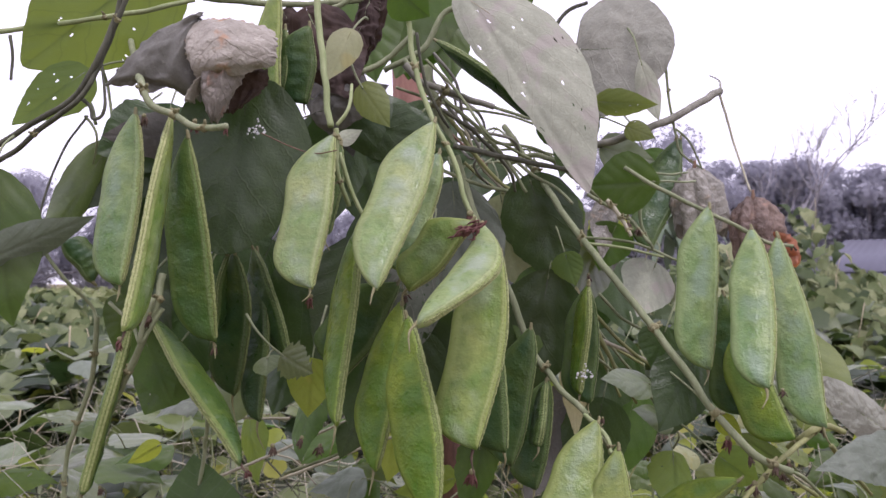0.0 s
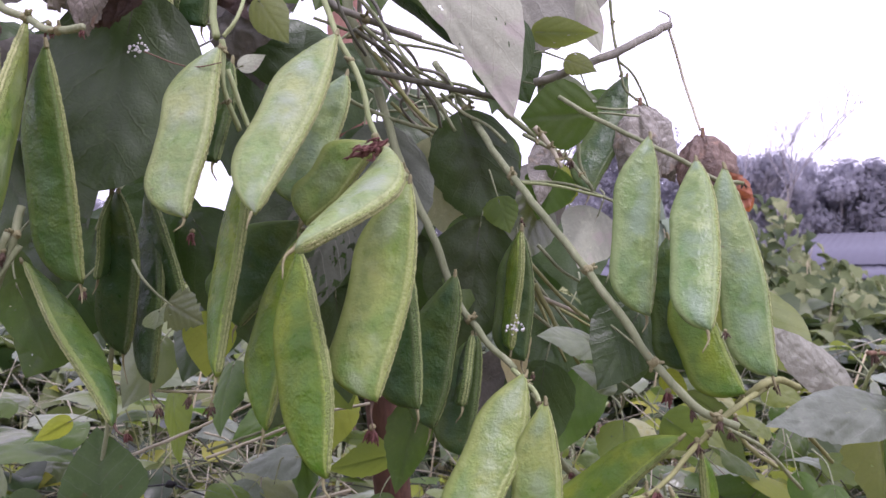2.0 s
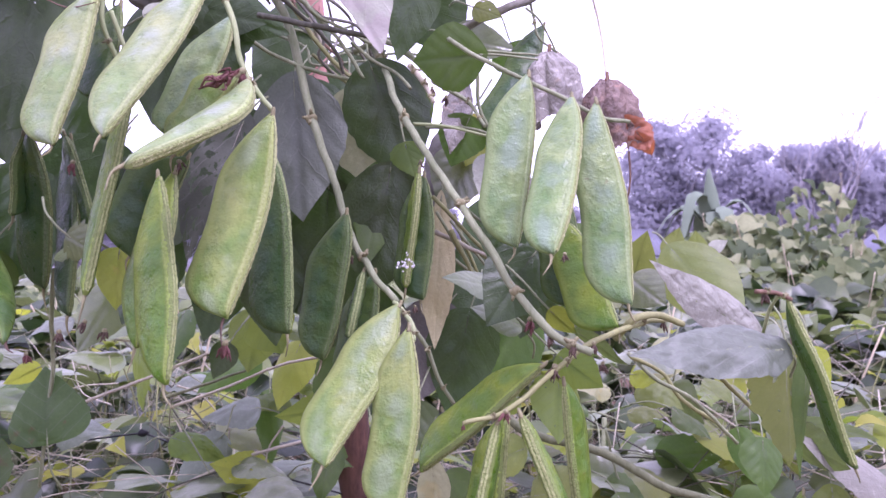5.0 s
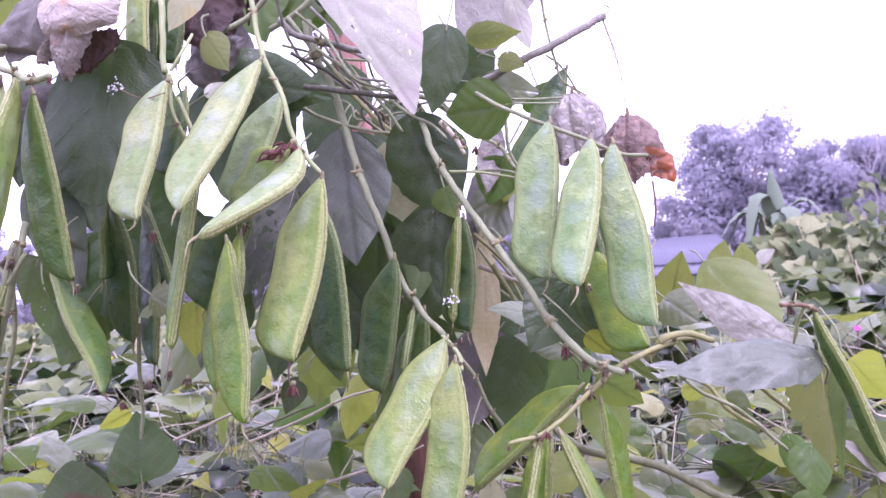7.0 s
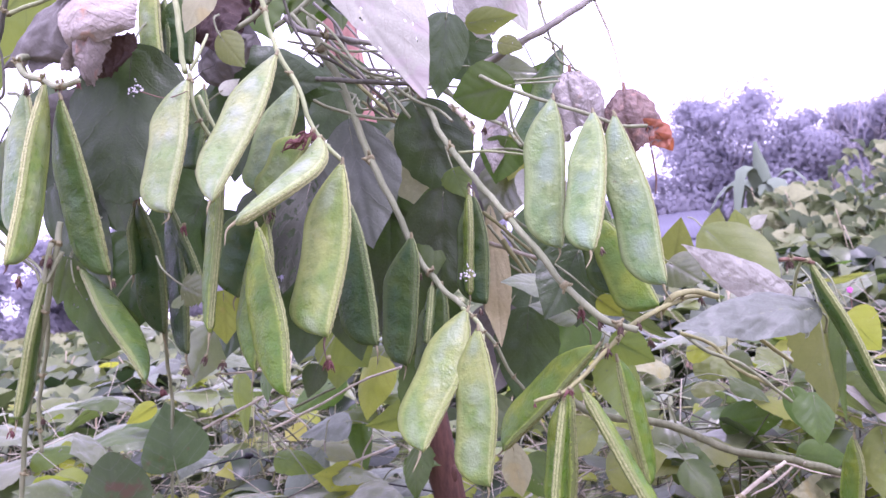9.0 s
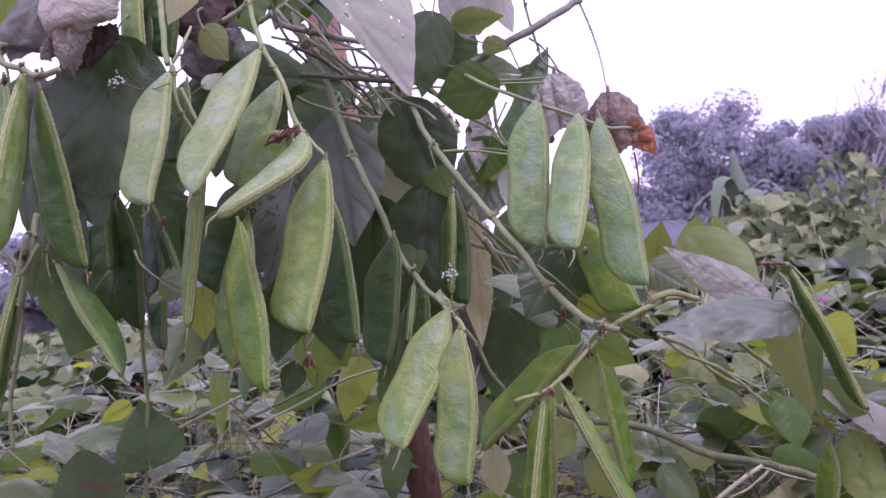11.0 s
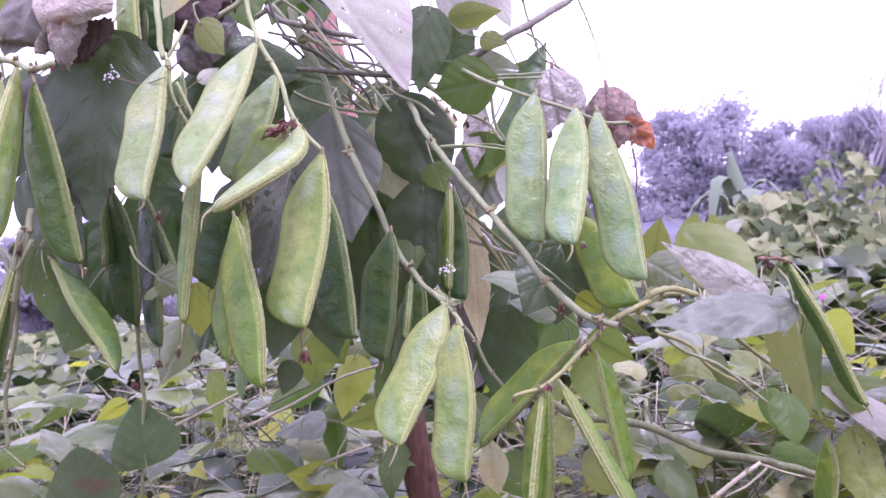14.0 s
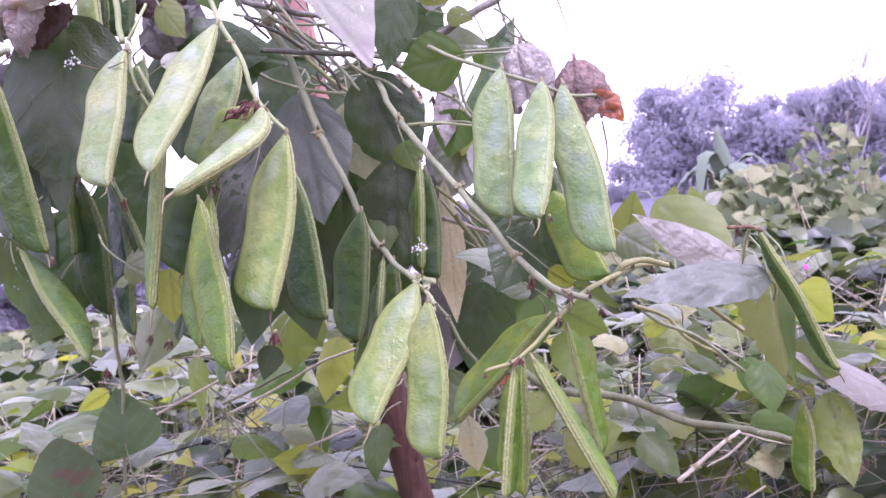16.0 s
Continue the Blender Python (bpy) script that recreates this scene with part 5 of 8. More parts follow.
bean_pod((-0.0207, 0.4370, 0.9817), (-0.0010, 0.4050, 0.8783), 0.0280, 28, "green", beak=0.012, blunt=0.66)
bean_pod((0.0174, 0.4478, 1.0361), (-0.0190, 0.4605, 0.9940), 0.0230, 10, "ripe", seeds=0)
bean_pod((0.0225, 0.4508, 1.0343), (-0.0125, 0.3817, 0.9785), 0.0235, 30, "pale", bow=0.24, blunt=0.42, rise=0.5, thick=0.0042, beak=0.016)
bean_pod((0.0344, 0.4563, 1.0178), (0.0187, 0.4303, 0.9076), 0.0310, 10, "mellow", seeds=5, bow=0.075, beak=0.014, red=True, blunt=0.8)
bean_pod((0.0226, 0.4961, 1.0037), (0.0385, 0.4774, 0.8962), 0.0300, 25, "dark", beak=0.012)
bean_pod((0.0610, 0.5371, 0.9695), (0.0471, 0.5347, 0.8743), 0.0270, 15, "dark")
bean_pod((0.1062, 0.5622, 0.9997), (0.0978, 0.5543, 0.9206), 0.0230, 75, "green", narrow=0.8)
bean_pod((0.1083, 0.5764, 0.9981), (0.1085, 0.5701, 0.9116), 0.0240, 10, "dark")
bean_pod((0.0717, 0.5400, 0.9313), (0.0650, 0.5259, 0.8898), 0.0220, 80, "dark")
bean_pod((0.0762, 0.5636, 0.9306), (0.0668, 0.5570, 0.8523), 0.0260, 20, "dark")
bean_pod((0.0996, 0.4979, 0.9118), (0.0654, 0.4455, 0.8298), 0.0290, 12, "ripe", seeds=4, beak=0.014, bow=0.09, blunt=0.7)
bean_pod((0.1069, 0.4746, 0.9002), (0.1038, 0.4550, 0.8023), 0.0250, 8, "ripe", seeds=4, beak=0.012, blunt=0.76)
bean_pod((0.1761, 0.5086, 1.0504), (0.1675, 0.4873, 0.9451), 0.0270, -8, "blue", seeds=4, bow=0.05)
bean_pod((0.2010, 0.5019, 1.0356), (0.1840, 0.4384, 0.9400), 0.0240, 22, "blue", seeds=4, beak=0.012)
bean_pod((0.2140, 0.4926, 1.0300), (0.2286, 0.4628, 0.9140), 0.0255, 5, "blue", seeds=4, bow=0.05)
bean_pod((0.2011, 0.5379, 0.9650), (0.2276, 0.5043, 0.8986), 0.0260, 10, "green", beak=0.01)
bean_pod((0.1961, 0.5408, 0.9924), (0.2099, 0.5345, 0.9092), 0.0260, 10, "dark")
bean_pod((0.1822, 0.4791, 0.8794), (0.1120, 0.5044, 0.8118), 0.0240, 48, "green", bow=0.03)
bean_pod((0.1559, 0.4541, 0.8532), (0.1390, 0.4383, 0.7791), 0.0180, 110, "green", bow=0.03)
bean_pod((0.1620, 0.4780, 0.8532), (0.1519, 0.4806, 0.7659), 0.0230, 40, "green", bow=0.03)
bean_pod((0.1674, 0.4522, 0.8572), (0.2027, 0.4357, 0.7712), 0.0190, 105, "green", bow=0.02, thick=0.004)
bean_pod((0.1934, 0.4808, 0.8699), (0.2027, 0.4855, 0.7847), 0.0190, 128, "green", bow=0.03)
bean_pod((0.3426, 0.5458, 0.9154), (0.3790, 0.5339, 0.8100), 0.0150, 72, "shade", bow=0.03, thick=0.0032)
bean_pod((0.3846, 0.6274, 0.7695), (0.3810, 0.6302, 0.6954), 0.0190, 60, "green")
bean_pod((-0.1165, 0.5380, 1.2110), (-0.1145, 0.5300, 1.1100), 0.0180, 10, "mellow", bow=0.02)
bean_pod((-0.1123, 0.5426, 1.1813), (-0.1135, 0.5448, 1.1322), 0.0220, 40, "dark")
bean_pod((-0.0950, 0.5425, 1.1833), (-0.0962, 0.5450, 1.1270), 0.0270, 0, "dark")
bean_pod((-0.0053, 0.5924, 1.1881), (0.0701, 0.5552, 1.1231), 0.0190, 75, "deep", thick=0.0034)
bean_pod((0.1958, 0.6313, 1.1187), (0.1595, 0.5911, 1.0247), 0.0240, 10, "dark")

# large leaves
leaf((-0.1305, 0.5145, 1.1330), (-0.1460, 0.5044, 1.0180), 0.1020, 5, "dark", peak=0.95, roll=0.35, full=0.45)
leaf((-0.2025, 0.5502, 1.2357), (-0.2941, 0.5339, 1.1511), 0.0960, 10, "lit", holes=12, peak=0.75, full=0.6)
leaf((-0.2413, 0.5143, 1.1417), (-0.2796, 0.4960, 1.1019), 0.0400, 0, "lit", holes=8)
leaf((-0.2680, 0.4577, 1.0635), (-0.2510, 0.4515, 0.9745), 0.0500, 10, "green", peak=0.8, curl=0.3)
leaf((-0.2635, 0.4449, 1.0126), (-0.2074, 0.4587, 1.0399), 0.0260, -30, "slate", roll=0.5)
leaf((-0.2435, 0.5563, 1.0965), (-0.2756, 0.5200, 1.0124), 0.0340, 50, "grey", roll=0.9)
leaf((-0.2416, 0.5663, 1.0961), (-0.2854, 0.5488, 1.0405), 0.0460, -20, "dark", roll=0.5)
leaf((-0.2025, 0.5556, 1.1129), (-0.2427, 0.5365, 1.0911), 0.0600, 0, "dark")
leaf((-0.1828, 0.5459, 1.1048), (-0.2343, 0.5261, 1.1010), 0.0360, 10, "smoke", roll=0.6)
leaf((-0.1662, 0.4938, 1.1538), (-0.1306, 0.4850, 1.1256), 0.0400, 0, "smoke", roll=0.6, crumple=0.004)
leaf((0.0178, 0.5122, 1.1904), (0.0905, 0.4772, 1.0560), 0.0590, -8, "pale", holes=16, roll=0.3, peak=0.74, full=0.62, ragged=0.06, curl=0.25, sway=0.11)
leaf((0.1125, 0.6222, 1.191), (0.1801, 0.5924, 1.1854), 0.1150, 8, "taupe", roll=0.5, crumple=0.0025, peak=0.8, full=0.42, petiole=0.0)
leaf((0.1542, 0.5931, 1.1705), (0.1673, 0.5951, 1.1253), 0.0200, 0, "pale", peak=0.9)
leaf((0.1212, 0.5944, 1.1407), (0.1618, 0.5747, 1.1339), 0.0220, -20, "olive", holes=3)
leaf((0.1432, 0.5953, 1.1209), (0.1624, 0.5857, 1.1103), 0.0180, 0, "olive", holes=5)
leaf((0.1487, 0.5375, 1.0710), (0.1034, 0.5426, 1.0683), 0.0460, 10, "green", peak=0.9, curl=0.3)
leaf((0.1043, 0.5797, 1.1435), (0.0892, 0.5808, 1.0791), 0.0440, 20, "dark")
leaf((0.1294, 0.6242, 1.1099), (0.1740, 0.6297, 1.0995), 0.0340, 10, "grey")
leaf((0.0680, 0.5986, 1.0792), (0.0955, 0.6051, 1.0003), 0.0680, 0, "dark", peak=0.8, roll=0.5, full=0.6)
leaf((0.0828, 0.6056, 1.0713), (0.1050, 0.6102, 1.0234), 0.0460, 0, "green", peak=0.75, roll=0.4)
leaf((0.0477, 0.6275, 1.0675), (0.0623, 0.6220, 0.9954), 0.0580, 5, "cream", roll=0.5, peak=0.75, holes=3, ragged=0.08)
leaf((0.0077, 0.6122, 1.0740), (0.0185, 0.5979, 0.9674), 0.0760, -5, "slate", peak=0.8, holes=6)
leaf((0.0162, 0.6232, 1.0748), (-0.0128, 0.6139, 0.9816), 0.0500, -25, "dark", peak=0.8)
leaf((0.0256, 0.6577, 0.9993), (0.0175, 0.6622, 0.8764), 0.0960, 0, "dark", peak=0.8)
leaf((-0.0264, 0.6539, 0.9542), (-0.0166, 0.6587, 0.8704), 0.0600, 0, "dark")
leaf((0.0765, 0.6127, 1.0084), (0.0648, 0.5945, 0.9335), 0.0400, 5, "green", roll=0.5)
leaf((0.1156, 0.6683, 0.9891), (0.1113, 0.6529, 0.8693), 0.0310, 10, "tan", roll=0.5, peak=1.0, ragged=0.25)
leaf((0.1379, 0.6749, 0.8950), (0.1218, 0.6768, 0.8093), 0.0620, 0, "dark")
leaf((-0.0111, 0.5515, 1.0318), (-0.0342, 0.5127, 0.9385), 0.0500, 10, "lace", holes=70, peak=0.85, roll=0.4)
leaf((0.1701, 0.6372, 0.9175), (0.1197, 0.5909, 0.9268), 0.0300, -40, "grey", roll=0.5)
leaf((0.1744, 0.5985, 0.8925), (0.1400, 0.5739, 0.9068), 0.0240, -40, "grey", roll=0.5)
leaf((0.3399, 0.5470, 0.8821), (0.2284, 0.4841, 0.8825), 0.0400, -38, "slate", roll=0.45, curl=0.3, crumple=0.0025, ragged=0.1)
leaf((0.3458, 0.5674, 0.8909), (0.3252, 0.5260, 0.8634), 0.0260, 30, "grey", roll=0.6)
leaf((0.3376, 0.5969, 0.8867), (0.2543, 0.5450, 0.9381), 0.0320, -10, "taupe", roll=0.5, crumple=0.0025, ragged=0.08, holes=4)
leaf((0.3157, 0.7326, 0.9509), (0.3612, 0.6801, 0.8859), 0.0660, 0, "olive", roll=0.4, peak=0.8)
leaf((0.2751, 0.7094, 0.9167), (0.2853, 0.6883, 0.9644), 0.0360, 15, "olive")
leaf((0.4014, 1.0847, 0.9490), (0.4144, 1.0845, 0.9888), 0.0340, 0, "olive")
leaf((0.4388, 1.0891, 0.9443), (0.4360, 1.0871, 0.9845), 0.0360, 0, "olive")
leaf((0.4621, 1.1113, 0.9586), (0.4864, 1.1134, 0.9718), 0.0200, 0, "pale")
leaf((0.2560, 0.6062, 0.9258), (0.2765, 0.5891, 0.9076), 0.0340, 0, "grey")
leaf((0.1915, 0.5394, 0.9063), (0.2081, 0.5419, 0.8918), 0.0150, 0, "yellow")
leaf((0.1998, 0.5618, 0.8746), (0.2290, 0.5660, 0.8539), 0.0300, 0, "lit", curl=0.4)
leaf((0.2081, 0.5419, 0.8918), (0.2354, 0.5155, 0.8746), 0.0200, -60, "grey", roll=0.5)
leaf((0.1846, 0.5985, 0.9187), (0.1755, 0.5990, 0.8833), 0.0400, 0, "dark")
leaf((0.1651, 0.5741, 0.9656), (0.1548, 0.5743, 0.9360), 0.0360, 0, "dark")
leaf((-0.2050, 0.6611, 0.7933), (-0.2167, 0.6774, 0.8513), 0.0720, 0, "spotted", peak=0.5)
leaf((-0.2318, 0.5990, 0.7632), (-0.2428, 0.6154, 0.8206), 0.0700, 0, "spotted", peak=0.7, full=0.5)
leaf((-0.1430, 0.9028, 0.7440), (-0.1886, 0.8808, 0.6736), 0.0520, -10, "slate", roll=0.5)
leaf((-0.0856, 0.7520, 0.8625), (-0.0996, 0.7518, 0.8306), 0.0280, 0, "dark")
leaf((0.3620, 0.5992, 0.8766), (0.3590, 0.5869, 0.7974), 0.0440, 12, "olive", fold=0.6, ragged=0.2, holes=4)
leaf((0.3760, 0.5955, 0.8737), (0.3680, 0.5931, 0.7870), 0.0170, 25, "green", fold=0.4)
leaf((0.3741, 0.6245, 0.8083), (0.4002, 0.5877, 0.7962), 0.0400, -45, "grey", roll=0.5)
leaf((0.5018, 0.9196, 0.8355), (0.5358, 0.9254, 0.7915), 0.0600, 0, "yellow")
leaf((0.0225, 0.6618, 1.0450), (0.0429, 0.6562, 0.9826), 0.0480, 5, "dark", roll=0.2, peak=0.7)
leaf((0.1349, 0.6292, 1.0747), (0.1242, 0.6110, 1.0174), 0.0240, 10, "withered", roll=0.4, crumple=0.003, ragged=0.1, peak=0.8)
leaf((0.4068, 0.6304, 0.77), (0.4074, 0.612, 0.7023), 0.0400, 0, "olive", roll=0.8, crumple=0.003, holes=8, ragged=0.15, peak=0.7)
leaf((0.4548, 0.634, 0.7651), (0.3661, 0.5962, 0.8176), 0.0420, -45, "taupe", roll=0.5, ragged=0.1, peak=0.6)
leaf((0.3764, 0.7465, 0.7895), (0.3853, 0.7292, 0.7463), 0.0280, -20, "green", roll=0.6)
leaf((0.3768, 0.6859, 0.7937), (0.3717, 0.6669, 0.7537), 0.0400, 10, "green", roll=0.5)
leaf((0.1123, 0.5957, 0.7974), (0.1168, 0.5777, 0.7593), 0.0260, 0, "cream", crumple=0.002, peak=1.0)
leaf((0.0986, 0.6330, 0.8315), (0.0924, 0.6138, 0.7931), 0.0440, 0, "green", ragged=0.1, holes=4)
leaf((0.2709, 0.8473, 0.7481), (0.2748, 0.8195, 0.7021), 0.0440, 0, "grey")
leaf((0.3364, 0.8556, 0.7243), (0.3860, 0.8116, 0.7071), 0.0400, 45, "grey", roll=0.5)
leaf((0.3588, 0.9052, 0.8002), (0.3826, 0.8689, 0.7702), 0.0500, -50, "grey", roll=0.4)
leaf((-0.0385, 0.6954, 0.8957), (-0.0167, 0.6791, 0.8627), 0.0500, 0, "lit")
leaf((-0.0926, 0.5462, 0.9446), (-0.0955, 0.5476, 0.9052), 0.0340, 0, "yellow")
leaf((-0.2202, 0.5502, 0.9874), (-0.2337, 0.5502, 0.9525), 0.0400, 0, "green")
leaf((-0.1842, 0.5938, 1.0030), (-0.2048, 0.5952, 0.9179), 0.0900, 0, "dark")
leaf((-0.1998, 0.5744, 0.9474), (-0.2196, 0.5741, 0.9027), 0.0560, 0, "green", holes=6)
leaf((-0.1229, 0.5426, 0.9484), (-0.1195, 0.5233, 0.9379), 0.0220, 0, "grey")
leaf((-0.2110, 0.5422, 0.9640), (-0.1900, 0.5442, 0.9150), 0.0380, 0, "green", holes=26, peak=0.6)
leaf((-0.1039, 0.5025, 0.9527), (-0.0838, 0.5030, 0.9417), 0.0260, -10, "grey", holes=3, ragged=0.3)
leaf((-0.0600, 0.4980, 1.1640), (-0.0720, 0.4800, 1.1275), 0.0230, 10, "cream")
leaf((-0.0530, 0.4949, 1.1272), (-0.0340, 0.4861, 1.0988), 0.0240, -5, "olive", roll=0.5)
leaf((-0.0918, 0.5552, 1.1231), (-0.0372, 0.5345, 1.1385), 0.0400, 0, "smoke", roll=1.0, crumple=0.005)
leaf((-0.0727, 0.5362, 1.0990), (-0.0569, 0.5358, 1.1069), 0.0120, 0, "pale")
leaf((-0.0567, 0.5908, 1.2241), (-0.0747, 0.5743, 1.1424), 0.0260, 0, "umber", crumple=0.012, roll=1.2, ragged=0.6, petiole=0.0)
leaf((-0.0509, 0.6006, 1.2278), (-0.0567, 0.5931, 1.1714), 0.0220, 20, "umber", crumple=0.012, roll=1.2, ragged=0.6, petiole=0.0)
leaf((-0.1247, 0.5914, 1.2109), (-0.1116, 0.5921, 1.1933), 0.0240, 0, "umber", crumple=0.006, roll=1)
leaf((-0.0068, 0.6492, 1.2609), (-0.0394, 0.6332, 1.1688), 0.0700, 0, "green")
leaf((0.0053, 0.6509, 1.2223), (0.0075, 0.6334, 1.1650), 0.0360, 0, "green")
leaf((-0.0307, 0.4922, 1.1904), (-0.0088, 0.4930, 1.1721), 0.0340, -20, "green")
leaf((-0.0611, 0.5754, 1.1190), (0.0025, 0.5562, 1.0985), 0.0460, 0, "dark")
leaf((-0.0272, 0.5755, 1.1148), (-0.0526, 0.5774, 1.0724), 0.0500, 0, "dark")
leaf((0.0641, 0.5906, 1.2284), (0.0531, 0.5913, 1.2131), 0.0220, 0, "green")
leaf((0.1389, 0.6186, 1.0456), (0.1253, 0.6202, 1.0094), 0.0400, 0, "green")
leaf((0.1706, 0.6200, 1.0139), (0.1520, 0.6017, 0.9740), 0.0500, 10, "pale")
leaf((0.0817, 0.6004, 1.0047), (0.0685, 0.6044, 0.9125), 0.0740, 0, "dark", peak=0.8)
leaf((0.1828, 0.5630, 0.9429), (0.1506, 0.5451, 0.8956), 0.0500, 0, "dark")
leaf((0.1720, 0.6558, 1.1113), (0.1841, 0.6570, 1.0824), 0.0400, 0, "green")

# the crumpled dry leaf on top and two dry leaves that hang like folded umbrellas
dry_leaf(Vector((-0.1335, 0.4695, 1.1490)))
draped_leaf((0.1965, 0.600, 1.0895), 0.0215, 0.050, "withered", 3)
draped_leaf((0.2350, 0.583, 1.0645), 0.0210, 0.047, "brown", 8)
leaf((0.2480, 0.5700, 1.0370), (0.2600, 0.5720, 1.0130), 0.0230, -10, "orange", roll=0.9, crumple=0.006, petiole=0.0, ragged=0.3, peak=1.0)
leaf((0.2530, 0.5720, 1.0260), (0.2650, 0.5750, 1.0100), 0.0120, -10, "orange", roll=0.6, crumple=0.005, petiole=0.0, ragged=0.3, peak=1.0)
stem("brown", 0.0008, 0.0006, (0.2490, 0.5780, 1.0140), (0.2500, 0.5780, 0.9950), (0.2480, 0.5790, 0.9800))

# stems and stalks
stem("light", 0.0019, 0.0015, (-0.0235, 0.5035, 1.1767), (-0.0182, 0.4957, 1.1396), (-0.0067, 0.4784, 1.1020), (0.0059, 0.4709, 1.0765), (0.0159, 0.4634, 1.0428), (0.0327, 0.4603, 1.0195), nodes=3)
stem("light", 0.0016, 0.0014, (-0.0648, 0.4623, 1.0930), (-0.0640, 0.4626, 1.0871), (-0.0638, 0.4635, 1.0679), (-0.0580, 0.4751, 1.0471), nodes=2)
stem("green", 0.0039, 0.0020, (-0.0137, 0.6055, 1.1715), (-0.0075, 0.6024, 1.1449), (0.0095, 0.6022, 1.1009), (0.0259, 0.5853, 1.0451), (0.0478, 0.5598, 0.9935), (0.0672, 0.5439, 0.9446), (0.0955, 0.5183, 0.9125), nodes=3)
stem("green", 0.0025, 0.0022, (0.0510, 0.6347, 1.1300), (0.0773, 0.5997, 1.0781), (0.0924, 0.5526, 1.0415), (0.1215, 0.5077, 0.9914), (0.1450, 0.4907, 0.9564), (0.1662, 0.4755, 0.9208), (0.1892, 0.4661, 0.8956), (0.2069, 0.4613, 0.8878), nodes=5)
stem("green", 0.0015, 0.0013, (0.1268, 0.5346, 1.0800), (0.1481, 0.5226, 1.0633), (0.1877, 0.5179, 1.0427), (0.2223, 0.5275, 1.0277), (0.2401, 0.5296, 1.0251))
stem("dark", 0.0019, 0.0017, (0.0073, 0.5207, 1.0928), (0.0499, 0.5158, 1.0825), (0.0874, 0.5153, 1.0749))
stem("mauve", 0.0032, 0.0030, (0.1247, 0.6237, 1.1115), (0.1685, 0.6057, 1.1243), (0.2287, 0.6297, 1.1579))
stem("mauve", 0.0010, 0.0004, (0.2287, 0.6297, 1.1579), (0.2358, 0.6531, 1.1726), (0.2275, 0.6529, 1.1770))
stem("straw", 0.0010, 0.0008, (0.2281, 0.6296, 1.1541), (0.2375, 0.6250, 1.1130), (0.2360, 0.5900, 1.0700))
stem("green", 0.0011, 0.0009, (0.1788, 0.6130, 1.1744), (0.1815, 0.6141, 1.1476), (0.1870, 0.6154, 1.1182), (0.1915, 0.6161, 1.1037), (0.2088, 0.6166, 1.0910), nodes=3)
stem("green", 0.0009, 0.0007, (0.1792, 0.5892, 1.1182), (0.1906, 0.5909, 1.1077), (0.2020, 0.5981, 1.0879))
stem("green", 0.0010, 0.0008, (0.1514, 0.5675, 1.0815), (0.1688, 0.5695, 1.0802), (0.1886, 0.5917, 1.0851))
stem("green", 0.0014, 0.0012, (0.1449, 0.5675, 1.0655), (0.1465, 0.5686, 1.0432), (0.1552, 0.5704, 1.0253))
stem("light", 0.0011, 0.0009, (0.1033, 0.5443, 1.0277), (0.1239, 0.5367, 1.0245), (0.1544, 0.5404, 1.0177))
stem("straw", 0.0017, 0.0012, (0.1048, 0.4930, 1.0530), (0.1140, 0.4926, 1.0417), (0.1196, 0.4907, 1.0295), nodes=3)
stem("light", 0.0016, 0.0014, (0.0939, 0.5181, 0.9127), (0.1062, 0.5049, 0.9001), (0.1073, 0.5004, 0.8905), nodes=2)
stem("green", 0.0014, 0.0012, (0.1053, 0.5150, 0.8983), (0.1149, 0.5218, 0.8817), (0.1206, 0.5282, 0.8641), (0.1306, 0.5331, 0.8473), nodes=2)
stem("yellow", 0.0019, 0.0012, (0.2688, 0.5483, 0.9008), (0.2446, 0.5153, 0.9008), (0.2102, 0.4817, 0.8921), (0.1872, 0.4696, 0.8776), (0.1615, 0.4545, 0.8585), (0.1374, 0.4450, 0.8532), nodes=3)
stem("yellow", 0.0024, 0.0020, (0.2278, 0.5139, 0.8911), (0.2373, 0.5043, 0.9040), (0.2530, 0.5161, 0.9056), (0.2720, 0.5286, 0.8990))
stem("dun", 0.0042, 0.0036, (0.1638, 0.8029, 0.7976), (0.1954, 0.7872, 0.7762), (0.2591, 0.7646, 0.7643), (0.3127, 0.7517, 0.7378), (0.3678, 0.7484, 0.7224), (0.4159, 0.7444, 0.7065))
stem("straw", 0.0018, 0.0022, (0.3565, 0.7268, 0.7271), (0.3284, 0.7141, 0.7163), (0.2894, 0.7005, 0.6955), nodes=2)
stem("straw", 0.0010, 0.0006, (0.3563, 0.7268, 0.7261), (0.3813, 0.7301, 0.7150), (0.4138, 0.7545, 0.7003))
stem("yellow", 0.0018, 0.0018, (0.2720, 0.6914, 0.8603), (0.3028, 0.7157, 0.8442), (0.3209, 0.7187, 0.8207), (0.3557, 0.7438, 0.7975))
stem("green", 0.0018, 0.0016, (0.2733, 0.7117, 0.8611), (0.2928, 0.6945, 0.8422), (0.3262, 0.6991, 0.8225), (0.3689, 0.7258, 0.7829))
stem("yellow", 0.0020, 0.0016, (0.3058, 0.6141, 0.8716), (0.3317, 0.6382, 0.8482), (0.3633, 0.6631, 0.8205))
stem("light", 0.0014, 0.0012, (0.3367, 0.5769, 0.8811), (0.3356, 0.5607, 0.9028), (0.3362, 0.5451, 0.9162))
stem("brown", 0.0015, 0.0013, (0.3181, 0.5328, 0.9191), (0.3326, 0.5426, 0.9183), (0.3448, 0.5461, 0.9135), nodes=2)
stem("straw", 0.0014, 0.0010, (0.4634, 0.8148, 0.8314), (0.4795, 0.8181, 0.7969), (0.4990, 0.8207, 0.7886))
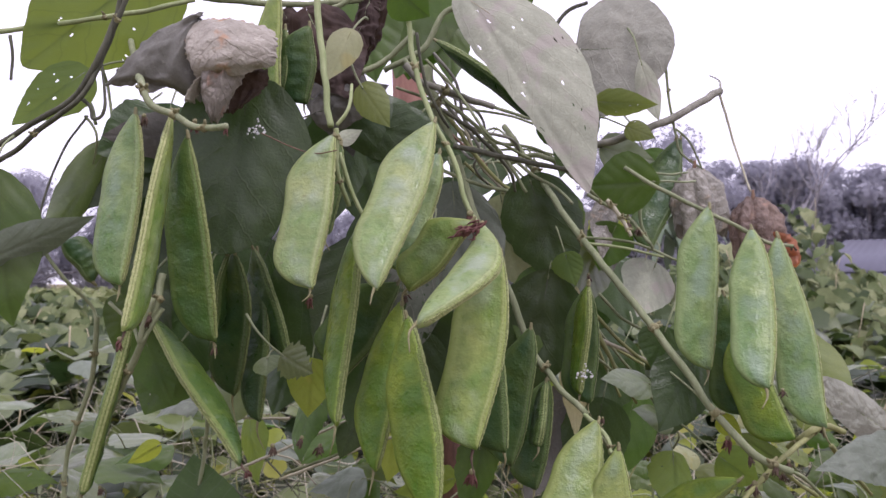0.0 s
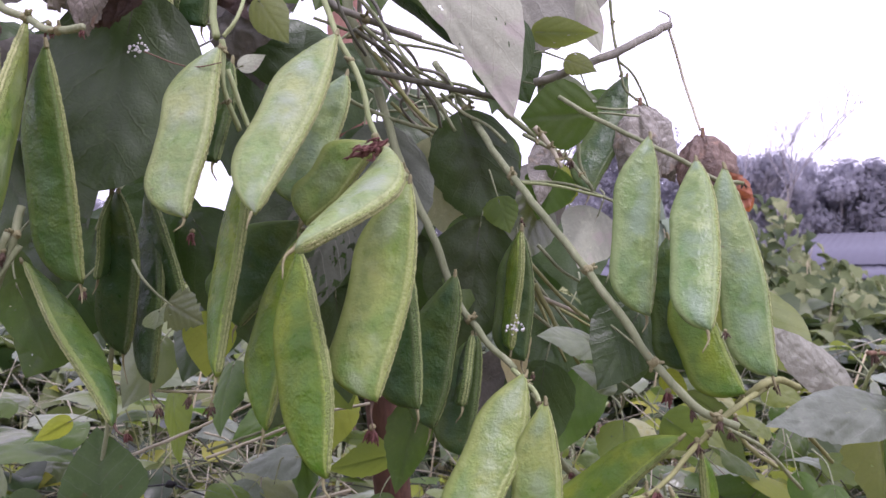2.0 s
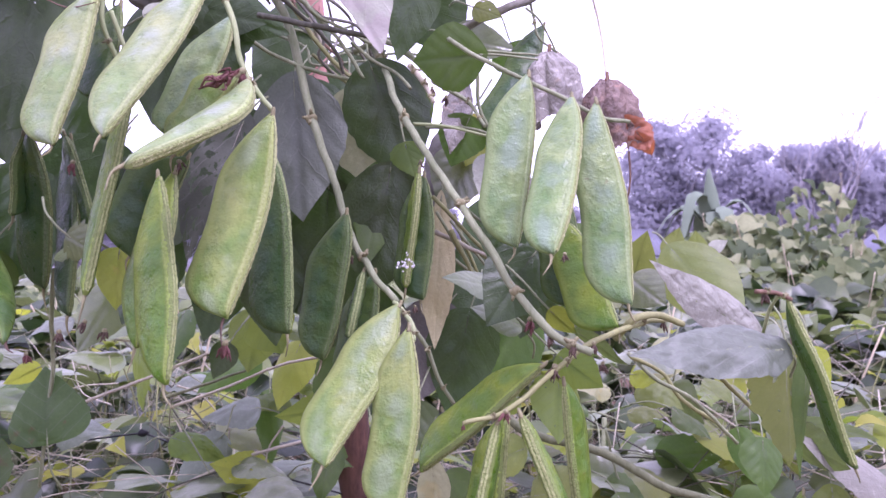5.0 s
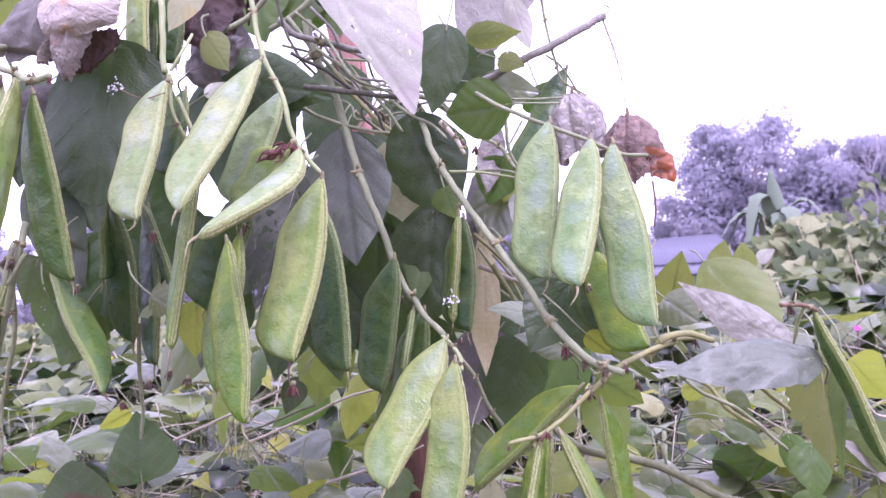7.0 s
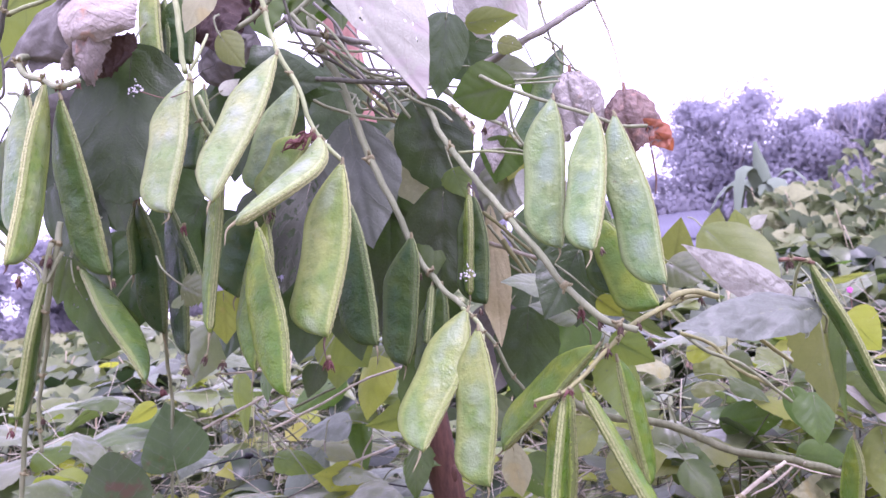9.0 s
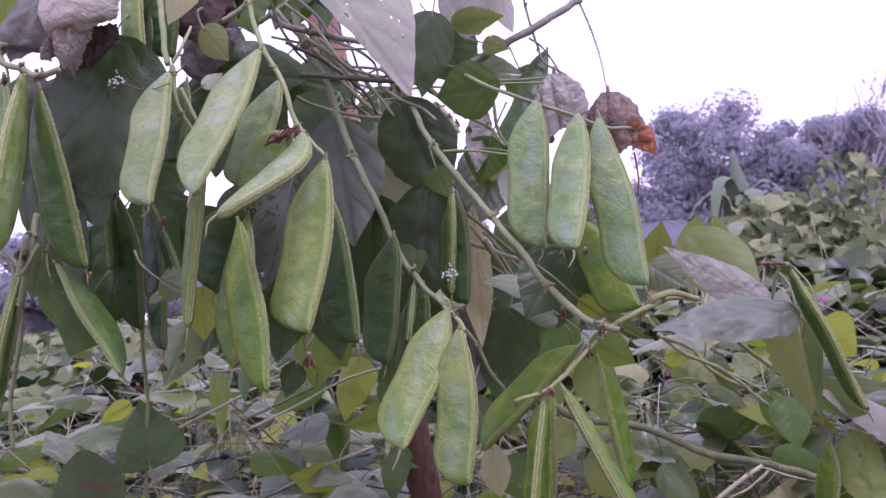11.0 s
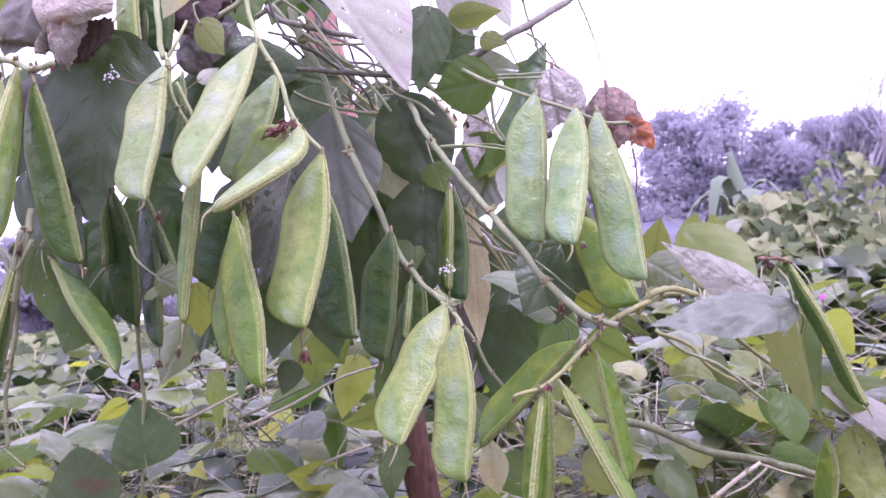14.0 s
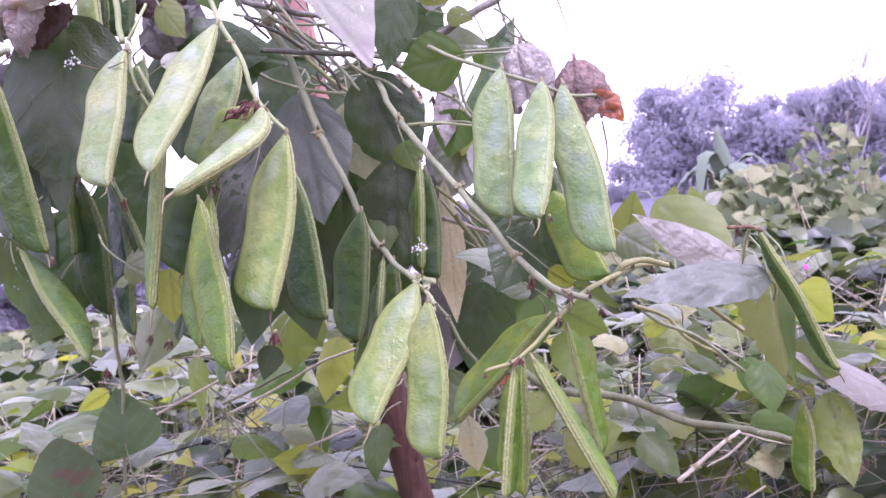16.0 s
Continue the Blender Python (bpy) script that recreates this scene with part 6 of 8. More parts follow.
stem("green", 0.0022, 0.0018, (-0.1683, 0.4646, 1.0049), (-0.1739, 0.4602, 0.9763), (-0.2067, 0.4841, 0.9197), (-0.2305, 0.4940, 0.8638), (-0.2476, 0.5047, 0.8051), nodes=4)
stem("green", 0.0018, 0.0016, (-0.1708, 0.4548, 0.9912), (-0.1779, 0.4552, 0.9652), (-0.1670, 0.4606, 0.9851))
stem("green", 0.0012, 0.0010, (-0.2035, 0.4715, 0.9880), (-0.1867, 0.4638, 0.9759), (-0.1787, 0.4551, 0.9653))
stem("green", 0.0020, 0.0016, (-0.1871, 0.6368, 0.9329), (-0.1951, 0.6478, 0.8914), (-0.2055, 0.6687, 0.8473), (-0.2221, 0.6812, 0.7494))
stem("green", 0.0023, 0.0018, (-0.2263, 0.5528, 1.1764), (-0.2016, 0.5044, 1.1401), (-0.1778, 0.4503, 1.1173), (-0.1687, 0.4409, 1.1027), (-0.1520, 0.4363, 1.0942), (-0.1388, 0.4286, 1.0874), (-0.1186, 0.4207, 1.0855), nodes=4)
stem("dark", 0.0019, 0.0018, (-0.3046, 0.5019, 1.0822), (-0.2650, 0.4959, 1.1037), (-0.2353, 0.4854, 1.1167), (-0.2189, 0.4814, 1.1391), (-0.2077, 0.4831, 1.1686), (-0.2005, 0.4817, 1.2009))
stem("dark", 0.0017, 0.0016, (-0.3076, 0.5073, 1.0726), (-0.2760, 0.4967, 1.0862), (-0.2580, 0.4912, 1.0987), (-0.2279, 0.4804, 1.1166), (-0.2154, 0.4860, 1.1477), (-0.2032, 0.4800, 1.1712), (-0.1915, 0.4817, 1.2009), nodes=2)
stem("dark", 0.0013, 0.0008, (-0.2303, 0.4853, 1.1178), (-0.2238, 0.4856, 1.1113), (-0.2224, 0.4859, 1.1041), (-0.2166, 0.4858, 1.1059), (-0.2145, 0.4855, 1.1149), (-0.2203, 0.4946, 1.1355), (-0.2218, 0.4941, 1.1465))
stem("light", 0.0019, 0.0016, (-0.3296, 0.5527, 1.1805), (-0.2915, 0.5426, 1.1821), (-0.2506, 0.5325, 1.1835), (-0.2033, 0.5223, 1.1871), (-0.1735, 0.5319, 1.1977), nodes=1)
stem("dark", 0.0012, 0.0010, (-0.3084, 0.5428, 1.1764), (-0.3068, 0.5435, 1.1611), (-0.3076, 0.5442, 1.1442))
stem("green", 0.0012, 0.0010, (-0.2520, 0.5636, 1.1587), (-0.2470, 0.5643, 1.1420), (-0.2394, 0.5557, 1.1108))
stem("dark", 0.0009, 0.0008, (-0.2762, 0.5949, 1.1297), (-0.2861, 0.5763, 1.0978), (-0.2919, 0.5583, 1.0515), (-0.2854, 0.5496, 1.0204))
stem("green", 0.0014, 0.0012, (-0.2802, 0.5395, 1.0239), (-0.2664, 0.5403, 1.0042), (-0.2512, 0.5512, 0.9842), (-0.2472, 0.5517, 0.9721))
stem("green", 0.0020, 0.0017, (-0.2509, 0.5616, 0.9757), (-0.2603, 0.5738, 0.9252), (-0.2819, 0.5861, 0.8730), (-0.2853, 0.5879, 0.8306), nodes=3)
stem("green", 0.0015, 0.0013, (-0.2803, 0.5844, 1.1405), (-0.2649, 0.5747, 1.1339), (-0.2562, 0.5654, 1.1170))
stem("light", 0.0022, 0.0020, (-0.0820, 0.4920, 1.1940), (-0.0785, 0.4836, 1.1579), (-0.0716, 0.4704, 1.1149), (-0.0678, 0.4643, 1.0943))
stem("light", 0.0012, 0.0010, (-0.0644, 0.4643, 1.0954), (-0.0571, 0.4658, 1.1068), (-0.0581, 0.4850, 1.1256))
stem("light", 0.0015, 0.0013, (-0.0640, 0.4720, 1.0801), (-0.0569, 0.4780, 1.0564), (-0.0488, 0.4787, 1.0406))
stem("green", 0.0024, 0.0022, (-0.0472, 0.6132, 1.1703), (-0.0154, 0.6124, 1.1885), (0.0027, 0.6111, 1.2179), (0.0345, 0.6109, 1.2225))
stem("green", 0.0015, 0.0013, (-0.0064, 0.6136, 1.1590), (0.0350, 0.6243, 1.1454), (0.0817, 0.5952, 1.1231))
stem("dark", 0.0014, 0.0012, (0.0004, 0.5154, 1.1162), (0.0221, 0.5359, 1.1049), (0.0475, 0.5569, 1.0822), (0.0534, 0.5676, 1.0670))
stem("dark", 0.0020, 0.0016, (0.1237, 0.6516, 1.2078), (0.1092, 0.6518, 1.2030), (0.0971, 0.6511, 1.2175), (0.1068, 0.6505, 1.2320), (0.1237, 0.6502, 1.2392))
stem("green", 0.0026, 0.0022, (-0.2126, 0.5908, 1.2249), (-0.1599, 0.5910, 1.2188), (-0.0984, 0.5911, 1.2162), (-0.0369, 0.5908, 1.2241))
stem("green", 0.0020, 0.0018, (-0.1121, 0.5718, 1.1996), (-0.0781, 0.5715, 1.2081), (-0.0611, 0.5709, 1.2208))
stem("green", 0.0015, 0.0013, (0.1124, 0.5976, 1.0683), (0.1384, 0.5784, 1.0491), (0.1500, 0.5593, 1.0289), nodes=3)
stem("green", 0.0012, 0.0010, (0.1080, 0.5990, 1.0354), (0.1426, 0.5792, 1.0300), (0.1736, 0.5698, 1.0161))
stem("green", 0.0014, 0.0010, (0.1253, 0.6210, 0.9912), (0.1479, 0.6220, 0.9686), (0.1797, 0.6226, 0.9550))

# tangle of stems behind the pods
stem("green", 0.0012, 0.0011, (-0.0133, 0.5762, 1.1685), (0.0095, 0.5797, 1.1462), (0.0333, 0.5602, 1.1079), (0.0501, 0.5861, 1.1037), (0.0774, 0.6060, 1.0927))
stem("mauve", 0.0010, 0.0012, (-0.0164, 0.6672, 1.1441), (0.0077, 0.6707, 1.1256), (0.0252, 0.6541, 1.1053), (0.0357, 0.6738, 1.1272), (0.0486, 0.7008, 1.1125))
stem("brown", 0.0012, 0.0011, (-0.0092, 0.6585, 1.1608), (0.0050, 0.6613, 1.1315), (0.0353, 0.6500, 1.1004), (0.0363, 0.6664, 1.0962), (0.0640, 0.6268, 1.0696))
stem("green", 0.0014, 0.0009, (-0.0374, 0.6772, 1.1339), (-0.0001, 0.6820, 1.1195), (0.0102, 0.6752, 1.1020), (0.0536, 0.6885, 1.1080), (0.0765, 0.6865, 1.0904))
stem("mauve", 0.0021, 0.0010, (-0.0095, 0.6875, 1.2065), (-0.0083, 0.6889, 1.1779), (0.0220, 0.6680, 1.1552), (0.0371, 0.6954, 1.1453), (0.0375, 0.7007, 1.1178))
stem("green", 0.0013, 0.0009, (-0.0350, 0.6673, 1.1857), (-0.0069, 0.6713, 1.1661), (0.0227, 0.6690, 1.1311), (0.0488, 0.6789, 1.1360), (0.0686, 0.6330, 1.1005))
stem("green", 0.0021, 0.0009, (-0.0313, 0.6098, 1.1781), (-0.0026, 0.6146, 1.1405), (0.0235, 0.6243, 1.1183), (0.0793, 0.6252, 1.1081), (0.1045, 0.6227, 1.0843))
stem("mauve", 0.0015, 0.0009, (-0.0095, 0.6132, 1.1643), (0.0049, 0.6158, 1.1418), (0.0290, 0.6152, 1.1083), (0.0252, 0.6203, 1.0927), (0.0416, 0.6393, 1.0783))
stem("mauve", 0.0013, 0.0013, (-0.0073, 0.5991, 1.1807), (0.0105, 0.6021, 1.1569), (0.0203, 0.6088, 1.1250), (0.0560, 0.6092, 1.1128), (0.0632, 0.6305, 1.0971))
stem("mauve", 0.0013, 0.0012, (-0.0237, 0.7118, 1.2225), (0.0090, 0.7174, 1.1774), (0.0157, 0.7382, 1.1537), (0.0411, 0.7227, 1.1380), (0.0614, 0.7310, 1.1119))
stem("green", 0.0014, 0.0012, (-0.0573, 0.7177, 1.1533), (0.0015, 0.7247, 1.1418), (0.0371, 0.7507, 1.1310), (0.0794, 0.7341, 1.1274), (0.1148, 0.7255, 1.1188))
stem("green", 0.0012, 0.0012, (0.1136, 0.6316, 0.9767), (0.1431, 0.6369, 0.9298), (0.1751, 0.6417, 0.9027))
stem("green", 0.0014, 0.0012, (0.0973, 0.6678, 0.9663), (0.1460, 0.6750, 0.9251), (0.1961, 0.6820, 0.8954))
stem("green", 0.0012, 0.0012, (0.1237, 0.6582, 0.9713), (0.1587, 0.6641, 0.9275), (0.1952, 0.6696, 0.8945))
stem("straw", 0.0021, 0.0012, (0.1113, 0.6487, 0.9618), (0.1506, 0.6539, 0.9441), (0.1898, 0.6590, 0.9267))
stem("yellow", 0.0016, 0.0012, (0.1109, 0.6301, 0.9882), (0.1564, 0.6372, 0.9425), (0.2040, 0.6438, 0.9126))
stem("yellow", 0.0017, 0.0012, (0.1245, 0.6977, 0.9794), (0.1423, 0.7016, 0.9354), (0.1608, 0.7054, 0.8969))
stem("yellow", 0.0021, 0.0012, (0.1250, 0.6318, 0.9624), (0.1417, 0.6351, 0.9287), (0.1592, 0.6382, 0.9015))
stem("yellow", 0.0017, 0.0012, (0.0973, 0.6847, 0.9763), (0.1385, 0.6904, 0.9506), (0.1799, 0.6960, 0.9269))
stem("yellow", 0.0008, 0.0007, (-0.1138, 0.9108, 0.7505), (-0.0835, 0.9139, 0.7567), (-0.0505, 0.9164, 0.7843))
stem("green", 0.0014, 0.0007, (-0.0923, 0.9021, 0.7921), (-0.0920, 0.9030, 0.7716), (-0.0875, 0.9030, 0.7846))
stem("straw", 0.0014, 0.0007, (-0.1654, 1.2088, 0.7234), (-0.1458, 1.2112, 0.7189), (-0.1249, 1.2133, 0.7246))
stem("dark", 0.0014, 0.0007, (-0.0224, 0.9601, 0.7769), (-0.0327, 0.9595, 0.7644), (-0.0436, 0.9591, 0.7465))
stem("green", 0.0010, 0.0007, (-0.1323, 1.1566, 0.8067), (-0.2054, 1.1482, 0.8118), (-0.2735, 1.1387, 0.8558))
stem("green", 0.0010, 0.0007, (-0.1513, 0.7865, 0.7924), (-0.1334, 0.7897, 0.7643), (-0.1160, 0.7931, 0.7322))
stem("straw", 0.0014, 0.0007, (-0.2799, 1.1163, 0.7245), (-0.2656, 1.1191, 0.6960), (-0.2478, 1.1211, 0.6953))
stem("straw", 0.0014, 0.0007, (-0.0278, 1.0499, 0.8061), (-0.0182, 1.0523, 0.7763), (-0.0039, 1.0536, 0.7837))
stem("dark", 0.0015, 0.0007, (-0.2670, 1.0470, 0.7684), (-0.2435, 1.0513, 0.7292), (-0.2178, 1.0551, 0.7077))
stem("dark", 0.0012, 0.0007, (-0.0299, 0.9456, 0.8112), (-0.0306, 0.9453, 0.8166), (-0.0307, 0.9448, 0.8276))
stem("straw", 0.0011, 0.0007, (-0.1337, 0.9086, 0.7643), (-0.1358, 0.9094, 0.7413), (-0.1413, 0.9109, 0.6913))
stem("straw", 0.0013, 0.0007, (-0.2019, 0.9253, 0.7978), (-0.1754, 0.9287, 0.7877), (-0.1512, 0.9326, 0.7592))
stem("dark", 0.0015, 0.0007, (-0.2830, 1.0398, 0.7298), (-0.2118, 1.0503, 0.6704), (-0.1377, 1.0602, 0.6334))
stem("green", 0.0008, 0.0007, (-0.0890, 0.7877, 0.8009), (-0.0924, 0.7875, 0.7968), (-0.0979, 0.7878, 0.7758))
stem("yellow", 0.0009, 0.0007, (-0.3003, 1.0899, 0.7979), (-0.2895, 1.0921, 0.7741), (-0.2779, 1.0942, 0.7563))
stem("straw", 0.0015, 0.0007, (-0.1588, 0.8053, 0.8594), (-0.2174, 0.7986, 0.8630), (-0.2746, 0.7915, 0.8777))
stem("green", 0.0015, 0.0007, (-0.1071, 0.9626, 0.7705), (-0.1542, 0.9569, 0.7801), (-0.1991, 0.9507, 0.8077))
stem("green", 0.0009, 0.0007, (-0.1319, 1.0045, 0.7575), (-0.0990, 1.0087, 0.7454), (-0.0673, 1.0132, 0.7232))
stem("yellow", 0.0013, 0.0007, (-0.1421, 1.0078, 0.7972), (-0.1998, 1.0032, 0.7542), (-0.2538, 0.9978, 0.7400))
stem("straw", 0.0010, 0.0007, (-0.2462, 1.1791, 0.7793), (-0.2585, 1.1772, 0.7919), (-0.2673, 1.1745, 0.8324))
stem("straw", 0.0011, 0.0007, (-0.1946, 0.8566, 0.8547), (-0.1787, 0.8580, 0.8638), (-0.1608, 0.8589, 0.8893))
stem("straw", 0.0010, 0.0007, (-0.3058, 1.1976, 0.7179), (-0.2176, 1.2087, 0.6904), (-0.1322, 1.2204, 0.6404))
stem("straw", 0.0012, 0.0007, (-0.1123, 0.9302, 0.8280), (-0.1185, 0.9304, 0.8082), (-0.1279, 0.9313, 0.7624))
stem("straw", 0.0013, 0.0007, (-0.0830, 0.9089, 0.8201), (-0.0356, 0.9152, 0.7991), (0.0109, 0.9216, 0.7715))
stem("straw", 0.0012, 0.0007, (-0.0799, 1.0909, 0.7092), (-0.0210, 1.0996, 0.6612), (0.0388, 1.1081, 0.6194))
stem("yellow", 0.0014, 0.0007, (-0.0160, 1.0140, 0.7857), (-0.0835, 1.0075, 0.7611), (-0.1487, 1.0005, 0.7548))
stem("yellow", 0.0009, 0.0008, (0.2014, 0.8124, 0.7709), (0.1828, 0.8116, 0.7415), (0.1679, 0.8100, 0.7408))
stem("straw", 0.0016, 0.0008, (0.4652, 1.0001, 0.7330), (0.4058, 0.9953, 0.6889), (0.3507, 0.9896, 0.6786))
stem("yellow", 0.0015, 0.0008, (0.2043, 1.0080, 0.7312), (0.1733, 1.0042, 0.7401), (0.1412, 1.0006, 0.7392))
stem("yellow", 0.0013, 0.0008, (0.3444, 1.1007, 0.7143), (0.2888, 1.0943, 0.7166), (0.2317, 1.0883, 0.7074))
stem("light", 0.0016, 0.0008, (0.2592, 0.9301, 0.7395), (0.2421, 0.9278, 0.7487), (0.2237, 0.9257, 0.7478))
stem("green", 0.0010, 0.0008, (0.4151, 0.8955, 0.7683), (0.4232, 0.8979, 0.7345), (0.4317, 0.9002, 0.7046))
stem("yellow", 0.0009, 0.0008, (0.2052, 0.8089, 0.8207), (0.1803, 0.8080, 0.7768), (0.1592, 0.8063, 0.7620))
stem("light", 0.0015, 0.0008, (0.2644, 0.9886, 0.8168), (0.2275, 0.9863, 0.7747), (0.1922, 0.9836, 0.7456))
stem("straw", 0.0009, 0.0008, (0.2018, 0.9357, 0.7627), (0.1704, 0.9323, 0.7588), (0.1433, 0.9280, 0.7875))
stem("green", 0.0016, 0.0008, (0.2689, 0.7996, 0.7791), (0.2780, 0.8024, 0.7387), (0.2891, 0.8047, 0.7142))
stem("yellow", 0.0015, 0.0008, (0.4345, 0.9887, 0.6966), (0.4517, 0.9912, 0.6832), (0.4714, 0.9930, 0.6905))
stem("straw", 0.0017, 0.0008, (0.4029, 0.8089, 0.7147), (0.3700, 0.8064, 0.6887), (0.3387, 0.8035, 0.6752))
stem("light", 0.0009, 0.0008, (0.5272, 1.0190, 0.7892), (0.5682, 1.0246, 0.7655), (0.6073, 1.0307, 0.7259))
stem("light", 0.0016, 0.0008, (0.2381, 0.8885, 0.7789), (0.2395, 0.8897, 0.7540), (0.2432, 0.8904, 0.7475))
stem("green", 0.0016, 0.0008, (0.2196, 0.9530, 0.8168), (0.1895, 0.9497, 0.8137), (0.1612, 0.9460, 0.8254))
stem("green", 0.0017, 0.0008, (0.3454, 1.1071, 0.7242), (0.3005, 1.1014, 0.7399), (0.2535, 1.0962, 0.7390))
stem("straw", 0.0020, 0.0016, (-0.1751, 0.8498, 0.7008), (-0.1051, 0.8562, 0.7319), (-0.0326, 0.8432, 0.7552))
stem("straw", 0.0010, 0.0008, (-0.0612, 0.8597, 0.7662), (-0.0783, 0.8591, 0.7352), (-0.0744, 0.8616, 0.6882))
stem("straw", 0.0016, 0.0014, (-0.1772, 0.8458, 0.7873), (-0.1219, 0.8511, 0.8069), (-0.0615, 0.8366, 0.8321), (-0.0113, 0.8215, 0.8446))

# withered flowers
flower_stub((-0.1800, 0.4318, 0.9688), 0.0072, red=True)
flower_stub((-0.1390, 0.4721, 0.9617), 0.0064)
flower_stub((-0.1245, 0.4956, 0.8820), 0.0064, red=True)
flower_stub((-0.1781, 0.4561, 1.0995), 0.0072)
flower_stub((-0.1398, 0.4314, 1.0909), 0.0072, red=True)
flower_stub((-0.1192, 0.4207, 1.0852), 0.0048, red=True)
flower_stub((-0.0788, 0.4608, 0.9918), 0.0072, red=True)
flower_stub((-0.1443, 0.5293, 1.0266), 0.0072, red=True)
flower_stub((-0.1778, 0.4562, 0.9819), 0.0080)
withered_spray((0.0246, 0.4287, 1.0346), (0.0058, 0.4289, 1.0246))
flower_stub((0.0162, 0.4596, 1.0413), 0.0104, red=True)
flower_stub((0.0161, 0.4350, 0.8949), 0.0088, red=True)
flower_stub((-0.0788, 0.4995, 0.8957), 0.0072)
flower_stub((-0.0902, 0.4980, 0.9012), 0.0072)
flower_stub((-0.1105, 0.5061, 0.8943), 0.0080)
flower_stub((0.1745, 0.4771, 0.9050), 0.0088, red=True)
flower_stub((0.1843, 0.4685, 0.8971), 0.0072)
flower_stub((0.1886, 0.4318, 0.9406), 0.0048)
flower_stub((0.1599, 0.4513, 0.8581), 0.0072, red=True)
flower_stub((0.1875, 0.4696, 0.8797), 0.0088)
flower_stub((0.1963, 0.4599, 0.8927), 0.0080)
flower_stub((0.1377, 0.4451, 0.8525), 0.0032, red=True)
flower_stub((0.1308, 0.5301, 0.8486), 0.0048, red=True)
flower_stub((0.3256, 0.5388, 0.9183), 0.0080)
flower_stub((0.2402, 0.5295, 1.0255), 0.0048)
flower_stub((0.1066, 0.5658, 1.0061), 0.0056)
flower_stub((0.1065, 0.5196, 0.9099), 0.0048)
flower_stub((0.0637, 0.5437, 0.9407), 0.0048)
flower_stub((0.2187, 0.5034, 0.8775), 0.0064)
flower_stub((0.2624, 0.5375, 0.8999), 0.0072)
flower_stub((0.2089, 0.4714, 0.8922), 0.0064)
flower_stub((-0.0227, 0.4707, 0.9933), 0.0072)
flower_stub((-0.1727, 0.4550, 0.9818), 0.0088)
flower_stub((-0.1991, 0.4367, 0.8723), 0.0064, red=True)
flower_stub((-0.2174, 0.4952, 0.8705), 0.0056)
flower_stub((0.1266, 0.4989, 1.0350), 0.0056)
flower_stub((0.1187, 0.4922, 1.0389), 0.0048)

# leaves behind the pods, most in the tone darkened for shade
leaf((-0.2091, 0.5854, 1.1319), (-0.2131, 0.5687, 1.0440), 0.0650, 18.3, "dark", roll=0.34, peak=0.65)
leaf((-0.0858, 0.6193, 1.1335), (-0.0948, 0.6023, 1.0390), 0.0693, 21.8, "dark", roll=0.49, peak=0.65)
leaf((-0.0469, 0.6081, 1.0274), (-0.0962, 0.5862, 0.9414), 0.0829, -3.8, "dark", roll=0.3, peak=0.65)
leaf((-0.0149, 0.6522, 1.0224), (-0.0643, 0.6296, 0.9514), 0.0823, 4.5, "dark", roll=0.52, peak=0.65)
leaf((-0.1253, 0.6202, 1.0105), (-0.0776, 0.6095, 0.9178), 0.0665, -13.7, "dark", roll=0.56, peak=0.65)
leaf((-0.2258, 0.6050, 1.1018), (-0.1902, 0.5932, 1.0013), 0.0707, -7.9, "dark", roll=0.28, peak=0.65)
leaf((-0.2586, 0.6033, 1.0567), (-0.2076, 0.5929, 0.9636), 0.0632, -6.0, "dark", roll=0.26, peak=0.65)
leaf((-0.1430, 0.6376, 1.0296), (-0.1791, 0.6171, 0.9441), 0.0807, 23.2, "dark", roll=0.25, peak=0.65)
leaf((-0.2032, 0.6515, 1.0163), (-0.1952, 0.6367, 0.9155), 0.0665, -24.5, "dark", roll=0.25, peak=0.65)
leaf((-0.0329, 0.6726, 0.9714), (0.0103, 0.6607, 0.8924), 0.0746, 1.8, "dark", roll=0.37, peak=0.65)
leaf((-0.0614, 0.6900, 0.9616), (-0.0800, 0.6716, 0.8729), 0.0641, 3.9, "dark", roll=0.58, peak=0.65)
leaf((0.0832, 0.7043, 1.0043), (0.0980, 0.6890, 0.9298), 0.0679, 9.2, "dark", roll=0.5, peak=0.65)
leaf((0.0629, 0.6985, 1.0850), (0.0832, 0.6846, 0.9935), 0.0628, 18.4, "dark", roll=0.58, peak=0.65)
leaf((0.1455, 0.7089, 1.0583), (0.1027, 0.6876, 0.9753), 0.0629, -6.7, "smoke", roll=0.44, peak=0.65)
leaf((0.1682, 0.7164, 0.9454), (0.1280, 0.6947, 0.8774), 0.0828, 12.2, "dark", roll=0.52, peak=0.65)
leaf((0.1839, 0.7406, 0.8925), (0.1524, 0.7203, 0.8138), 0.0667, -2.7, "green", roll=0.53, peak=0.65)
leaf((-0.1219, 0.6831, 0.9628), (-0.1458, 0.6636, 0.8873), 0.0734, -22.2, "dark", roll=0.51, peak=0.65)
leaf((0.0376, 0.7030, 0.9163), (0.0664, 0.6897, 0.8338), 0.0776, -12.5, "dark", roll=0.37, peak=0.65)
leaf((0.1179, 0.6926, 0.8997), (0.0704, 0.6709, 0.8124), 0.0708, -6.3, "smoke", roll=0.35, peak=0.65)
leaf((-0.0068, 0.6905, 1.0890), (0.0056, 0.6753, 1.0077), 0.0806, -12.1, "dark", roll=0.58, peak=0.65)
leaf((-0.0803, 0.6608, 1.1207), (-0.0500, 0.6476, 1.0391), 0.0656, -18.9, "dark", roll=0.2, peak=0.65)
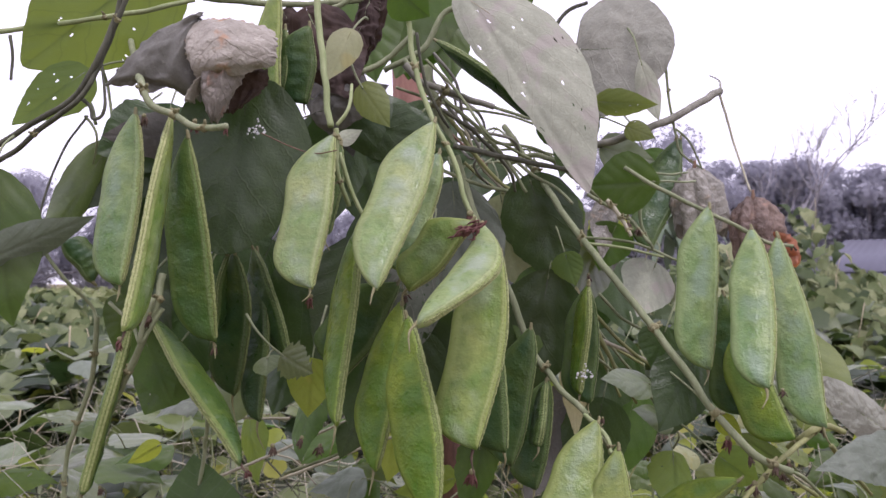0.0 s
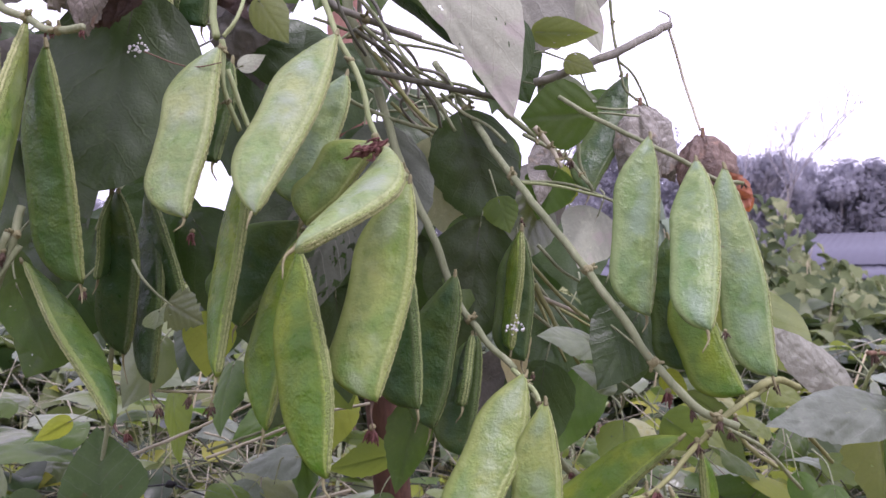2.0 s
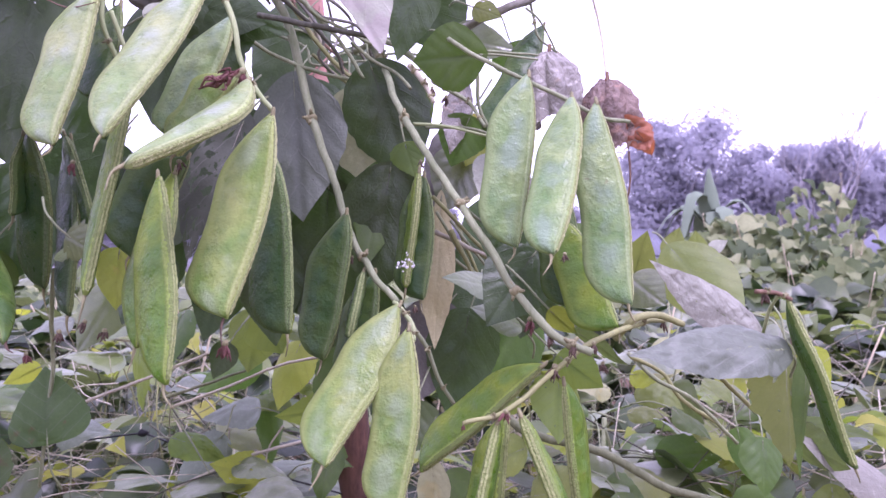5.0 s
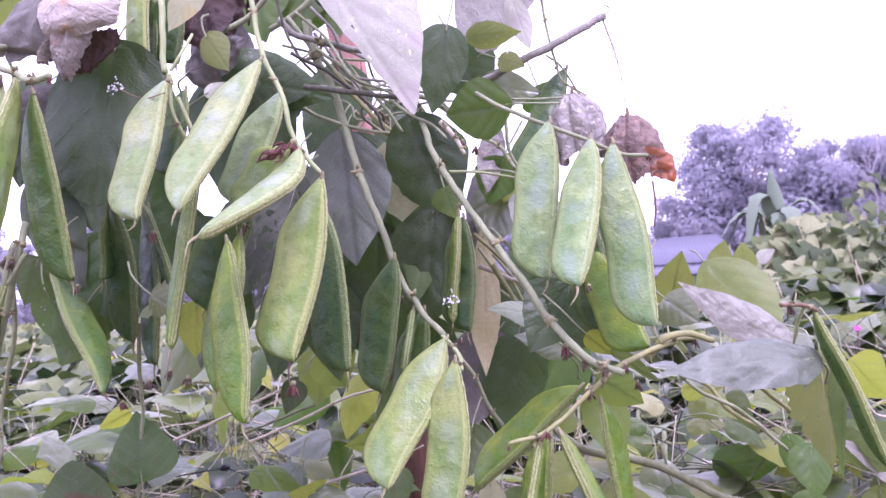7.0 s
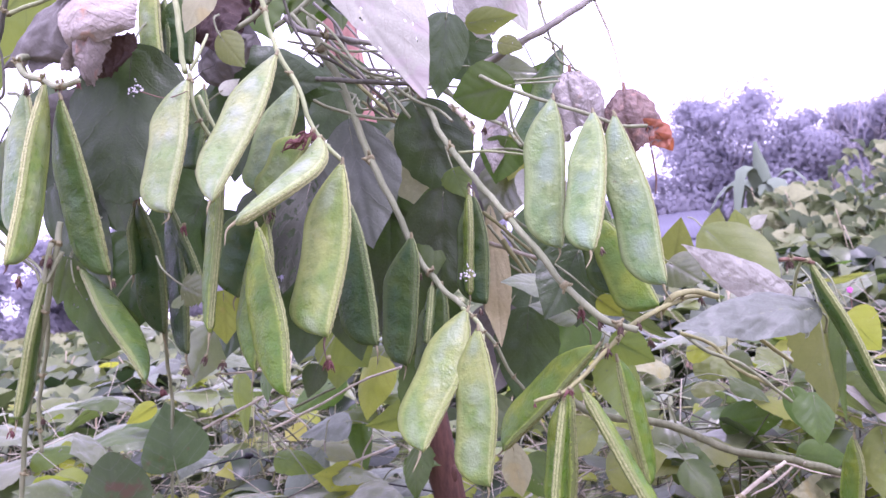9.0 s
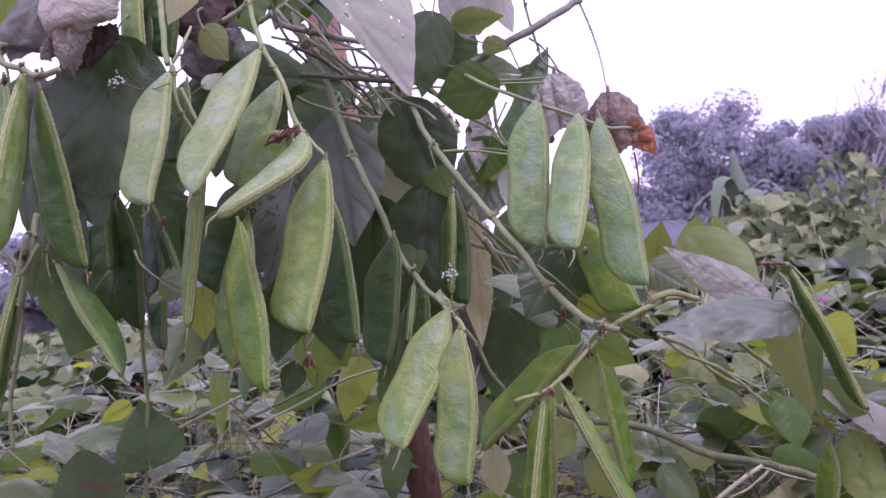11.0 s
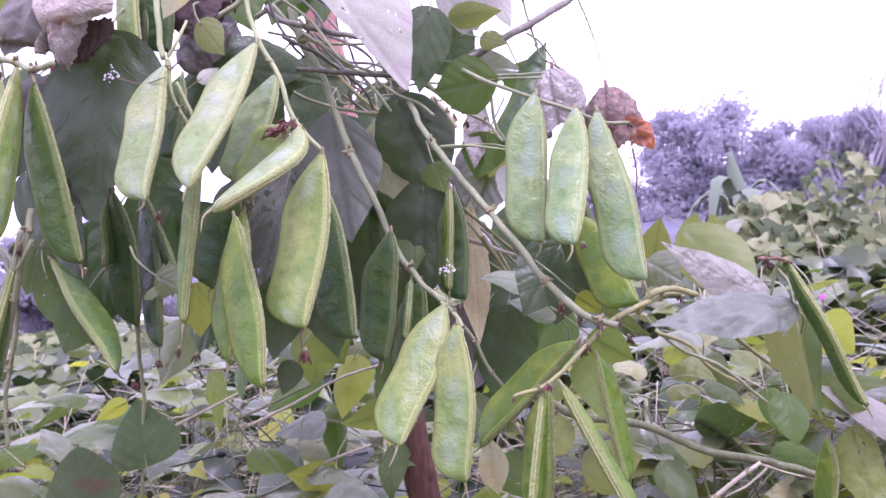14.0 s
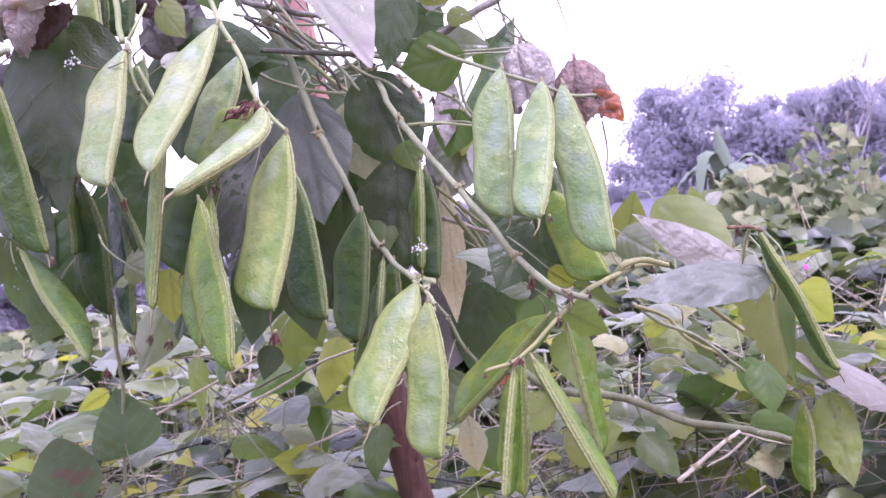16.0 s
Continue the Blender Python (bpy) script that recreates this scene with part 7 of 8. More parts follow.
leaf((0.2510, 0.7049, 0.9582), (0.1953, 0.6811, 0.8994), 0.0706, 5.5, "green", roll=0.31, peak=0.65)
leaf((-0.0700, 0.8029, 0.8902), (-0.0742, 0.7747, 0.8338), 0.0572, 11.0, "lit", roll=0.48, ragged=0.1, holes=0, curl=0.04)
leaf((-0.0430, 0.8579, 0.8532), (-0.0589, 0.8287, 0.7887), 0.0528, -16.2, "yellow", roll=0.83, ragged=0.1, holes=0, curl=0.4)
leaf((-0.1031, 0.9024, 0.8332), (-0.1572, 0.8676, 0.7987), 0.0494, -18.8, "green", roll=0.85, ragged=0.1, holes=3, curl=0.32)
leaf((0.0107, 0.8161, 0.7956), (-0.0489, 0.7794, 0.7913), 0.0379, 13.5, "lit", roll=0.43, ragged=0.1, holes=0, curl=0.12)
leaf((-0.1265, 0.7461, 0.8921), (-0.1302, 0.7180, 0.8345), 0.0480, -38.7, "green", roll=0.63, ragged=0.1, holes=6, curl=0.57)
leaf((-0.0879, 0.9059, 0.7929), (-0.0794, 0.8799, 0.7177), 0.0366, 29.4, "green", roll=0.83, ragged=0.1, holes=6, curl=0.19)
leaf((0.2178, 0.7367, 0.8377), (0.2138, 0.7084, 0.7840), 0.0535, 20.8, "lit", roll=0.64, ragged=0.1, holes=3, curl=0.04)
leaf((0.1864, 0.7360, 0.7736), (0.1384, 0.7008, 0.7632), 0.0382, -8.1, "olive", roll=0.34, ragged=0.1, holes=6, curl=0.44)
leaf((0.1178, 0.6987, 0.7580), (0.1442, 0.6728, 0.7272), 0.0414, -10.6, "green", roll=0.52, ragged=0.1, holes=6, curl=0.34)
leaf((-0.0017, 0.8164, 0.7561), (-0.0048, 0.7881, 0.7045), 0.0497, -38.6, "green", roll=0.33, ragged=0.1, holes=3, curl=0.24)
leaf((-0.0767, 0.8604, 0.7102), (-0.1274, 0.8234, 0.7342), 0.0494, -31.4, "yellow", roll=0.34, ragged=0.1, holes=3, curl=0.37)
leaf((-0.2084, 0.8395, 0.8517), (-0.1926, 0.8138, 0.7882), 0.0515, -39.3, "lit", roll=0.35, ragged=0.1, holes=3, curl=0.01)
leaf((0.1945, 0.7285, 0.7341), (0.2478, 0.7036, 0.7489), 0.0575, 28.9, "olive", roll=0.8, ragged=0.1, holes=0, curl=0.54)
leaf((0.2732, 0.7578, 0.7265), (0.2973, 0.7320, 0.6878), 0.0388, 27.6, "green", roll=0.37, ragged=0.1, holes=0, curl=0.07)
leaf((0.3330, 0.8546, 0.7399), (0.3974, 0.8311, 0.7508), 0.0442, 10.5, "green", roll=0.58, ragged=0.1, holes=6, curl=0.12)
leaf((0.3820, 0.7703, 0.7204), (0.4208, 0.7444, 0.7191), 0.0361, 12.2, "green", roll=0.71, ragged=0.1, holes=0, curl=0.26)
stem("green", 0.0013, 0.0010, (0.4012, 1.0848, 0.9474), (0.3954, 1.0660, 0.9020), (0.3788, 1.0075, 0.8155))
stem("green", 0.0013, 0.0010, (0.4386, 1.0892, 0.9428), (0.4199, 1.0689, 0.8989), (0.3788, 1.0075, 0.8155))
stem("green", 0.0012, 0.0010, (-0.0381, 0.6137, 1.1567), (0.0074, 0.6243, 1.1440), (0.0535, 0.6247, 1.1362), (0.0980, 0.6154, 1.1182))
stem("green", 0.0022, 0.0020, (0.0526, 0.6164, 1.0955), (0.0741, 0.6062, 1.1007), (0.0949, 0.5967, 1.0880), (0.1212, 0.5977, 1.0661))
stem("green", 0.0016, 0.0014, (-0.0413, 0.5956, 1.1144), (-0.0018, 0.5967, 1.0880), (0.0334, 0.5973, 1.0749), (0.0799, 0.6176, 1.0683))
stem("dark", 0.0022, 0.0018, (0.0174, 0.6499, 1.2465), (0.0560, 0.6507, 1.2272), (0.0947, 0.6516, 1.2078), (0.1237, 0.6522, 1.1934))
leaf((-0.0980, 0.5547, 1.1961), (-0.0584, 0.5421, 1.1262), 0.0600, 0, "umber", crumple=0.006, roll=0.8, petiole=0.0)
leaf((-0.0721, 0.6364, 1.2386), (-0.0544, 0.6215, 1.1632), 0.0700, 0, "green")
leaf((-0.0174, 0.6631, 1.2291), (-0.0294, 0.6441, 1.1713), 0.0600, 0, "green")
leaf((-0.0895, 0.5969, 1.1761), (-0.0682, 0.5826, 1.0962), 0.0560, 10, "smoke", roll=0.6)
leaf((-0.1644, 0.5083, 1.1680), (-0.1920, 0.4873, 1.1171), 0.0540, -10, "smoke", roll=0.7, crumple=0.004, petiole=0.0)
leaf((-0.0082, 0.7273, 1.1647), (-0.0477, 0.7065, 1.0801), 0.0700, 0, "dark")
leaf((0.1019, 0.6595, 1.1550), (0.1264, 0.6644, 1.1055), 0.0600, 0, "dark")
leaf((0.0419, 0.7544, 1.1345), (0.0204, 0.7344, 1.0749), 0.0600, 0, "dark")
leaf((0.1365, 0.6890, 1.0295), (0.1152, 0.6687, 0.9778), 0.0500, 10, "grey")
leaf((0.1561, 0.6899, 1.0589), (0.1355, 0.6693, 1.0166), 0.0440, 0, "yellow")
leaf((0.0792, 0.6841, 0.9941), (0.0911, 0.6672, 0.9499), 0.0500, 0, "dark")
leaf((-0.0788, 0.5699, 1.1288), (0.0146, 0.5717, 1.0962), 0.0520, 0, "dark", roll=0.5, peak=0.7)

# leaves that overlap low down in the canopy
leaf((0.1983, 0.8908, 0.8489), (0.1657, 0.8774, 0.8592), 0.0462, -13, "yellow", roll=0.7, ragged=0.1, peak=0.52, full=1.0, crumple=0.002, holes=0, curl=0.14)
leaf((0.4217, 0.8599, 0.7437), (0.3787, 0.8196, 0.7369), 0.0362, -16, "olive", roll=0.52, ragged=0.1, peak=0.52, full=1.0, crumple=0.002, holes=0, curl=0.13)
leaf((0.2638, 0.9532, 0.7301), (0.2086, 0.9386, 0.7341), 0.0481, -59, "yellow", roll=0.35, ragged=0.1, peak=0.52, full=1.0, crumple=0.002, holes=4, curl=0.52)
leaf((0.4599, 1.0533, 0.7795), (0.4941, 1.0492, 0.7585), 0.0290, 23, "grey", roll=0.64, ragged=0.1, peak=0.52, full=1.0, crumple=0.002, holes=0, curl=0.39)
leaf((0.5320, 1.1283, 0.5728), (0.4692, 1.1139, 0.5799), 0.0430, -35, "green", roll=0.36, ragged=0.1, peak=0.52, full=1.0, crumple=0.002, holes=0, curl=0.02)
leaf((0.5308, 1.1153, 0.7250), (0.5615, 1.0850, 0.7235), 0.0492, 11, "lit", roll=0.78, ragged=0.1, peak=0.52, full=1.0, crumple=0.002, holes=0, curl=0.24)
leaf((0.2784, 0.9870, 0.6557), (0.2374, 0.9417, 0.6750), 0.0316, -8, "cream", roll=0.47, ragged=0.1, peak=0.52, full=1.0, crumple=0.002, holes=0, curl=0.59)
leaf((0.3879, 1.0676, 0.6939), (0.4162, 1.0437, 0.6743), 0.0514, 47, "green", roll=0.59, ragged=0.1, peak=0.52, full=1.0, crumple=0.002, holes=0, curl=0.21)
leaf((0.1891, 0.8564, 0.7991), (0.1367, 0.8271, 0.8134), 0.0427, -56, "lit", roll=0.77, ragged=0.1, peak=0.52, full=1.0, crumple=0.002, holes=0, curl=0.41)
leaf((0.3874, 0.9564, 0.7227), (0.4173, 0.9348, 0.7259), 0.0354, 50, "grey", roll=0.38, ragged=0.1, peak=0.52, full=1.0, crumple=0.002, holes=0, curl=0.31)
leaf((0.3083, 0.8721, 0.8216), (0.3437, 0.8416, 0.8239), 0.0309, 28, "yellow", roll=0.45, ragged=0.1, peak=0.52, full=1.0, crumple=0.002, holes=0, curl=0.12)
leaf((0.5273, 0.9943, 0.7583), (0.5756, 0.9997, 0.7278), 0.0428, 54, "green", roll=0.62, ragged=0.1, peak=0.52, full=1.0, crumple=0.002, holes=0, curl=0.49)
leaf((0.3397, 1.0480, 0.7488), (0.3918, 1.0410, 0.7447), 0.0351, 58, "olive", roll=0.76, ragged=0.1, peak=0.52, full=1.0, crumple=0.002, holes=0, curl=0.58)
leaf((0.5507, 1.0988, 0.6457), (0.6106, 1.0985, 0.6386), 0.0288, 32, "green", roll=0.78, ragged=0.1, peak=0.52, full=1.0, crumple=0.002, holes=0, curl=0.59)
leaf((0.2821, 0.8670, 0.8085), (0.2352, 0.8302, 0.8125), 0.0336, -38, "cream", roll=0.76, ragged=0.1, peak=0.52, full=1.0, crumple=0.002, holes=0, curl=0.4)
leaf((0.5005, 1.0914, 0.8206), (0.5537, 1.0775, 0.7956), 0.0486, 22, "olive", roll=0.54, ragged=0.1, peak=0.52, full=1.0, crumple=0.002, holes=0, curl=0.33)
leaf((0.2820, 1.0432, 0.7534), (0.2169, 1.0011, 0.7672), 0.0379, -55, "green", roll=0.89, ragged=0.1, peak=0.52, full=1.0, crumple=0.002, holes=4, curl=0.04)
leaf((0.2980, 1.1027, 0.7217), (0.2350, 1.0630, 0.7323), 0.0504, -17, "grey", roll=0.63, ragged=0.1, peak=0.52, full=1.0, crumple=0.002, holes=0, curl=0.01)
leaf((0.4783, 0.9551, 0.7395), (0.5168, 0.9316, 0.7490), 0.0515, 41, "lit", roll=0.4, ragged=0.1, peak=0.52, full=1.0, crumple=0.002, holes=0, curl=0.28)
leaf((0.2984, 0.9100, 0.6605), (0.3423, 0.9061, 0.6593), 0.0294, 53, "grey", roll=0.32, ragged=0.1, peak=0.52, full=1.0, crumple=0.002, holes=4, curl=0.25)
leaf((0.5216, 1.1141, 0.7871), (0.5564, 1.0871, 0.7713), 0.0389, 13, "green", roll=0.82, ragged=0.1, peak=0.52, full=1.0, crumple=0.002, holes=0, curl=0.08)
leaf((0.3220, 0.8897, 0.8106), (0.3619, 0.8711, 0.7859), 0.0477, 28, "olive", roll=0.41, ragged=0.1, peak=0.52, full=1.0, crumple=0.002, holes=0, curl=0.54)
leaf((0.4275, 0.8355, 0.6635), (0.3763, 0.8025, 0.6753), 0.0388, -16, "cream", roll=0.36, ragged=0.1, peak=0.52, full=1.0, crumple=0.002, holes=4, curl=0.52)
leaf((0.3646, 0.9246, 0.8204), (0.3288, 0.9084, 0.8119), 0.0483, -35, "grey", roll=0.37, ragged=0.1, peak=0.52, full=1.0, crumple=0.002, holes=4, curl=0.51)
leaf((0.4480, 0.8720, 0.7045), (0.4026, 0.8352, 0.7064), 0.0423, -35, "green", roll=0.75, ragged=0.1, peak=0.52, full=1.0, crumple=0.002, holes=4, curl=0.37)
leaf((0.3805, 1.0541, 0.7111), (0.3286, 1.0424, 0.6860), 0.0403, -43, "grey", roll=0.78, ragged=0.1, peak=0.52, full=1.0, crumple=0.002, holes=0, curl=0.54)
leaf((0.4910, 0.9620, 0.7600), (0.4359, 0.9435, 0.7590), 0.0330, -10, "grey", roll=0.65, ragged=0.1, peak=0.52, full=1.0, crumple=0.002, holes=0, curl=0.57)
leaf((0.4599, 0.9965, 0.6286), (0.4271, 0.9901, 0.6432), 0.0515, -36, "lit", roll=0.34, ragged=0.1, peak=0.52, full=1.0, crumple=0.002, holes=0, curl=0.25)
leaf((0.3536, 0.9194, 0.6472), (0.3177, 0.8944, 0.6515), 0.0319, -7, "olive", roll=0.63, ragged=0.1, peak=0.52, full=1.0, crumple=0.002, holes=0, curl=0.58)
leaf((0.5421, 1.1016, 0.6431), (0.5650, 1.0662, 0.6214), 0.0393, 48, "cream", roll=0.55, ragged=0.1, peak=0.52, full=1.0, crumple=0.002, holes=4, curl=0.6)
leaf((0.4277, 1.0297, 0.6062), (0.3651, 1.0169, 0.6017), 0.0446, -41, "olive", roll=0.84, ragged=0.1, peak=0.52, full=1.0, crumple=0.002, holes=0, curl=0.4)
leaf((0.3433, 0.8347, 0.7917), (0.3807, 0.8289, 0.7636), 0.0366, 58, "green", roll=0.88, ragged=0.1, peak=0.52, full=1.0, crumple=0.002, holes=0, curl=0.21)
leaf((0.4218, 0.9251, 0.8016), (0.3847, 0.8997, 0.7972), 0.0422, -51, "olive", roll=0.35, ragged=0.1, peak=0.52, full=1.0, crumple=0.002, holes=4, curl=0.42)
leaf((0.5566, 1.0618, 0.6142), (0.6027, 1.0671, 0.5853), 0.0338, 43, "olive", roll=0.87, ragged=0.1, peak=0.52, full=1.0, crumple=0.002, holes=0, curl=0.45)
leaf((0.3249, 0.8577, 0.8422), (0.3600, 0.8344, 0.8348), 0.0510, 12, "cream", roll=0.46, ragged=0.1, peak=0.52, full=1.0, crumple=0.002, holes=0, curl=0.16)
leaf((0.2870, 1.0622, 0.6076), (0.2231, 1.0360, 0.6141), 0.0414, -30, "cream", roll=0.58, ragged=0.1, peak=0.52, full=1.0, crumple=0.002, holes=4, curl=0.23)
leaf((0.2669, 0.8008, 0.7188), (0.3103, 0.7912, 0.7047), 0.0492, 12, "green", roll=0.64, ragged=0.1, peak=0.52, full=1.0, crumple=0.002, holes=0, curl=0.4)
leaf((0.3640, 0.9272, 0.7853), (0.3915, 0.9070, 0.7927), 0.0406, 8, "yellow", roll=0.64, ragged=0.1, peak=0.52, full=1.0, crumple=0.002, holes=0, curl=0.15)
leaf((0.3286, 0.7996, 0.8476), (0.2856, 0.7554, 0.8382), 0.0358, -50, "grey", roll=0.79, ragged=0.1, peak=0.52, full=1.0, crumple=0.002, holes=0, curl=0.52)
leaf((0.5423, 1.0979, 0.6094), (0.5711, 1.0738, 0.6028), 0.0334, 34, "yellow", roll=0.79, ragged=0.1, peak=0.52, full=1.0, crumple=0.002, holes=4, curl=0.34)
leaf((0.3024, 0.9518, 0.6510), (0.2658, 0.9420, 0.6487), 0.0416, -53, "olive", roll=0.71, ragged=0.1, peak=0.52, full=1.0, crumple=0.002, holes=0, curl=0.38)
leaf((0.3134, 0.9393, 0.6907), (0.3561, 0.9289, 0.6747), 0.0364, 26, "yellow", roll=0.39, ragged=0.1, peak=0.52, full=1.0, crumple=0.002, holes=0, curl=0.55)
leaf((0.4903, 0.9607, 0.7794), (0.4283, 0.9220, 0.7671), 0.0449, -24, "green", roll=0.7, ragged=0.1, peak=0.52, full=1.0, crumple=0.002, holes=0, curl=0.23)
leaf((-0.1001, 0.8973, 0.7919), (-0.0519, 0.8759, 0.7764), 0.0510, 72, "lit", roll=0.55, ragged=0.12, peak=0.5, full=1.0, crumple=0.002, holes=0, curl=0.66)
leaf((-0.1730, 0.8467, 0.7550), (-0.1160, 0.8527, 0.7292), 0.0438, 58, "lit", roll=0.71, ragged=0.12, peak=0.5, full=1.0, crumple=0.002, holes=4, curl=0.56)
leaf((-0.4174, 0.8854, 0.7310), (-0.4652, 0.8577, 0.7246), 0.0415, -60, "green", roll=0.59, ragged=0.12, peak=0.5, full=1.0, crumple=0.002, holes=4, curl=0.6)
leaf((-0.3779, 0.8685, 0.7377), (-0.4230, 0.8348, 0.7459), 0.0360, -50, "green", roll=0.85, ragged=0.12, peak=0.5, full=1.0, crumple=0.002, holes=0, curl=0.34)
leaf((-0.1797, 0.9679, 0.7991), (-0.2158, 0.9344, 0.7887), 0.0419, -50, "slate", roll=0.63, ragged=0.12, peak=0.5, full=1.0, crumple=0.002, holes=0, curl=0.44)
leaf((0.0042, 0.8770, 0.7923), (-0.0482, 0.8444, 0.8071), 0.0472, -58, "lit", roll=0.99, ragged=0.12, peak=0.5, full=1.0, crumple=0.002, holes=4, curl=0.27)
leaf((-0.1228, 1.0192, 0.6838), (-0.0554, 1.0130, 0.6834), 0.0505, 72, "slate", roll=0.79, ragged=0.12, peak=0.5, full=1.0, crumple=0.002, holes=0, curl=0.47)
leaf((-0.1622, 0.9826, 0.7540), (-0.0955, 0.9734, 0.7308), 0.0550, 64, "grey", roll=0.71, ragged=0.12, peak=0.5, full=1.0, crumple=0.002, holes=4, curl=0.68)
leaf((-0.3925, 0.8927, 0.8361), (-0.4338, 0.8511, 0.8384), 0.0407, -69, "green", roll=0.65, ragged=0.12, peak=0.5, full=1.0, crumple=0.002, holes=0, curl=0.29)
leaf((-0.1478, 1.0759, 0.7237), (-0.1837, 1.0325, 0.7269), 0.0565, -56, "grey", roll=0.48, ragged=0.12, peak=0.5, full=1.0, crumple=0.002, holes=0, curl=0.24)
leaf((-0.1778, 0.9170, 0.9103), (-0.2269, 0.8736, 0.8999), 0.0430, -74, "grey", roll=0.7, ragged=0.12, peak=0.5, full=1.0, crumple=0.002, holes=0, curl=0.31)
leaf((-0.1023, 0.8408, 0.7329), (-0.0410, 0.8242, 0.7162), 0.0434, 73, "grey", roll=0.7, ragged=0.12, peak=0.5, full=1.0, crumple=0.002, holes=4, curl=0.63)
leaf((-0.2214, 0.8453, 0.9137), (-0.2625, 0.8087, 0.9216), 0.0487, -75, "grey", roll=0.85, ragged=0.12, peak=0.5, full=1.0, crumple=0.002, holes=0, curl=0.62)
leaf((-0.5565, 1.0532, 0.6863), (-0.4657, 1.0478, 0.6859), 0.0598, 53, "grey", roll=0.77, ragged=0.12, peak=0.5, full=1.0, crumple=0.002, holes=0, curl=0.46)
leaf((-0.4259, 1.0148, 0.7400), (-0.3561, 1.0175, 0.7357), 0.0522, 65, "grey", roll=0.63, ragged=0.12, peak=0.5, full=1.0, crumple=0.002, holes=4, curl=0.33)
leaf((-0.4922, 1.0342, 0.7781), (-0.4124, 1.0246, 0.7474), 0.0529, 50, "grey", roll=0.85, ragged=0.12, peak=0.5, full=1.0, crumple=0.002, holes=4, curl=0.28)
leaf((-0.1140, 1.0914, 0.8229), (-0.0493, 1.0712, 0.8012), 0.0511, 49, "lit", roll=0.97, ragged=0.12, peak=0.5, full=1.0, crumple=0.002, holes=0, curl=0.49)
leaf((-0.0829, 0.9938, 0.6662), (-0.0012, 0.9633, 0.6680), 0.0469, 53, "slate", roll=0.68, ragged=0.12, peak=0.5, full=1.0, crumple=0.002, holes=0, curl=0.13)
leaf((-0.2898, 0.8299, 0.8214), (-0.3449, 0.8188, 0.8106), 0.0409, -57, "green", roll=0.84, ragged=0.12, peak=0.5, full=1.0, crumple=0.002, holes=0, curl=0.41)
leaf((-0.4096, 1.0079, 0.9217), (-0.4624, 0.9780, 0.9074), 0.0489, -74, "grey", roll=0.69, ragged=0.12, peak=0.5, full=1.0, crumple=0.002, holes=4, curl=0.45)
leaf((-0.0237, 0.9579, 0.8732), (0.0345, 0.9582, 0.8561), 0.0372, 60, "lit", roll=0.98, ragged=0.12, peak=0.5, full=1.0, crumple=0.002, holes=0, curl=0.58)
leaf((-0.3977, 1.0308, 0.9139), (-0.4486, 1.0243, 0.9248), 0.0452, -65, "grey", roll=0.72, ragged=0.12, peak=0.5, full=1.0, crumple=0.002, holes=0, curl=0.41)
leaf((-0.0384, 0.9437, 0.8583), (-0.0942, 0.9224, 0.8495), 0.0511, -67, "lit", roll=0.7, ragged=0.12, peak=0.5, full=1.0, crumple=0.002, holes=4, curl=0.61)
leaf((-0.3363, 0.7579, 0.8030), (-0.3462, 0.7165, 0.8047), 0.0588, -55, "grey", roll=0.43, ragged=0.12, peak=0.5, full=1.0, crumple=0.002, holes=0, curl=0.15)
leaf((-0.0718, 0.7825, 0.7189), (-0.0073, 0.7520, 0.7163), 0.0583, 60, "grey", roll=0.48, ragged=0.12, peak=0.5, full=1.0, crumple=0.002, holes=0, curl=0.26)
leaf((-0.5992, 0.9386, 0.8104), (-0.5186, 0.9087, 0.7829), 0.0546, 68, "grey", roll=0.47, ragged=0.12, peak=0.5, full=1.0, crumple=0.002, holes=0, curl=0.25)
leaf((-0.0867, 0.8522, 0.7874), (-0.1447, 0.8426, 0.7743), 0.0585, -61, "slate", roll=0.6, ragged=0.12, peak=0.5, full=1.0, crumple=0.002, holes=0, curl=0.38)
leaf((-0.0299, 0.8738, 0.7247), (0.0121, 0.8725, 0.7215), 0.0427, 56, "green", roll=0.41, ragged=0.12, peak=0.5, full=1.0, crumple=0.002, holes=4, curl=0.31)
leaf((-0.4587, 1.0478, 0.8153), (-0.5307, 1.0170, 0.8249), 0.0524, -68, "grey", roll=0.45, ragged=0.12, peak=0.5, full=1.0, crumple=0.002, holes=4, curl=0.22)
leaf((-0.5076, 0.8928, 0.7767), (-0.4370, 0.8915, 0.7710), 0.0478, 60, "lit", roll=0.69, ragged=0.12, peak=0.5, full=1.0, crumple=0.002, holes=0, curl=0.48)
leaf((-0.3698, 0.7461, 0.7554), (-0.4030, 0.7064, 0.7755), 0.0401, -53, "grey", roll=0.67, ragged=0.12, peak=0.5, full=1.0, crumple=0.002, holes=0, curl=0.4)
leaf((-0.3199, 0.8944, 0.7498), (-0.2556, 0.8829, 0.7509), 0.0463, 49, "slate", roll=0.62, ragged=0.12, peak=0.5, full=1.0, crumple=0.002, holes=4, curl=0.7)
leaf((-0.2326, 0.7998, 0.8764), (-0.1669, 0.7811, 0.8708), 0.0409, 52, "grey", roll=0.41, ragged=0.12, peak=0.5, full=1.0, crumple=0.002, holes=0, curl=0.48)
leaf((-0.2467, 0.7743, 0.8815), (-0.2818, 0.7615, 0.8673), 0.0407, -60, "slate", roll=0.87, ragged=0.12, peak=0.5, full=1.0, crumple=0.002, holes=0, curl=0.58)

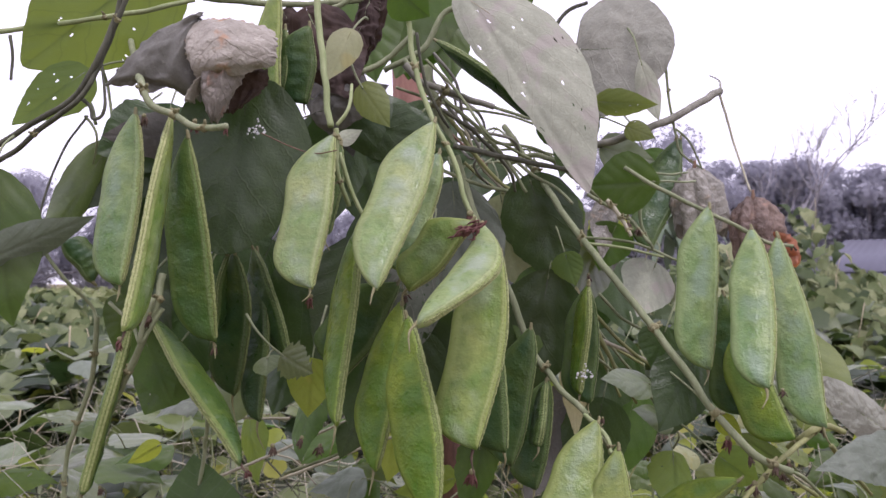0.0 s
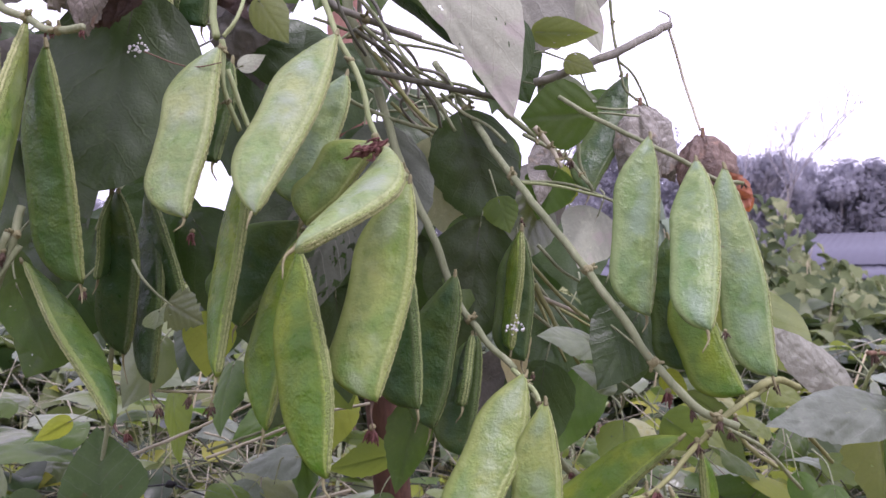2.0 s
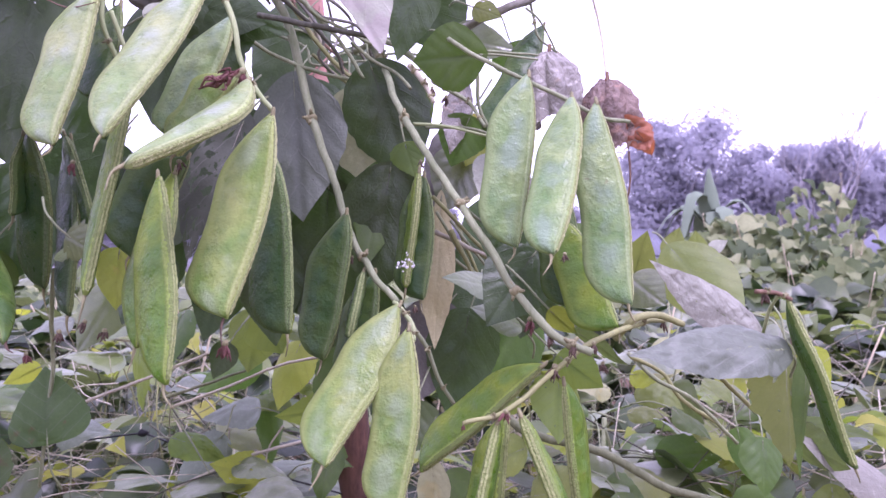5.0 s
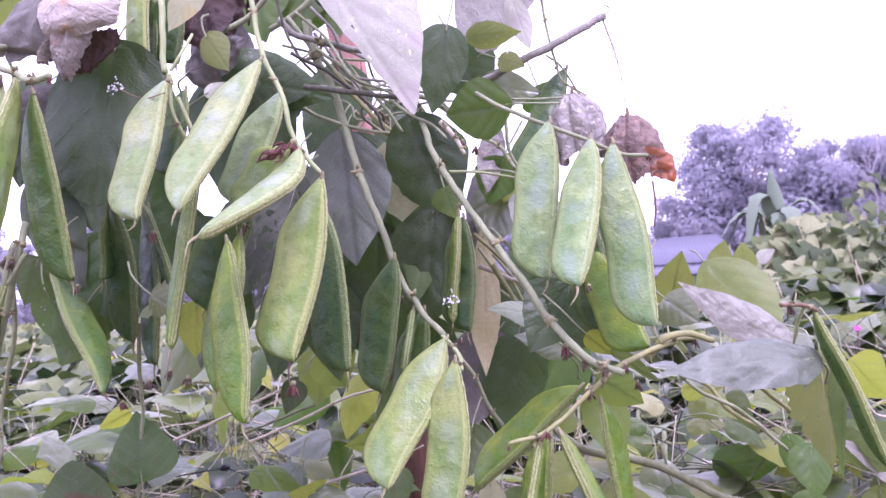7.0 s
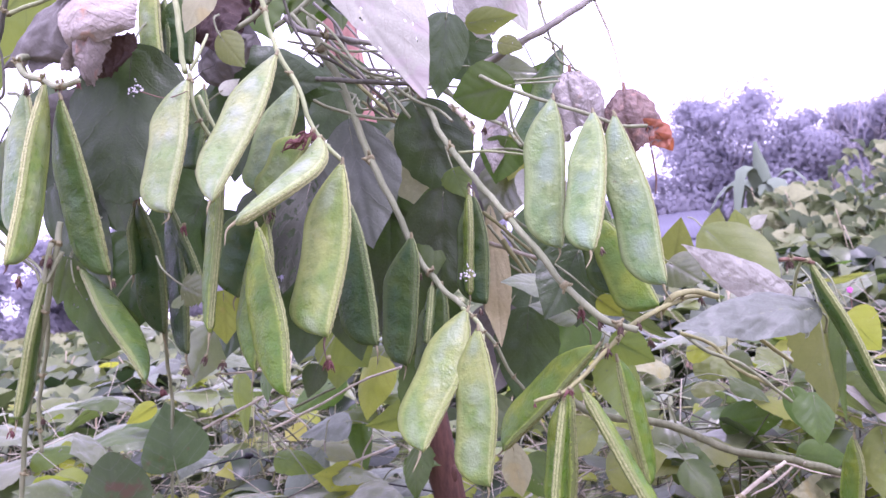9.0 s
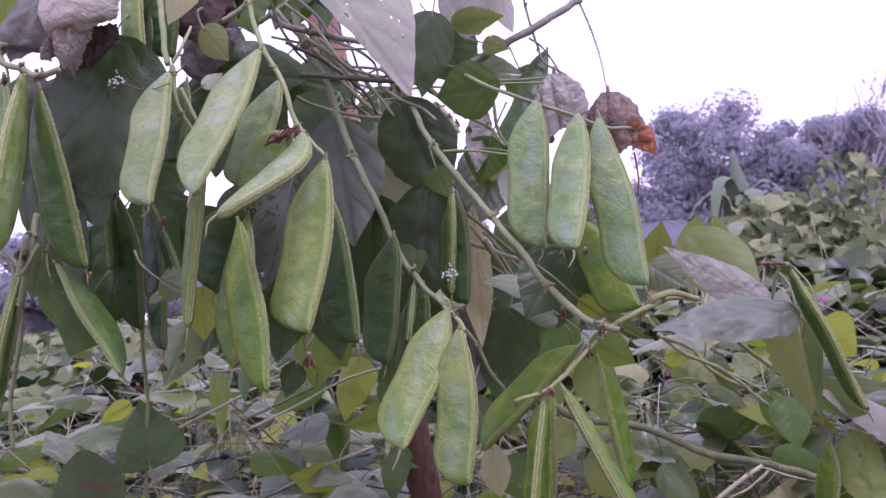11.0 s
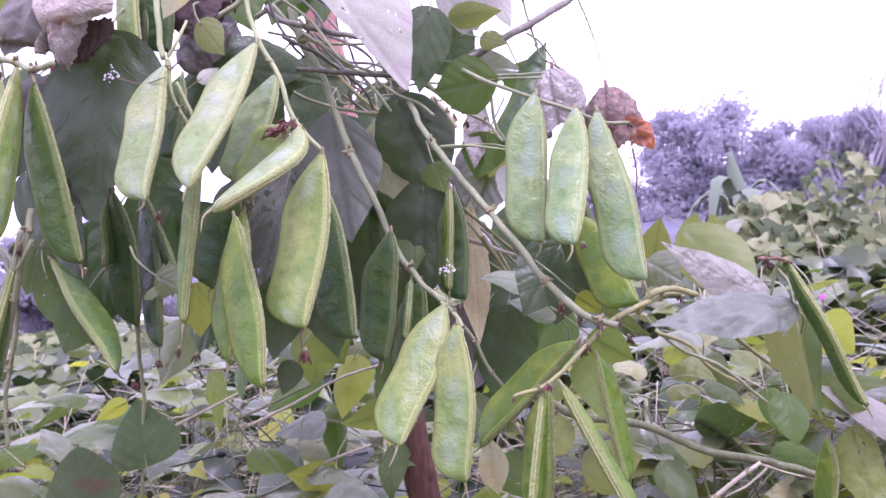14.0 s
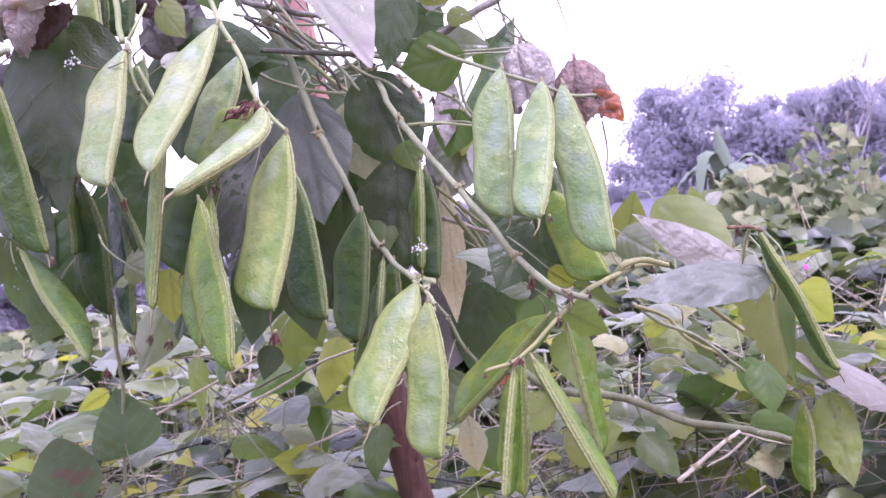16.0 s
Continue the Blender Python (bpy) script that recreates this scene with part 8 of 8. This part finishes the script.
# low leaves and dead stalks left of the stake
leaf((-0.1884, 0.7456, 0.9134), (-0.2152, 0.7261, 0.8573), 0.0480, 10, "grey", roll=0.5, ragged=0.1, peak=0.6)
leaf((-0.2876, 0.7913, 0.8354), (-0.3104, 0.7699, 0.8216), 0.0220, 20, "yellow", roll=0.5)
stem("straw", 0.0017, 0.0012, (-0.2280, 0.7679, 0.8061), (-0.1676, 0.7819, 0.8298), (-0.0836, 0.8076, 0.8644))
stem("dun", 0.0016, 0.0012, (-0.1616, 0.7938, 0.8060), (-0.1231, 0.7964, 0.8191), (-0.0809, 0.8094, 0.8328))
leaf((0.0360, 0.6848, 0.8640), (0.0192, 0.6665, 0.7990), 0.0420, 15, "green", roll=0.5, ragged=0.08, holes=3)

leaf((0.1478, 0.6970, 0.8120), (0.1340, 0.6930, 0.8060), 0.0120, 0, "orange", crumple=0.003, petiole=0.0, ragged=0.3)
# Added leaf that stands for the backlit lower corner of the dark leaf behind.
leaf((0.0936, 0.5902, 1.0218), (0.1012, 0.5879, 0.9977), 0.0270, 8, "lit", roll=0.4, ragged=0.08, peak=0.6)

# knot of stems above the pods
stem("mauve", 0.0026, 0.0024, (-0.0287, 0.5839, 1.1667), (-0.0184, 0.5856, 1.1551), (-0.0051, 0.5873, 1.1496), (0.0164, 0.5950, 1.1438), (0.0407, 0.6030, 1.1384), nodes=1)
stem("green", 0.0022, 0.0020, (-0.0706, 0.5498, 1.1485), (-0.0543, 0.5514, 1.1532), (-0.0372, 0.5529, 1.1646), (-0.0215, 0.5538, 1.1829))
stem("dark", 0.0012, 0.0010, (-0.0187, 0.5442, 1.1787), (-0.0139, 0.5462, 1.1472), (-0.0037, 0.5483, 1.1238), (0.0041, 0.5597, 1.1131))
stem("green", 0.0016, 0.0013, (0.0010, 0.5784, 1.1388), (0.0302, 0.5827, 1.1143), (0.0503, 0.5860, 1.0909), (0.0637, 0.5885, 1.0692))
stem("yellow", 0.0018, 0.0014, (0.0062, 0.6096, 1.1301), (0.0266, 0.6131, 1.1008), (0.0480, 0.6165, 1.0787), (0.0695, 0.6094, 1.0658))
stem("straw", 0.0016, 0.0012, (0.0176, 0.6212, 1.1240), (0.0311, 0.6240, 1.0952), (0.0563, 0.6179, 1.0679), (0.0755, 0.6105, 1.0565))
stem("yellow", 0.0014, 0.0012, (0.0171, 0.6323, 1.0991), (0.0396, 0.6356, 1.0803), (0.0686, 0.6296, 1.0619))
stem("green", 0.0014, 0.0012, (0.0539, 0.5962, 1.0975), (0.0687, 0.5984, 1.0848), (0.0871, 0.5909, 1.0724), (0.0981, 0.5827, 1.0597))
leaf((0.1946, 0.8513, 1.0236), (0.1990, 0.8341, 0.9451), 0.0840, 0, "dark")
leaf((0.1684, 0.8728, 1.0042), (0.1474, 0.8563, 0.9273), 0.0700, -10, "dark")
leaf((-0.0462, 0.6471, 1.0599), (-0.0656, 0.6390, 0.9641), 0.0640, 0, "dark", roll=0.4)
stem("brown", 0.0004, 0.0003, (-0.1178, 0.4963, 1.0968), (-0.0918, 0.4718, 1.0829), (-0.0751, 0.4551, 1.0766), (-0.0623, 0.4520, 1.0781), name='tendril', label='hair-thin dry tendril across a pod')
stem("green", 0.0010, 0.0007, (-0.2413, 0.5156, 1.1124), (-0.2356, 0.5159, 1.1048), (-0.2329, 0.5163, 1.0953), (-0.2401, 0.5269, 1.0816))
leaf((-0.2278, 0.5640, 1.1137), (-0.2382, 0.5557, 1.0455), 0.0580, 0, "dark", roll=0.5, peak=0.75)
leaf((-0.1718, 0.6517, 1.0944), (-0.1619, 0.6462, 1.0129), 0.0700, 0, "dark", roll=0.4, peak=0.75)


def fluff(at):
    rnd = random.Random(3)
    ob = thing("insect_fluff", at, "tiny white insect fluff on a dark leaf", "fluff")
    for i in range(20):
        bm = bmesh.new()
        lump(bm, (rnd.gauss(0, 0.0028), -0.003, rnd.gauss(0, 0.0022)), rnd.uniform(0.0003, 0.0010), i, (1, 0.5, 1), 0.6)
        tf = new("tuft", mesh_of("tuft", bm, FLECK))
        tf.parent = ob


twine(((-0.2268, 0.8922, 0.7502), (-0.1408, 0.8828, 0.7252), (-0.0338, 0.8859, 0.6961), (0.1210, 0.9360, 0.6383)), "thin black twine stretched between the plants")
twine(((-0.2268, 0.8922, 0.7502), (-0.2986, 0.9352, 0.7339), (-0.4499, 1.0205, 0.6990)), "thin black twine running into the leaves")
fluff((-0.1211, 0.4992, 1.0988))
fluff((0.0984, 0.5447, 0.9362))
